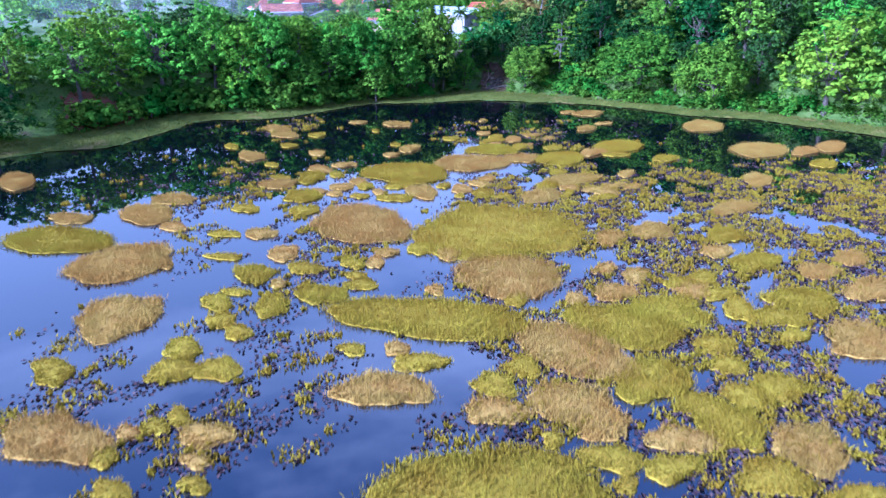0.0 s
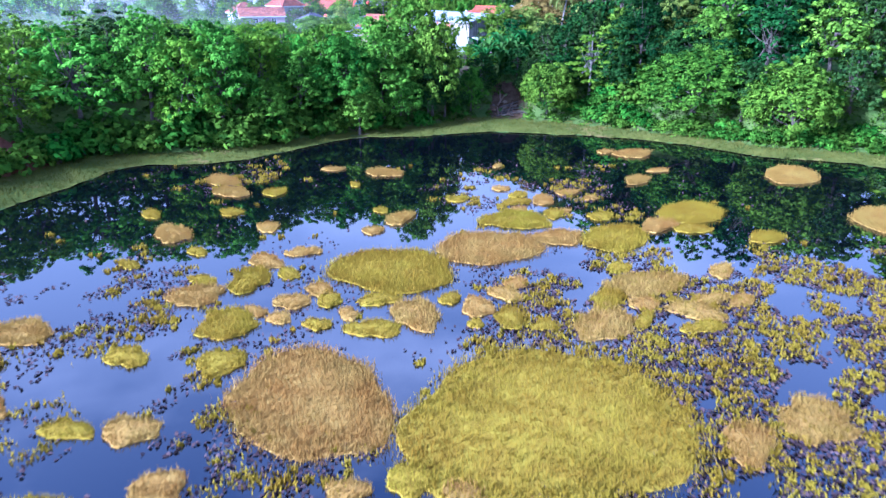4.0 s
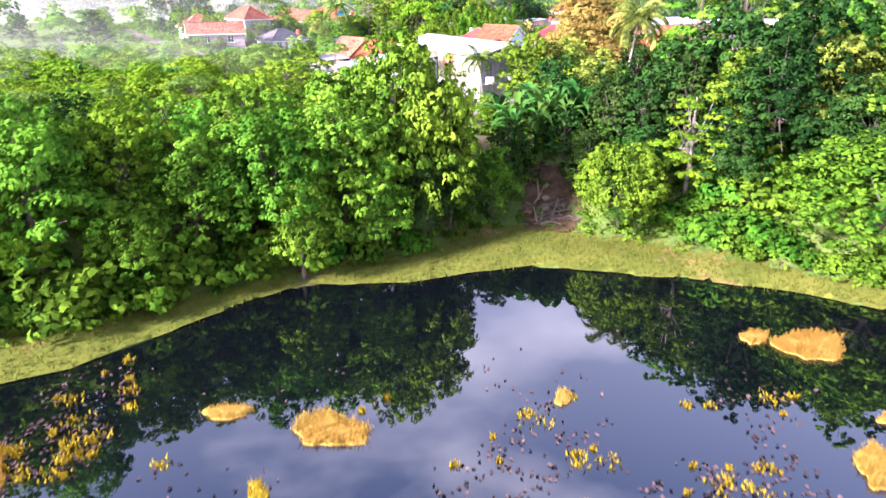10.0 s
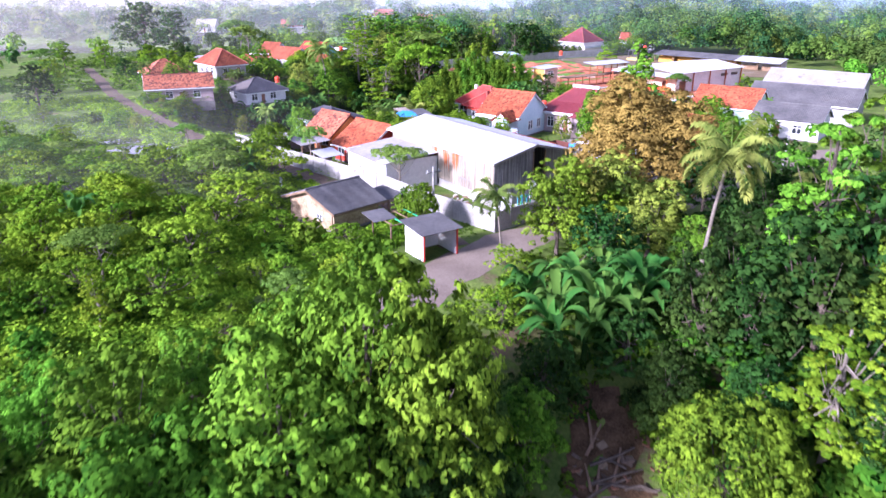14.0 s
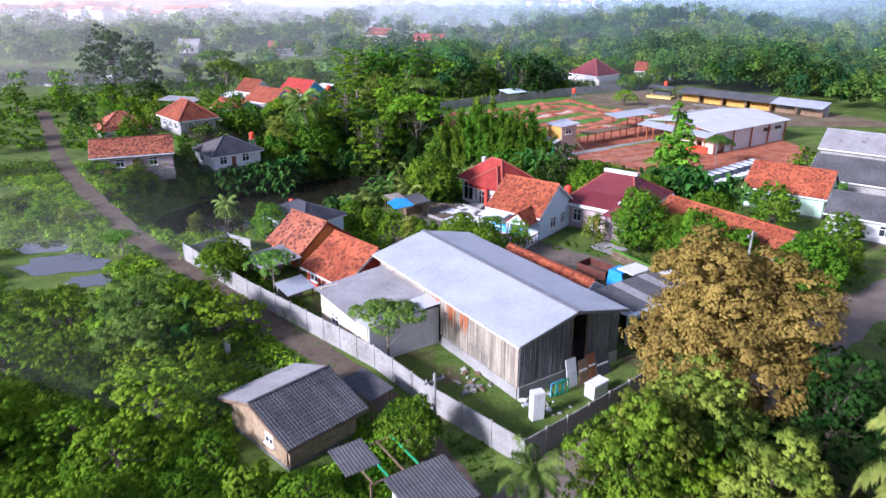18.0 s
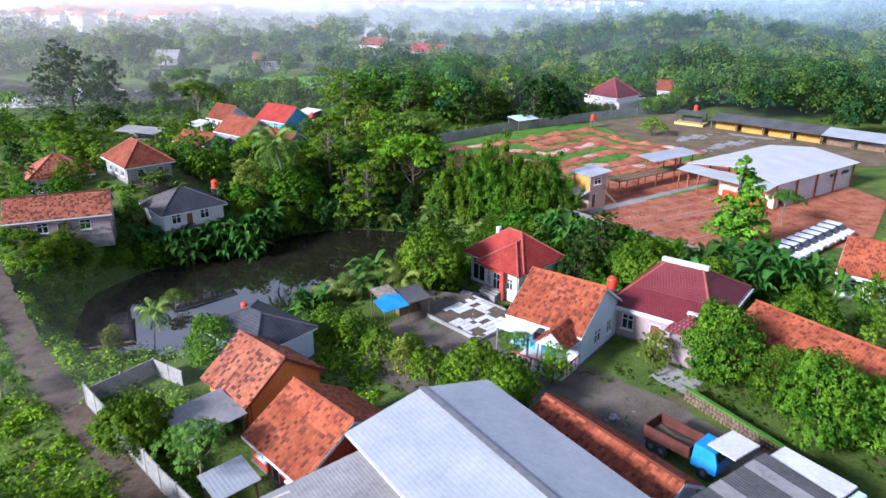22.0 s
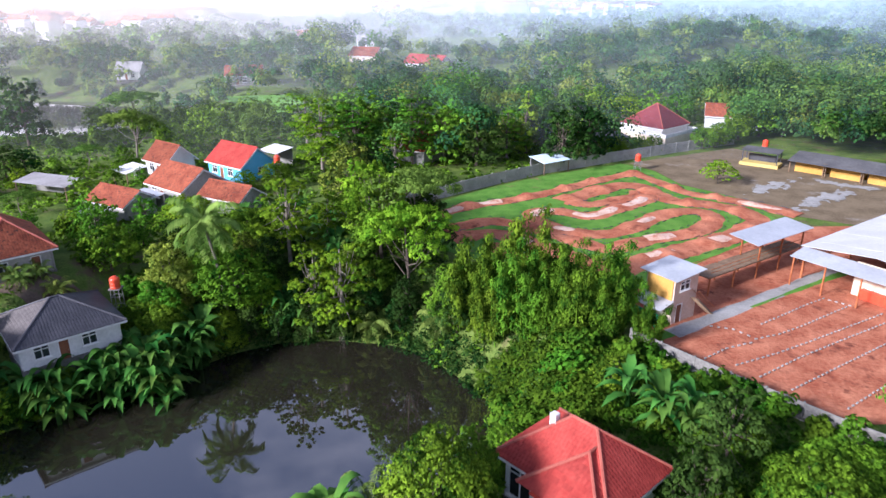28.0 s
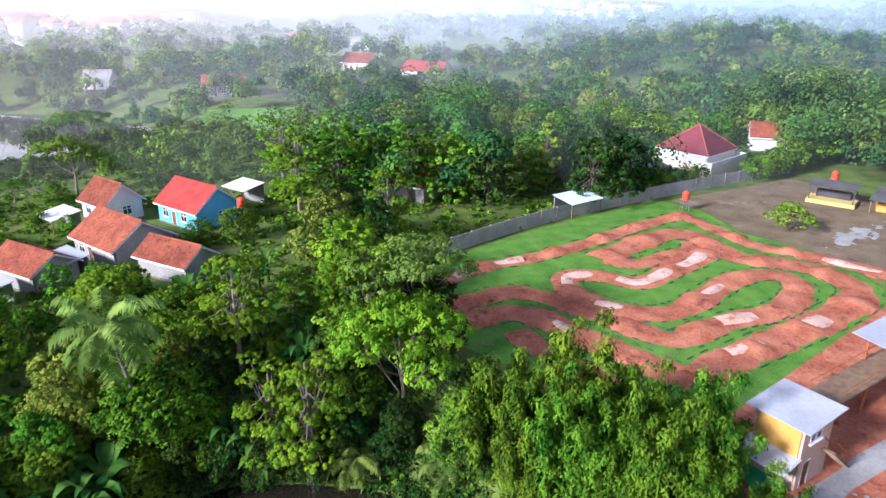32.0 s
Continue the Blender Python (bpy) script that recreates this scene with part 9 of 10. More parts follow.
# ---- village trees ----
VIL = "village trees"
for kind, x, y, tall, wide in (
        ("brown", 18.4, 155.0, 13.0, 1.2), ("olive", 10.8, 146.2, 7.6, 1.15), ("olive", 14.5, 148.0, 8.0, 1.0), ("olive", 16.0, 143.0, 6.6, 1.2), ("light", 12.0, 144.6, 6.0, 1.1), ("dark", 22.5, 149.0, 8.0, 1.0), ("dark", 28.0, 147.0, 9.0, 1.0), ("dark", 27.0, 140.0, 9.5, 1.0),
        ("mango", -3.0, 150.4, 4.2, 0.8), ("umbrella", -5.0, 162.3, 5.2, 1.0), ("umbrella", -16.5, 174.6, 4.6, 0.9), ("mango", -22.0, 178.0, 4.5, 0.9),
        ("mango", 1.5, 184.0, 4.8, 1.0), ("mango", 4.0, 183.0, 4.4, 0.9), ("mango", -2.0, 186.5, 3.6, 0.8), ("mango", -3.6, 189.6, 3.2, 0.8), ("mango", -8.5, 193.0, 3.4, 0.8), ("light", 8.0, 186.5, 3.8, 0.9),
        ("mango", 21.6, 186.2, 7.0, 0.78), ("mango", 25.4, 178.4, 7.2, 0.72), ("mango", 24.0, 182.4, 5.6, 0.6), ("mango", 28.6, 178.2, 5.6, 0.8), ("olive", 16.9, 189.0, 3.8, 0.95), ("umbrella", 5.2, 189.4, 3.2, 0.75), ("mango", 34.5, 175.0, 6.0, 0.9), ("mango", 39.5, 178.5, 4.5, 0.9),
        ("mango", -1.9, 206.6, 6.6, 0.85), ("broad", 0.8, 210.5, 6.6, 0.7), ("dark", 14.6, 208.4, 6.6, 0.95), ("dark", 17.5, 212.0, 6.5, 0.9), ("mango", 20.2, 205.6, 5.5, 1.0), ("mango", 23.5, 208.5, 4.5, 1.0),
        ("conical", 34.5, 215.5, 12.0, 1.3), ("umbrella", 45.0, 225.0, 5.0, 0.8), ("mango", -19.8, 190.2, 4.4, 0.9), ("olive", -29.0, 191.4, 3.2, 0.8), ("mango", -11.1, 195.0, 3.4, 0.8), ("mango", -6.2, 191.2, 3.2, 0.8), ("olive", -4.1, 188.4, 3.6, 0.9), ("light", -31.0, 195.0, 3.4, 0.8),
        ("umbrella_light", -4.6, 243.6, 13.0, 0.72), ("layered_light", -11.5, 242.5, 11.0, 1.0), ("layered_light", -14.5, 243.5, 10.0, 0.9), ("layered", -7.5, 249.0, 11.0, 1.0), ("conical", -8.5, 246.0, 12.5, 0.9), ("layered_light", -18.0, 249.0, 10.5, 1.15), ("olive", -22.5, 246.5, 5.5, 0.9),
        ("dark", -20.0, 247.0, 5.5, 0.9), ("olive", -10.0, 246.0, 7.0, 0.9), ("dark", -16.5, 244.0, 5.5, 0.9), ("dark", -4.6, 243.4, 5.5, 0.9), ("olive", -29.6, 243.2, 9.0, 0.85), ("broad", -30.0, 240.0, 6.5, 0.9),
        ("dark", -13.5, 243.2, 6.0, 0.9), ("light", -20.5, 243.6, 6.0, 0.9), ("dark", -24.5, 241.5, 4.0, 0.9), ("dark", 0.8, 239.6, 6.0, 0.9), ("dark", -8.5, 244.6, 5.0, 0.8), ("mango", -36.5, 230.0, 4.5, 1.0), ("mango", -42.5, 224.0, 3.0, 1.0), ("mango", -40.0, 227.0, 4.0, 1.0), ("broad", -29.0, 237.0, 6.0, 0.9), ("umbrella", -4.0, 251.0, 11.0, 0.9), ("broad", 0.5, 240.5, 7.5, 0.9), ("umbrella", -32.0, 214.0, 4.0, 0.8)):
    plant(kind, x, y, tall, wide=wide, group=VIL)
for x, y, tall in ((2.4, 239.4, 10.6), (4.2, 236.4, 8.2), (6.8, 235.0, 9.8), (9.4, 233.8, 7.4), (11.8, 233.0, 9.4), (14.6, 231.4, 7.0), (17.4, 229.0, 5.8), (4.6, 238.6, 8.8), (8.2, 238.0, 11.0), (12.0, 236.8, 8.2), (15.6, 234.6, 9.0)):
    plant("bamboo", x, y, tall, group="bamboo along the pond")
for x, y, tall, r in ((-23.8, 242.6, 15.0, 200), (-26.4, 193.3, 6.4, 0), (-60, 236, 6, 90), (26.0, 137.0, 9.0, 70)):
    plant("coconut", x, y, tall, rot=r)
for x, y in ((-11.5, 203.0), (-9.0, 204.5), (-13.5, 204.0), (-4.5, 204.5), (-5.5, 206.5), (-10.5, 206), (-0.8, 241.0), (-8.0, 242.8), (-17.0, 202.5), (-20, 204)):
    plant("palm", x, y, 3.4, group="low palms by the pond")
rb = np.random.default_rng(21)
for cx, cy, n, sx, sy in ((27, 204, 14, 5, 4), (32, 208, 12, 4, 4), (37, 205, 8, 4, 3), (-29.8, 231.8, 22, 3.6, 1.8), (-36.6, 228.6, 12, 3.4, 1.2), (-31.0, 233.6, 8, 2, 1.4), (-25.0, 237.6, 8, 1.6, 1.8), (-17.5, 243.6, 5, 3, 1), (-13.6, 202.2, 9, 2.2, 1.8), (-8.4, 206.4, 4, 1.2, 1.0), (-24, 165, 3, 5, 5), (-40, 152, 3, 8, 8), (-14, 250, 6, 6, 3), (-22, 262, 6, 4, 4), (14, 216, 6, 4, 3)):
    for k in range(n):
        plant("banana", cx + rb.normal() * sx * 0.6, cy + rb.normal() * sy * 0.6, rb.uniform(3.0, 4.6) * (1.25 if cx < -24 and cy > 225 else 1.0), group="banana groves")

rng_open = np.random.default_rng(61)
for k in range(26):
    t = k / 25
    x = float(np.interp(t, [0, 0.35, 0.7, 1.0], [-41.5, -45.4, -45.0, -39.8])) + rng_open.uniform(-2.2, 0.2)
    y = float(np.interp(t, [0, 0.35, 0.7, 1.0], [205.5, 213.0, 221.0, 226.6])) + rng_open.uniform(0.0, 1.8)
    plant("feather_dome", x, y, rng_open.uniform(1.1, 2.0), group="bushes on the pond's open bank")
# dark kind chosen so the leaf colour carries the far bank's shade
for x, y, tall in ((-18.6, 242.4, 4.2), (-15.2, 242.6, 4.6), (-11.8, 242.2, 4.2), (-9.2, 243.6, 4.4), (-5.4, 243.0, 4.0), (-1.4, 241.2, 4.0), (-21.5, 241.6, 4.4)):
    plant("dark", x, y, tall, wide=0.9, group=VIL)
for kind, x, y, tall in (("mango", -46.0, 216.6, 2.8), ("olive", -47.2, 219.0, 3.0), ("mango", -45.2, 219.6, 3.0), ("mango", -43.2, 222.4, 2.8), ("mango", -47.4, 214.4, 2.6), ("umbrella", -46.6, 208.0, 2.2), ("umbrella", -48.5, 212.5, 2.6), ("olive", -49.6, 216.0, 2.8), ("umbrella", -53.0, 216.5, 3.0), ("olive", -54.0, 219.5, 3.2), ("light", -47.6, 217.0, 2.6), ("olive", -46.2, 219.8, 3.2)):
    plant(kind, x, y, 0.62 * tall, wide=1.25, group="scrub on the open land")
plant("dark", -89, 312, 17.0, wide=1.1, group=VIL)
plant("dark", -79, 309, 14.0, wide=0.9, group=VIL)
plant("feather_dome", 45.0, 283.0, 3.6, wide=1.0, group=VIL, label="low spreading green tree on the trodden ground")
for kind, x, y, tall in (("olive", -47.2, 221.4, 2.4), ("feather_dome", -50.8, 217.8, 2.4), ("mango", -53.0, 218.6, 2.6), ("feather_dome", -44.6, 224.0, 2.2), ("mango", -54.6, 236.0, 4.0), ("broad", -59.5, 235.0, 4.6), ("mango", -54.8, 239.6, 4.4), ("broad", -39.6, 249.6, 6.4), ("broad", -43.4, 231.4, 4.0), ("mango", -37.4, 246.6, 5.4), ("broad", -55.0, 250.0, 5.5),
                         ("mango", -41.0, 281.0, 3.4), ("mango", -30.5, 279.6, 3.2), ("mango", -26.0, 281.0, 4.2), ("broad", -46.5, 280.0, 3.6), ("mango", -33.0, 262.5, 4.2), ("broad", -39.5, 263.0, 4.2), ("mango", 41.0, 196.5, 5.0), ("broad", 38.0, 190.5, 5.6), ("mango", 44.5, 187.5, 4.2), ("broad", 50.0, 199.0, 4.4), ("mango", 31.5, 193.0, 5.0), ("mango", 27.0, 203.0, 4.4), ("broad", 53.0, 212.5, 6.0)):
    plant(kind, x, y, tall, group=VIL)
for x, y, tall in ((-47.6, 219.4, 1.8), (-50.6, 218.6, 1.8), (-43.4, 224.2, 1.8), (-46.4, 218.6, 1.5), (-40.6, 226.6, 1.8), (-44.6, 216.2, 1.4), (-42.0, 225.6, 1.6)):
    plant("shrub", x, y, tall, group="shrubs round the second pond")
for k in range(18):
    t = k / 17
    plant("shrub", 15.2 + 19.0 * t + 0.5 * math.sin(k * 2.3), 227.6 - 20.4 * t + 0.5 * math.cos(k * 1.7), 1.7 + 0.6 * math.sin(k * 1.3), group="shrubs along the track wall")
for x, y, tall in ((37.2, 303.4, 2.6), (38.9, 304.2, 2.4), (33.0, 301.5, 3.0), (30.6, 300.4, 3.2), (41.0, 305.2, 2.4), (52.0, 308.5, 3.4), (54.5, 309.5, 3.0), (56.5, 311.5, 3.8), (60.0, 314.0, 4.4), (63.0, 318.0, 5.0), (68.0, 320.0, 5.5), (35.5, 302.6, 2.6)):
    plant("mango", x, y, tall + 1.0, group="clipped trees along the track wall")
for x, y, tall in ((-27.0, 249.0, 6.0), (-55, 300, 9.0), (-62, 318, 10.0)):
    plant("umbrella", x, y, tall, group=VIL)

KEEP_OUT = [(-32.0, 198.0, 4.5), (-40.5, 183.0, 4.0), (-45.0, 188.0, 3.4), (-35.5, 178.5, 2.6), (-22.5, 188.5, 3.6), (-2, 428, 9), (-60, 402, 8), (15.4, 177, 4), (2.6, 198.4, 5), (-5.2, 198.6, 4),
            (4.6 - 3, 167, 17), (7.7, 211.0, 6.5), (10.4, 194.3, 7), (21.6, 196.8, 8), (30.6, 185.5, 9), (-16.2, 191.4, 5.5), (-13.6, 180.3, 6), (-9.3, 174.9, 6), (9.6, 175.2, 7), (-58.5, 243, 7), (-49, 224, 5.5), (-46.6, 243.8, 6.5), (-40.5, 239.3, 3.4), (-36.2, 234.6, 6.0),
            (-34, 288.5, 8), (-46, 288.5, 7), (-38, 273, 8), (-30, 268, 6), (-50.5, 266, 7), (43, 316, 11), (46.5, 203.5, 8), (51, 192, 7), (60, 206, 11), (70, 222, 12), (-10.6, 153.2, 5.2), (-1.6, 144.6, 4), (18, 172, 8), (0, 195, 9), (66, 330, 9)]


def clear(x, y, r, pad=0.0):
    if any((x - a) ** 2 + (y - b) ** 2 < (c + r * 0.4 + pad) ** 2 for a, b, c in KEEP_OUT):
        return False
    for line, w in ((PATH_PTS, 2.4), (ROAD_PTS, 3.2), ([(28, 163.5), (16.5, 180.5), (5.5, 187), (-4.5, 196)], 3.4)):
        for (x0, y0), (x1, y1) in zip(line, line[1:]):
            t = max(0, min(1, ((x - x0) * (x1 - x0) + (y - y0) * (y1 - y0)) / ((x1 - x0) ** 2 + (y1 - y0) ** 2)))
            if math.hypot(x - x0 - t * (x1 - x0), y - y0 - t * (y1 - y0)) < w + r * 0.35:
                return False
    a = np.array([x]), np.array([y])
    if poly_distance(TRACK_ALL, *a)[0] < r * 0.5 or poly_distance(WATER_2, *a)[0] < 0.6 + r * 0.15 or poly_distance(RIVER, *a)[0] < 2 or poly_distance(SHELF_1, *a)[0] < 1 or poly_distance(FIELD_PADDY, *a)[0] < 1:
        return False
    return True


TRACK_ALL = [(-7, 265), (-3, 273.0), (18, 289.4), (32.5, 298), (58, 311), (68, 299), (92, 274), (100, 256), (66, 232), (52, 214), (28, 214), (15.5, 231.5), (14, 240), (-2, 255.0)]


def grove(n, x0, x1, y0, y1, kinds, lo, hi, gap, seed, group):
    """Trees strewn over a stretch of land, clear of houses, lanes and water."""
    r = np.random.default_rng(seed)
    done = []
    for _ in range(n * 12):
        if len(done) >= n:
            break
        x, y, t = r.uniform(x0, x1), r.uniform(y0, y1), r.uniform(lo, hi)
        if not clear(x, y, t * 0.4) or any((x - a) ** 2 + (y - b) ** 2 < gap * gap for a, b in done):
            continue
        done.append((x, y))
        kind = kinds[int(r.integers(0, len(kinds)))]
        plant(kind, x, y, min(t, 2.8) if kind == "shrub" else t, wide=r.uniform(0.9, 1.25), group=group)


grove(64, -75, -9, 122, 200, ("shrub", "shrub", "umbrella", "mango", "light", "shrub"), 1.8, 3.8, 2.6, 1, "scrub on the open land")
grove(30, -70, -21, 128, 172, ("umbrella", "umbrella", "light", "olive", "layered_light"), 3.4, 5.6, 4.5, 2, "scrub on the open land")
grove(14, -19, -8, 124, 168, ("feather_dome",), 1.2, 2.3, 2.6, 22, "scrub on the open land")
grove(52, -50, -18, 132, 170, ("feather_dome",), 2.6, 4.6, 3.3, 24, "scrub on the open land")
grove(30, -80, -40, 124, 200, ("feather_dome", "olive", "light"), 2.6, 4.8, 4.6, 23, "scrub on the open land")
grove(14, -100, -60, 195, 290, ("broad", "dark", "umbrella", "light"), 5.5, 8.0, 6, 3, "trees by the lane")
grove(16, -46, -22, 226, 262, ("broad", "shrub", "light", "mango"), 3.0, 7.0, 4, 4, "trees round the second pond")
grove(15, -14, 2, 252, 278, ("conical", "layered_light", "dark", "light", "layered_light", "olive"), 7.0, 10.5, 4.4, 5, "trees behind the second pond")
grove(12, -32, -14, 250, 261, ("dark", "mango", "olive", "banana", "broad"), 3.4, 5.8, 3.2, 17, "trees behind the second pond")
grove(16, 28, 76, 319, 348, ("broad", "dark", "feather_dome", "broad"), 5.0, 9.0, 4.6, 25, "trees round the villa")
grove(17, -28, 36, 290, 306, ("broad", "layered", "conical", "dark", "layered_light"), 8.0, 12.5, 3.8, 6, "wood behind the wall")
grove(20, -75, -30, 246, 297, ("broad", "light", "umbrella", "dark"), 3.2, 5.0, 6, 7, "trees by the far houses")
grove(36, -46, 24, 207, 229, ("shrub",), 1.4, 2.8, 1.8, 13, "shrubs round the second pond")
grove(24, 0, 40, 203, 232, ("shrub", "shrub", "mango"), 1.6, 3.4, 2.4, 14, "shrubs below the track")
grove(26, -30, 6, 122, 142, ("shrub", "feather_dome", "shrub", "shrub"), 1.2, 2.6, 2.6, 15, "scrub behind the bank")
grove(16, 8, 40, 126, 146, ("dark", "broad", "shrub"), 4.0, 9.0, 4.0, 16, "scrub behind the bank")


def woods(name, n, x0, x1, y0, y1, lo, hi, quads, leaf, seed, mats, label, gaps=()):
    """Far woods as one mesh: crowns of leaf clusters, too many to count."""
    r = np.random.default_rng(seed)
    X, Y = r.uniform(x0, x1, n), r.uniform(y0, y1, n)
    keep = np.ones(n, bool)
    for gp in gaps:
        keep &= poly_distance(gp, X, Y) > 1
    X, Y = X[keep], Y[keep]
    T = r.uniform(lo, hi, len(X)) * (0.9 + 0.25 * wobble(X, Y, 30.0, 3.0)) * np.where(r.uniform(0, 1, len(X)) < 0.16, 1.3, 1.0)
    Z = land(X, Y)
    m = len(X)
    # every crown is a handful of rounded masses with gaps between them
    K = 6
    A, Q = r.uniform(0, 2 * np.pi, (m, K)), np.sqrt(r.uniform(0, 1, (m, K)))
    sub = np.stack([0.34 * Q * np.cos(A), 0.34 * Q * np.sin(A), r.uniform(0.38, 0.80, (m, K)) - 0.12 * Q], 2) * T[:, None, None]
    rad = r.uniform(0.15, 0.27, (m, K)) * T[:, None]
    kind = r.integers(0, len(mats), m)
    for j, mt in enumerate(mats):
        idx = np.repeat(np.where(kind == j)[0], quads)
        pick = r.integers(0, K, len(idx))
        D = sphere_dirs(len(idx), r, -0.35)
        C = np.stack([X[idx], Y[idx], Z[idx]], 1) + sub[idx, pick] + D * rad[idx, pick][:, None] * r.uniform(0.75, 1.05, (len(idx), 1))
        V, F = leaf_quads(C, D * 1.2 + np.array([0, 0, 0.3]) + 0.15 * r.normal(size=C.shape), leaf, leaf * 0.75, r)
        tagged(put(name, fast_mesh(name, V, F, D + np.array([0, 0, 0.3])), mt), label, "woods", kind="stuff")


WOODS = (M_LEAF_WOOD, M_WOOD_DEEP, M_WOOD_PALE)
FIELD_FAR = [(-60, 480), (10, 470), (60, 520), (40, 600), (-50, 590)]
GAPS = (RIVER, FIELD_PADDY, FIELD_FAR, TRACK_ALL)
RING_POND = [(-72, -50), (74, -50), (78, 40), (70, 84), (66, 125), (-66, 125), (-72, 60)]
woods("woods", 200, -150, 150, -90, 100, 8, 12, 60, 1.5, 36, (M_LEAF, M_LEAF_WOOD), "green trees closing the pond's shores", GAPS + (RING_POND,))
woods("woods", 120, -16, 150, 292, 360, 9, 12.5, 520, 0.66, 37, WOODS, "dense green wood behind the wall and the stalls", GAPS + ([(30, 296), (58, 300), (64, 345), (24, 345)],))
woods("woods", 46, -16, 31, 301, 350, 10, 13.5, 560, 0.62, 42, (M_LEAF, M_LEAF_WOOD, M_WOOD_DEEP), "tall leafy trees behind the track wall", GAPS + ([(-20, 292), (4, 294), (4, 318), (-20, 318)],))
woods("woods", 70, -72, -16, 298, 346, 4.5, 8.5, 300, 0.6, 43, (M_LEAF, M_WOOD_PALE, M_LEAF_WOOD), "mixed trees between the houses and the river", GAPS + ([(-54, 281), (-24, 281), (-24, 300), (-54, 300)],))
woods("woods", 90, 62, 150, 300, 372, 10, 14, 560, 0.7, 38, WOODS, "tall wood behind the stalls", GAPS)
woods("woods", 90, 42, 120, 112, 168, 7, 10.5, 560, 0.6, 39, (M_LEAF_DARK, M_LEAF_WOOD), "thick trees beyond the road", GAPS + ([(40, 165), (60, 178), (90, 200), (120, 200), (120, 190), (60, 165)],))
woods("woods", 170, 64, 170, 258, 345, 9, 13.5, 420, 0.75, 41, WOODS, "tall dark wood behind the stalls", GAPS)
woods("woods", 40, 82, 130, 190, 262, 5, 9, 330, 0.75, 40, (M_LEAF, M_LEAF_WOOD), "trees beyond the sheds", GAPS)
woods("woods", 1150, -260, 260, 352, 470, 6.5, 11.5, 230, 0.9, 31, WOODS, "mixed green woods across the valley", GAPS)
woods("woods", 2600, -420, 420, 470, 720, 7, 12, 60, 2.0, 32, WOODS, "far woods in the morning haze", GAPS)
woods("woods", 2200, -700, 700, 720, 1150, 8, 13, 50, 3.0, 33, WOODS, "farthest woods at the hazy skyline", GAPS)
woods("woods", 160, -200, -100, 120, 330, 6, 10, 90, 1.2, 34, (M_LEAF, M_LEAF_WOOD), "scattered trees on the open land", GAPS)
woods("woods", 160, 120, 240, 60, 345, 7, 11, 80, 1.4, 35, (M_LEAF, M_LEAF_WOOD), "trees beyond the village", GAPS)
poly_sheet("paddy_field", FIELD_PADDY, GROUND + 0.15, M_PADDY, "bright green paddy field by the river", "field")


def undergrowth(name, n, x0, x1, y0, y1, lo, hi, quads, leaf, seed, material, label, inside):
    """Low tangled growth as one mesh of leaf clusters on the ground."""
    r = np.random.default_rng(seed)
    X, Y = r.uniform(x0, x1, n), r.uniform(y0, y1, n)
    keep = inside(X, Y)
    X, Y = X[keep], Y[keep]
    T = r.uniform(lo, hi, len(X)) * (0.8 + 0.4 * wobble(X, Y, 6.0, 1.0))
    Z = land(X, Y)
    D = sphere_dirs(len(X) * quads, r, 0.0)
    C = np.stack([np.repeat(X, quads), np.repeat(Y, quads), np.repeat(Z, quads)], 1) + D * np.repeat(T, quads)[:, None] * np.array([1.0, 1.0, 0.9]) * r.uniform(0.5, 1.05, (len(D), 1))
    V, F = leaf_quads(C, D * 0.6 + np.array([0, 0, 0.6]) + 0.4 * r.normal(size=C.shape), leaf, leaf * 0.55, r)
    return tagged(put(name, fast_mesh(name, V, F, D + np.array([0, 0, 0.4]) + 0.3 * r.normal(size=D.shape)), material), label, "undergrowth", kind="stuff")


def far_from_works(x, y, pad=0.0):
    k = np.ones(x.shape, bool)
    for a, b, c in KEEP_OUT:
        k &= np.hypot(x - a, y - b) > c * 0.85 + pad
    for line, w in ((PATH_PTS, 1.55), (ROAD_PTS, 3.2), ([(28, 163.5), (16.5, 180.5), (5.5, 187), (-4.5, 196)], 3.4)):
        for (x0, y0), (x1, y1) in zip(line, line[1:]):
            t = np.clip(((x - x0) * (x1 - x0) + (y - y0) * (y1 - y0)) / ((x1 - x0) ** 2 + (y1 - y0) ** 2), 0, 1)
            k &= np.hypot(x - x0 - t * (x1 - x0), y - y0 - t * (y1 - y0)) > w
    return k & (poly_distance(TRACK_ALL, x, y) > 1.0) & (poly_distance(WATER_2, x, y) > 0.4) & (poly_distance(SHELF_1, x, y) > 0.2)


undergrowth("undergrowth", 7000, -70, 64, 60, 146, 0.7, 1.5, 34, 0.38, 51, M_SHRUB, "tangled green undergrowth on the pond bank",
            lambda x, y: (poly_distance(SHELF_1, x, y) > 0.3) & (poly_distance(SHELF_1, x, y) < 22) & ~((np.abs(x - 8.7) < 2.2) & (y < 125.5)) & ~((np.hypot((x + 42.5) / 5.4, (y - 91.0) / 5.0) < 1) & (wobble(x, y, 2.2) > -0.45)) & far_from_works(x, y))
undergrowth("undergrowth", 12000, -80, -6, 122, 226, 0.35, 1.6, 30, 0.32, 52, M_SCRUB, "low weeds and scrub over the open land",
            lambda x, y: far_from_works(x, y) & (wobble(x, y, 9.0, 4.0) > -0.35))
undergrowth("undergrowth", 6800, -36, -4, 121, 160, 0.35, 1.05, 30, 0.28, 62, M_SCRUB, "lush bright green weeds beside the old shed",
            lambda x, y: far_from_works(x, y) & (wobble(x, y, 5.0, 3.0) > -0.75))
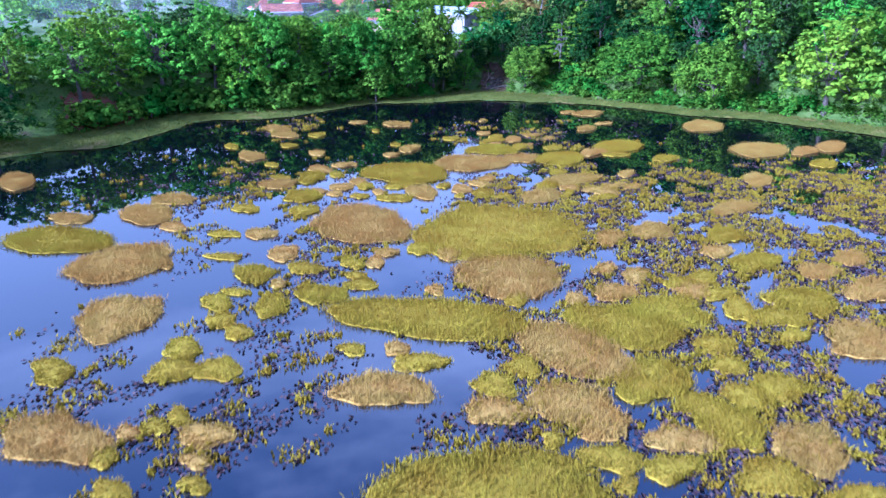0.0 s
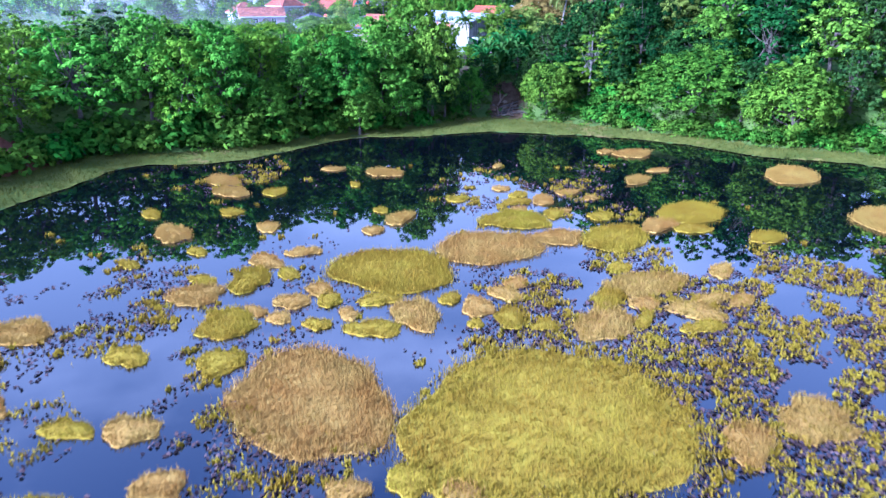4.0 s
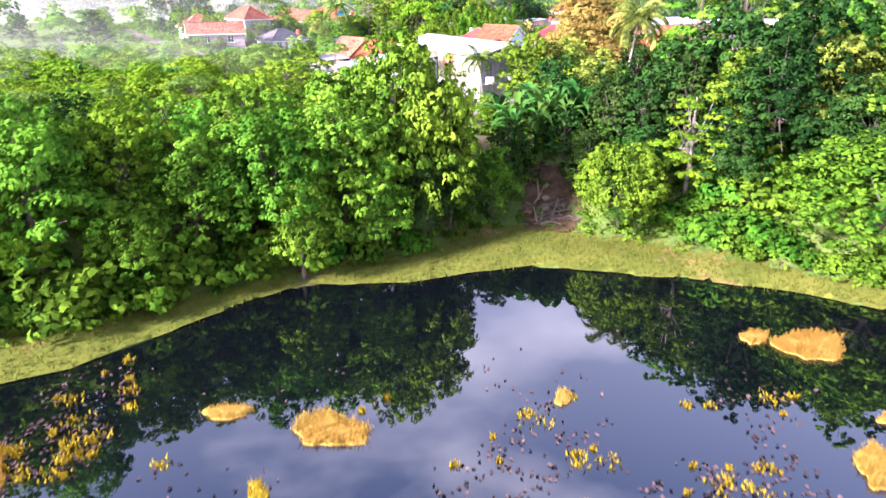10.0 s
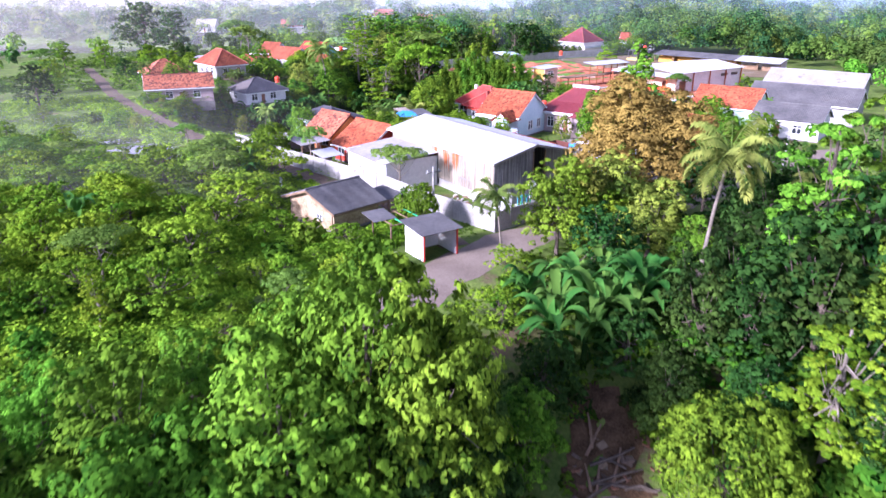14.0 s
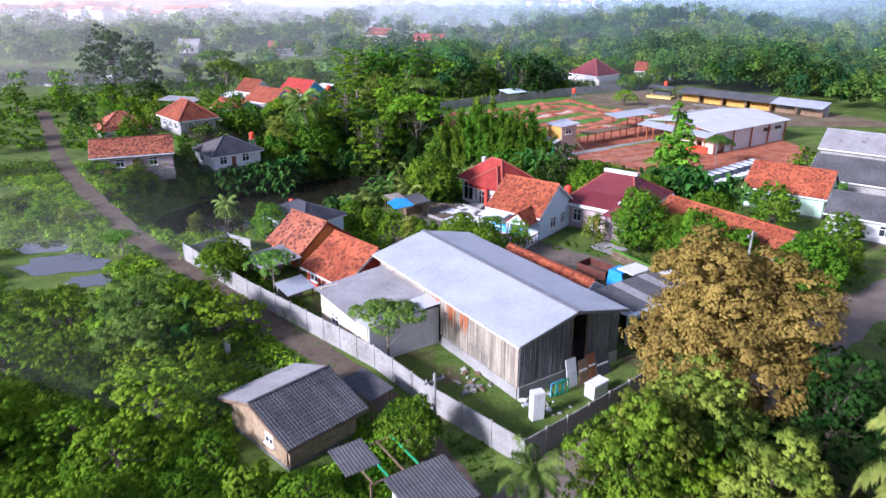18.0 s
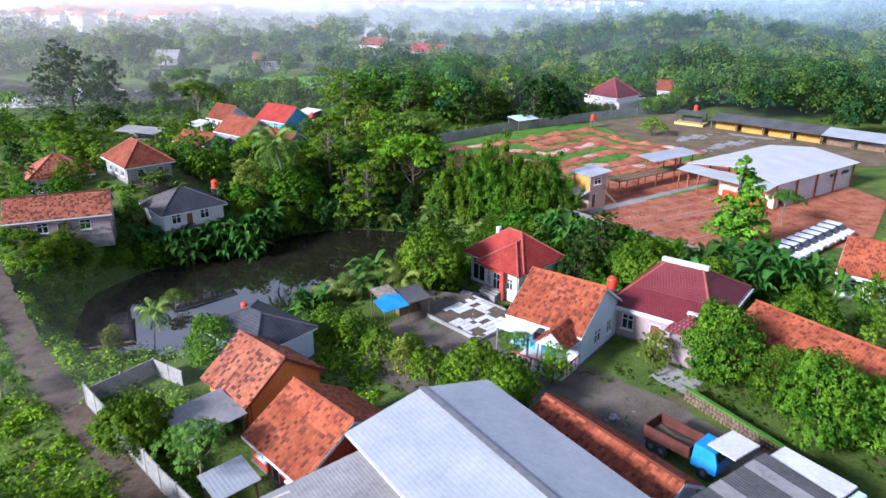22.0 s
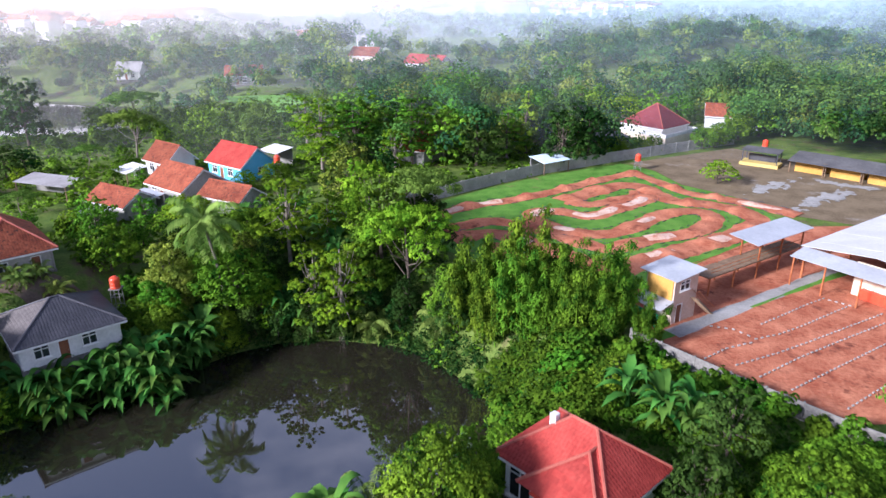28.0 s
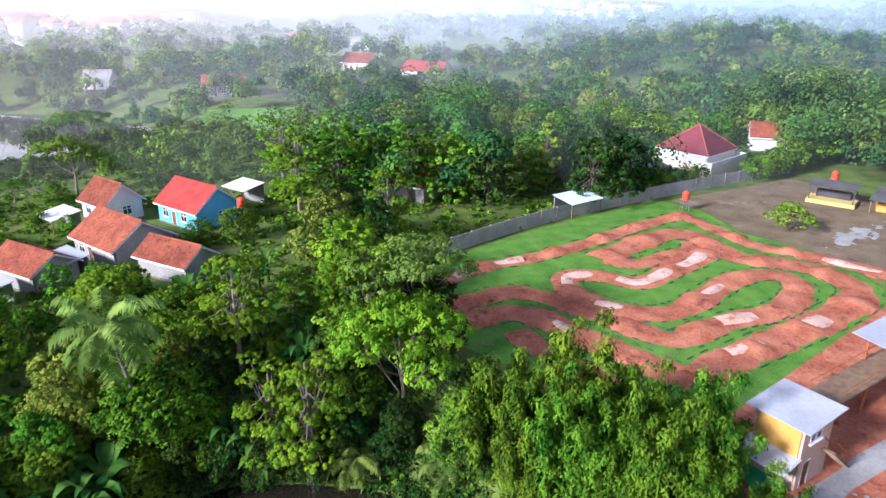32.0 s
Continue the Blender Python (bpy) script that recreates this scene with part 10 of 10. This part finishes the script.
# this and the next: far bank's deep shade is put into the leaf colour
undergrowth("undergrowth", 4200, -52, 10, 192, 254, 0.6, 1.4, 30, 0.38, 53, M_LEAF_DARK, "green growth hanging over the second pond's banks",
            lambda x, y: far_from_works(x, y) & (poly_distance(WATER_2, x, y) < 10) & ((y > 226) | ((poly_distance(WATER_2, x, y) < 3.5) & (x > -34) & (y > 208))))
undergrowth("undergrowth", 3400, -50, 10, 205, 248, 0.7, 1.4, 40, 0.34, 57, M_LEAF_DARK, "growth overhanging the second pond's edge, leaf colour darkened for its shade",
            lambda x, y: (poly_distance(WATER_2, x, y) > -0.2) & (poly_distance(WATER_2, x, y) < 3.0) & (y > 226))
undergrowth("undergrowth", 2600, -56, -32, 194, 230, 0.35, 0.95, 34, 0.30, 59, M_SCRUB, "olive-green weeds and bushes on the pond's open bank",
            lambda x, y: far_from_works(x, y) & (poly_distance(WATER_2, x, y) < 6.5) & (wobble(x, y, 3.0, 7.0) + 0.25 * (y > 214) > -0.1))
undergrowth("undergrowth", 1200, 2, 16, 212, 234, 0.7, 1.7, 44, 0.42, 56, M_SHRUB, "bright green creepers spilling down the pond bank", lambda x, y: far_from_works(x, y) & (poly_distance(WATER_2, x, y) < 9))
undergrowth("undergrowth", 1800, 6, 40, 202, 236, 0.5, 1.3, 34, 0.36, 54, M_SHRUB, "green growth below the track wall", far_from_works)
undergrowth("undergrowth", 4500, -100, 30, 236, 345, 0.5, 1.4, 18, 0.6, 55, M_LEAF, "weeds and bushes among the far houses", lambda x, y: far_from_works(x, y, 0.5) & (poly_distance(FIELD_PADDY, x, y) > 1))

undergrowth("weeds", 16000, -30, 62, 142, 222, 0.12, 0.42, 11, 0.22, 58, M_SHRUB, "tufts of low weeds in the village yards",
            lambda x, y: far_from_works(x, y) & (wobble(x, y, 5.0, 2.0) > -0.35))

# ---- morning haze over the valley, put into tinted see-through sheets ----
def haze_sheet_material(name, tint, cover, spread=(-140.0, 110.0, 1.55, 0.75), fade=None, foot=(0.0, 0.1)):
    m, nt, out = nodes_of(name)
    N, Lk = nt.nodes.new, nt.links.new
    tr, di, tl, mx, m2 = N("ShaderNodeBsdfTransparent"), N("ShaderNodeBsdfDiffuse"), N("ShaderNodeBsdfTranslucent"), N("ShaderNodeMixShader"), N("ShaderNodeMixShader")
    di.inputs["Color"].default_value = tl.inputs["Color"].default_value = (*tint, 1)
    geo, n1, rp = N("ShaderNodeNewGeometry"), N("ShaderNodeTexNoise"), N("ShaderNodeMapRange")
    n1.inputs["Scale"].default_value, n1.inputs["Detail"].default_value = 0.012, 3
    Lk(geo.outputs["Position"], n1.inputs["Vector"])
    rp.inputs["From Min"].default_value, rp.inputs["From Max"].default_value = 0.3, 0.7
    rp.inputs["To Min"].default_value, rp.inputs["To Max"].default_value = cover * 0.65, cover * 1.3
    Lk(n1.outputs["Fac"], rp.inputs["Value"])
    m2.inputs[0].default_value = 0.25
    # fixed normal leaning towards the sun keeps the sheets evenly bright
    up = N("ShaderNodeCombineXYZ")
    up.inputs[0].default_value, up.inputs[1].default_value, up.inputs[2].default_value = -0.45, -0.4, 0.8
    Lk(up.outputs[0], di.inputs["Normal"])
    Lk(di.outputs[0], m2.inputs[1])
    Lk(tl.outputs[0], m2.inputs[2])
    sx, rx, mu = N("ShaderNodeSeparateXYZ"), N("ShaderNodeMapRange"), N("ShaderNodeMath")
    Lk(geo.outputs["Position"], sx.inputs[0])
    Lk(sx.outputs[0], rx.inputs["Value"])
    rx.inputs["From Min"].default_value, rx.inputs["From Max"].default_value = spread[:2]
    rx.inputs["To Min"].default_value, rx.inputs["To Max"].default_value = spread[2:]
    # haze colour is painted in: warm white at the left, tint at the right
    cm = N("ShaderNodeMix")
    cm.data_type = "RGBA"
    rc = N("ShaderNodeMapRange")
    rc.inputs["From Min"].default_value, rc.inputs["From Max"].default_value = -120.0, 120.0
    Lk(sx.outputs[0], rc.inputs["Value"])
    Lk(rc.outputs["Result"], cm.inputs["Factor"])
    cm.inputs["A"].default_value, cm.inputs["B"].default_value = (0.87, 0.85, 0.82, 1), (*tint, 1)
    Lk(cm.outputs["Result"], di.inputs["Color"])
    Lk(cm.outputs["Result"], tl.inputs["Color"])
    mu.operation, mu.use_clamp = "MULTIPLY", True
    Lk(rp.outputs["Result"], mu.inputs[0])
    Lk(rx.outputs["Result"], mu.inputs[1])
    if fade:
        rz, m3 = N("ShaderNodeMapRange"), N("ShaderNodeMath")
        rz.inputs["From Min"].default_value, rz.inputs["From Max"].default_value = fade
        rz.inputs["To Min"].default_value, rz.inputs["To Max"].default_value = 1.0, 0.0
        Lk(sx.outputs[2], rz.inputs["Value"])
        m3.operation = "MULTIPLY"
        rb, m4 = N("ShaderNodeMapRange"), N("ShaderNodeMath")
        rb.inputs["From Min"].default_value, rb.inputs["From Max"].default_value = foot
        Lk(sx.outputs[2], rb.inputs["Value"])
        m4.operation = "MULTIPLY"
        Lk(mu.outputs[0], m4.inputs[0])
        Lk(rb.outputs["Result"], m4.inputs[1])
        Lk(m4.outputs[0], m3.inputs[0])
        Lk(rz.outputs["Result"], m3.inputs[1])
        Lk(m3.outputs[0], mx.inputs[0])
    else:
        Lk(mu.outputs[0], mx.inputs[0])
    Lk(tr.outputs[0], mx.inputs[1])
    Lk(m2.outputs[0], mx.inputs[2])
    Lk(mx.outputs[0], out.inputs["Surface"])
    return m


# haze painted on upright sheets, covering more with every step into the distance
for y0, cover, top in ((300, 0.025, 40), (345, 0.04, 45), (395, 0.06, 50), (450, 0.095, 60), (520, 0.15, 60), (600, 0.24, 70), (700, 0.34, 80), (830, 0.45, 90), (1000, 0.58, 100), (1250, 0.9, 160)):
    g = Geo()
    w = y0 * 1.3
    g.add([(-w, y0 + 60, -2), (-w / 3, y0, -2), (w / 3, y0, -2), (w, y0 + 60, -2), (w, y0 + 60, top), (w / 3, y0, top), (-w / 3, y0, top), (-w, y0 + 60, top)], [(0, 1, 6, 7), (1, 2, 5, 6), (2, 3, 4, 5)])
    tagged(put("mist", g, haze_sheet_material("mist", (0.64, 0.83, 1.0), cover)), "thin pale sheet standing in for morning haze over the valley", "mist", kind="stuff")

# added sheets that imitate haze and glare above the left-hand scrub
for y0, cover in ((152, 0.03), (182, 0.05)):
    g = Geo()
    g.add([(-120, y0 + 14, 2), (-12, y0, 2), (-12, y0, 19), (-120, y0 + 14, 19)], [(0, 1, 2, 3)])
    tagged(put("mist", g, haze_sheet_material("low_haze_sheet", (0.9, 0.93, 0.95), cover, (-40.0, -12.0, 1.3, 0.0), (8.0, 18.5))), "faint added sheet standing in for haze over the open scrub land", "mist", kind="stuff")

# ---- roof tiles that can be told apart ----
for deck, me, mt in TILE_PIECES:
    o = new("tile", me)
    o.parent = deck
    o.matrix_local = mt
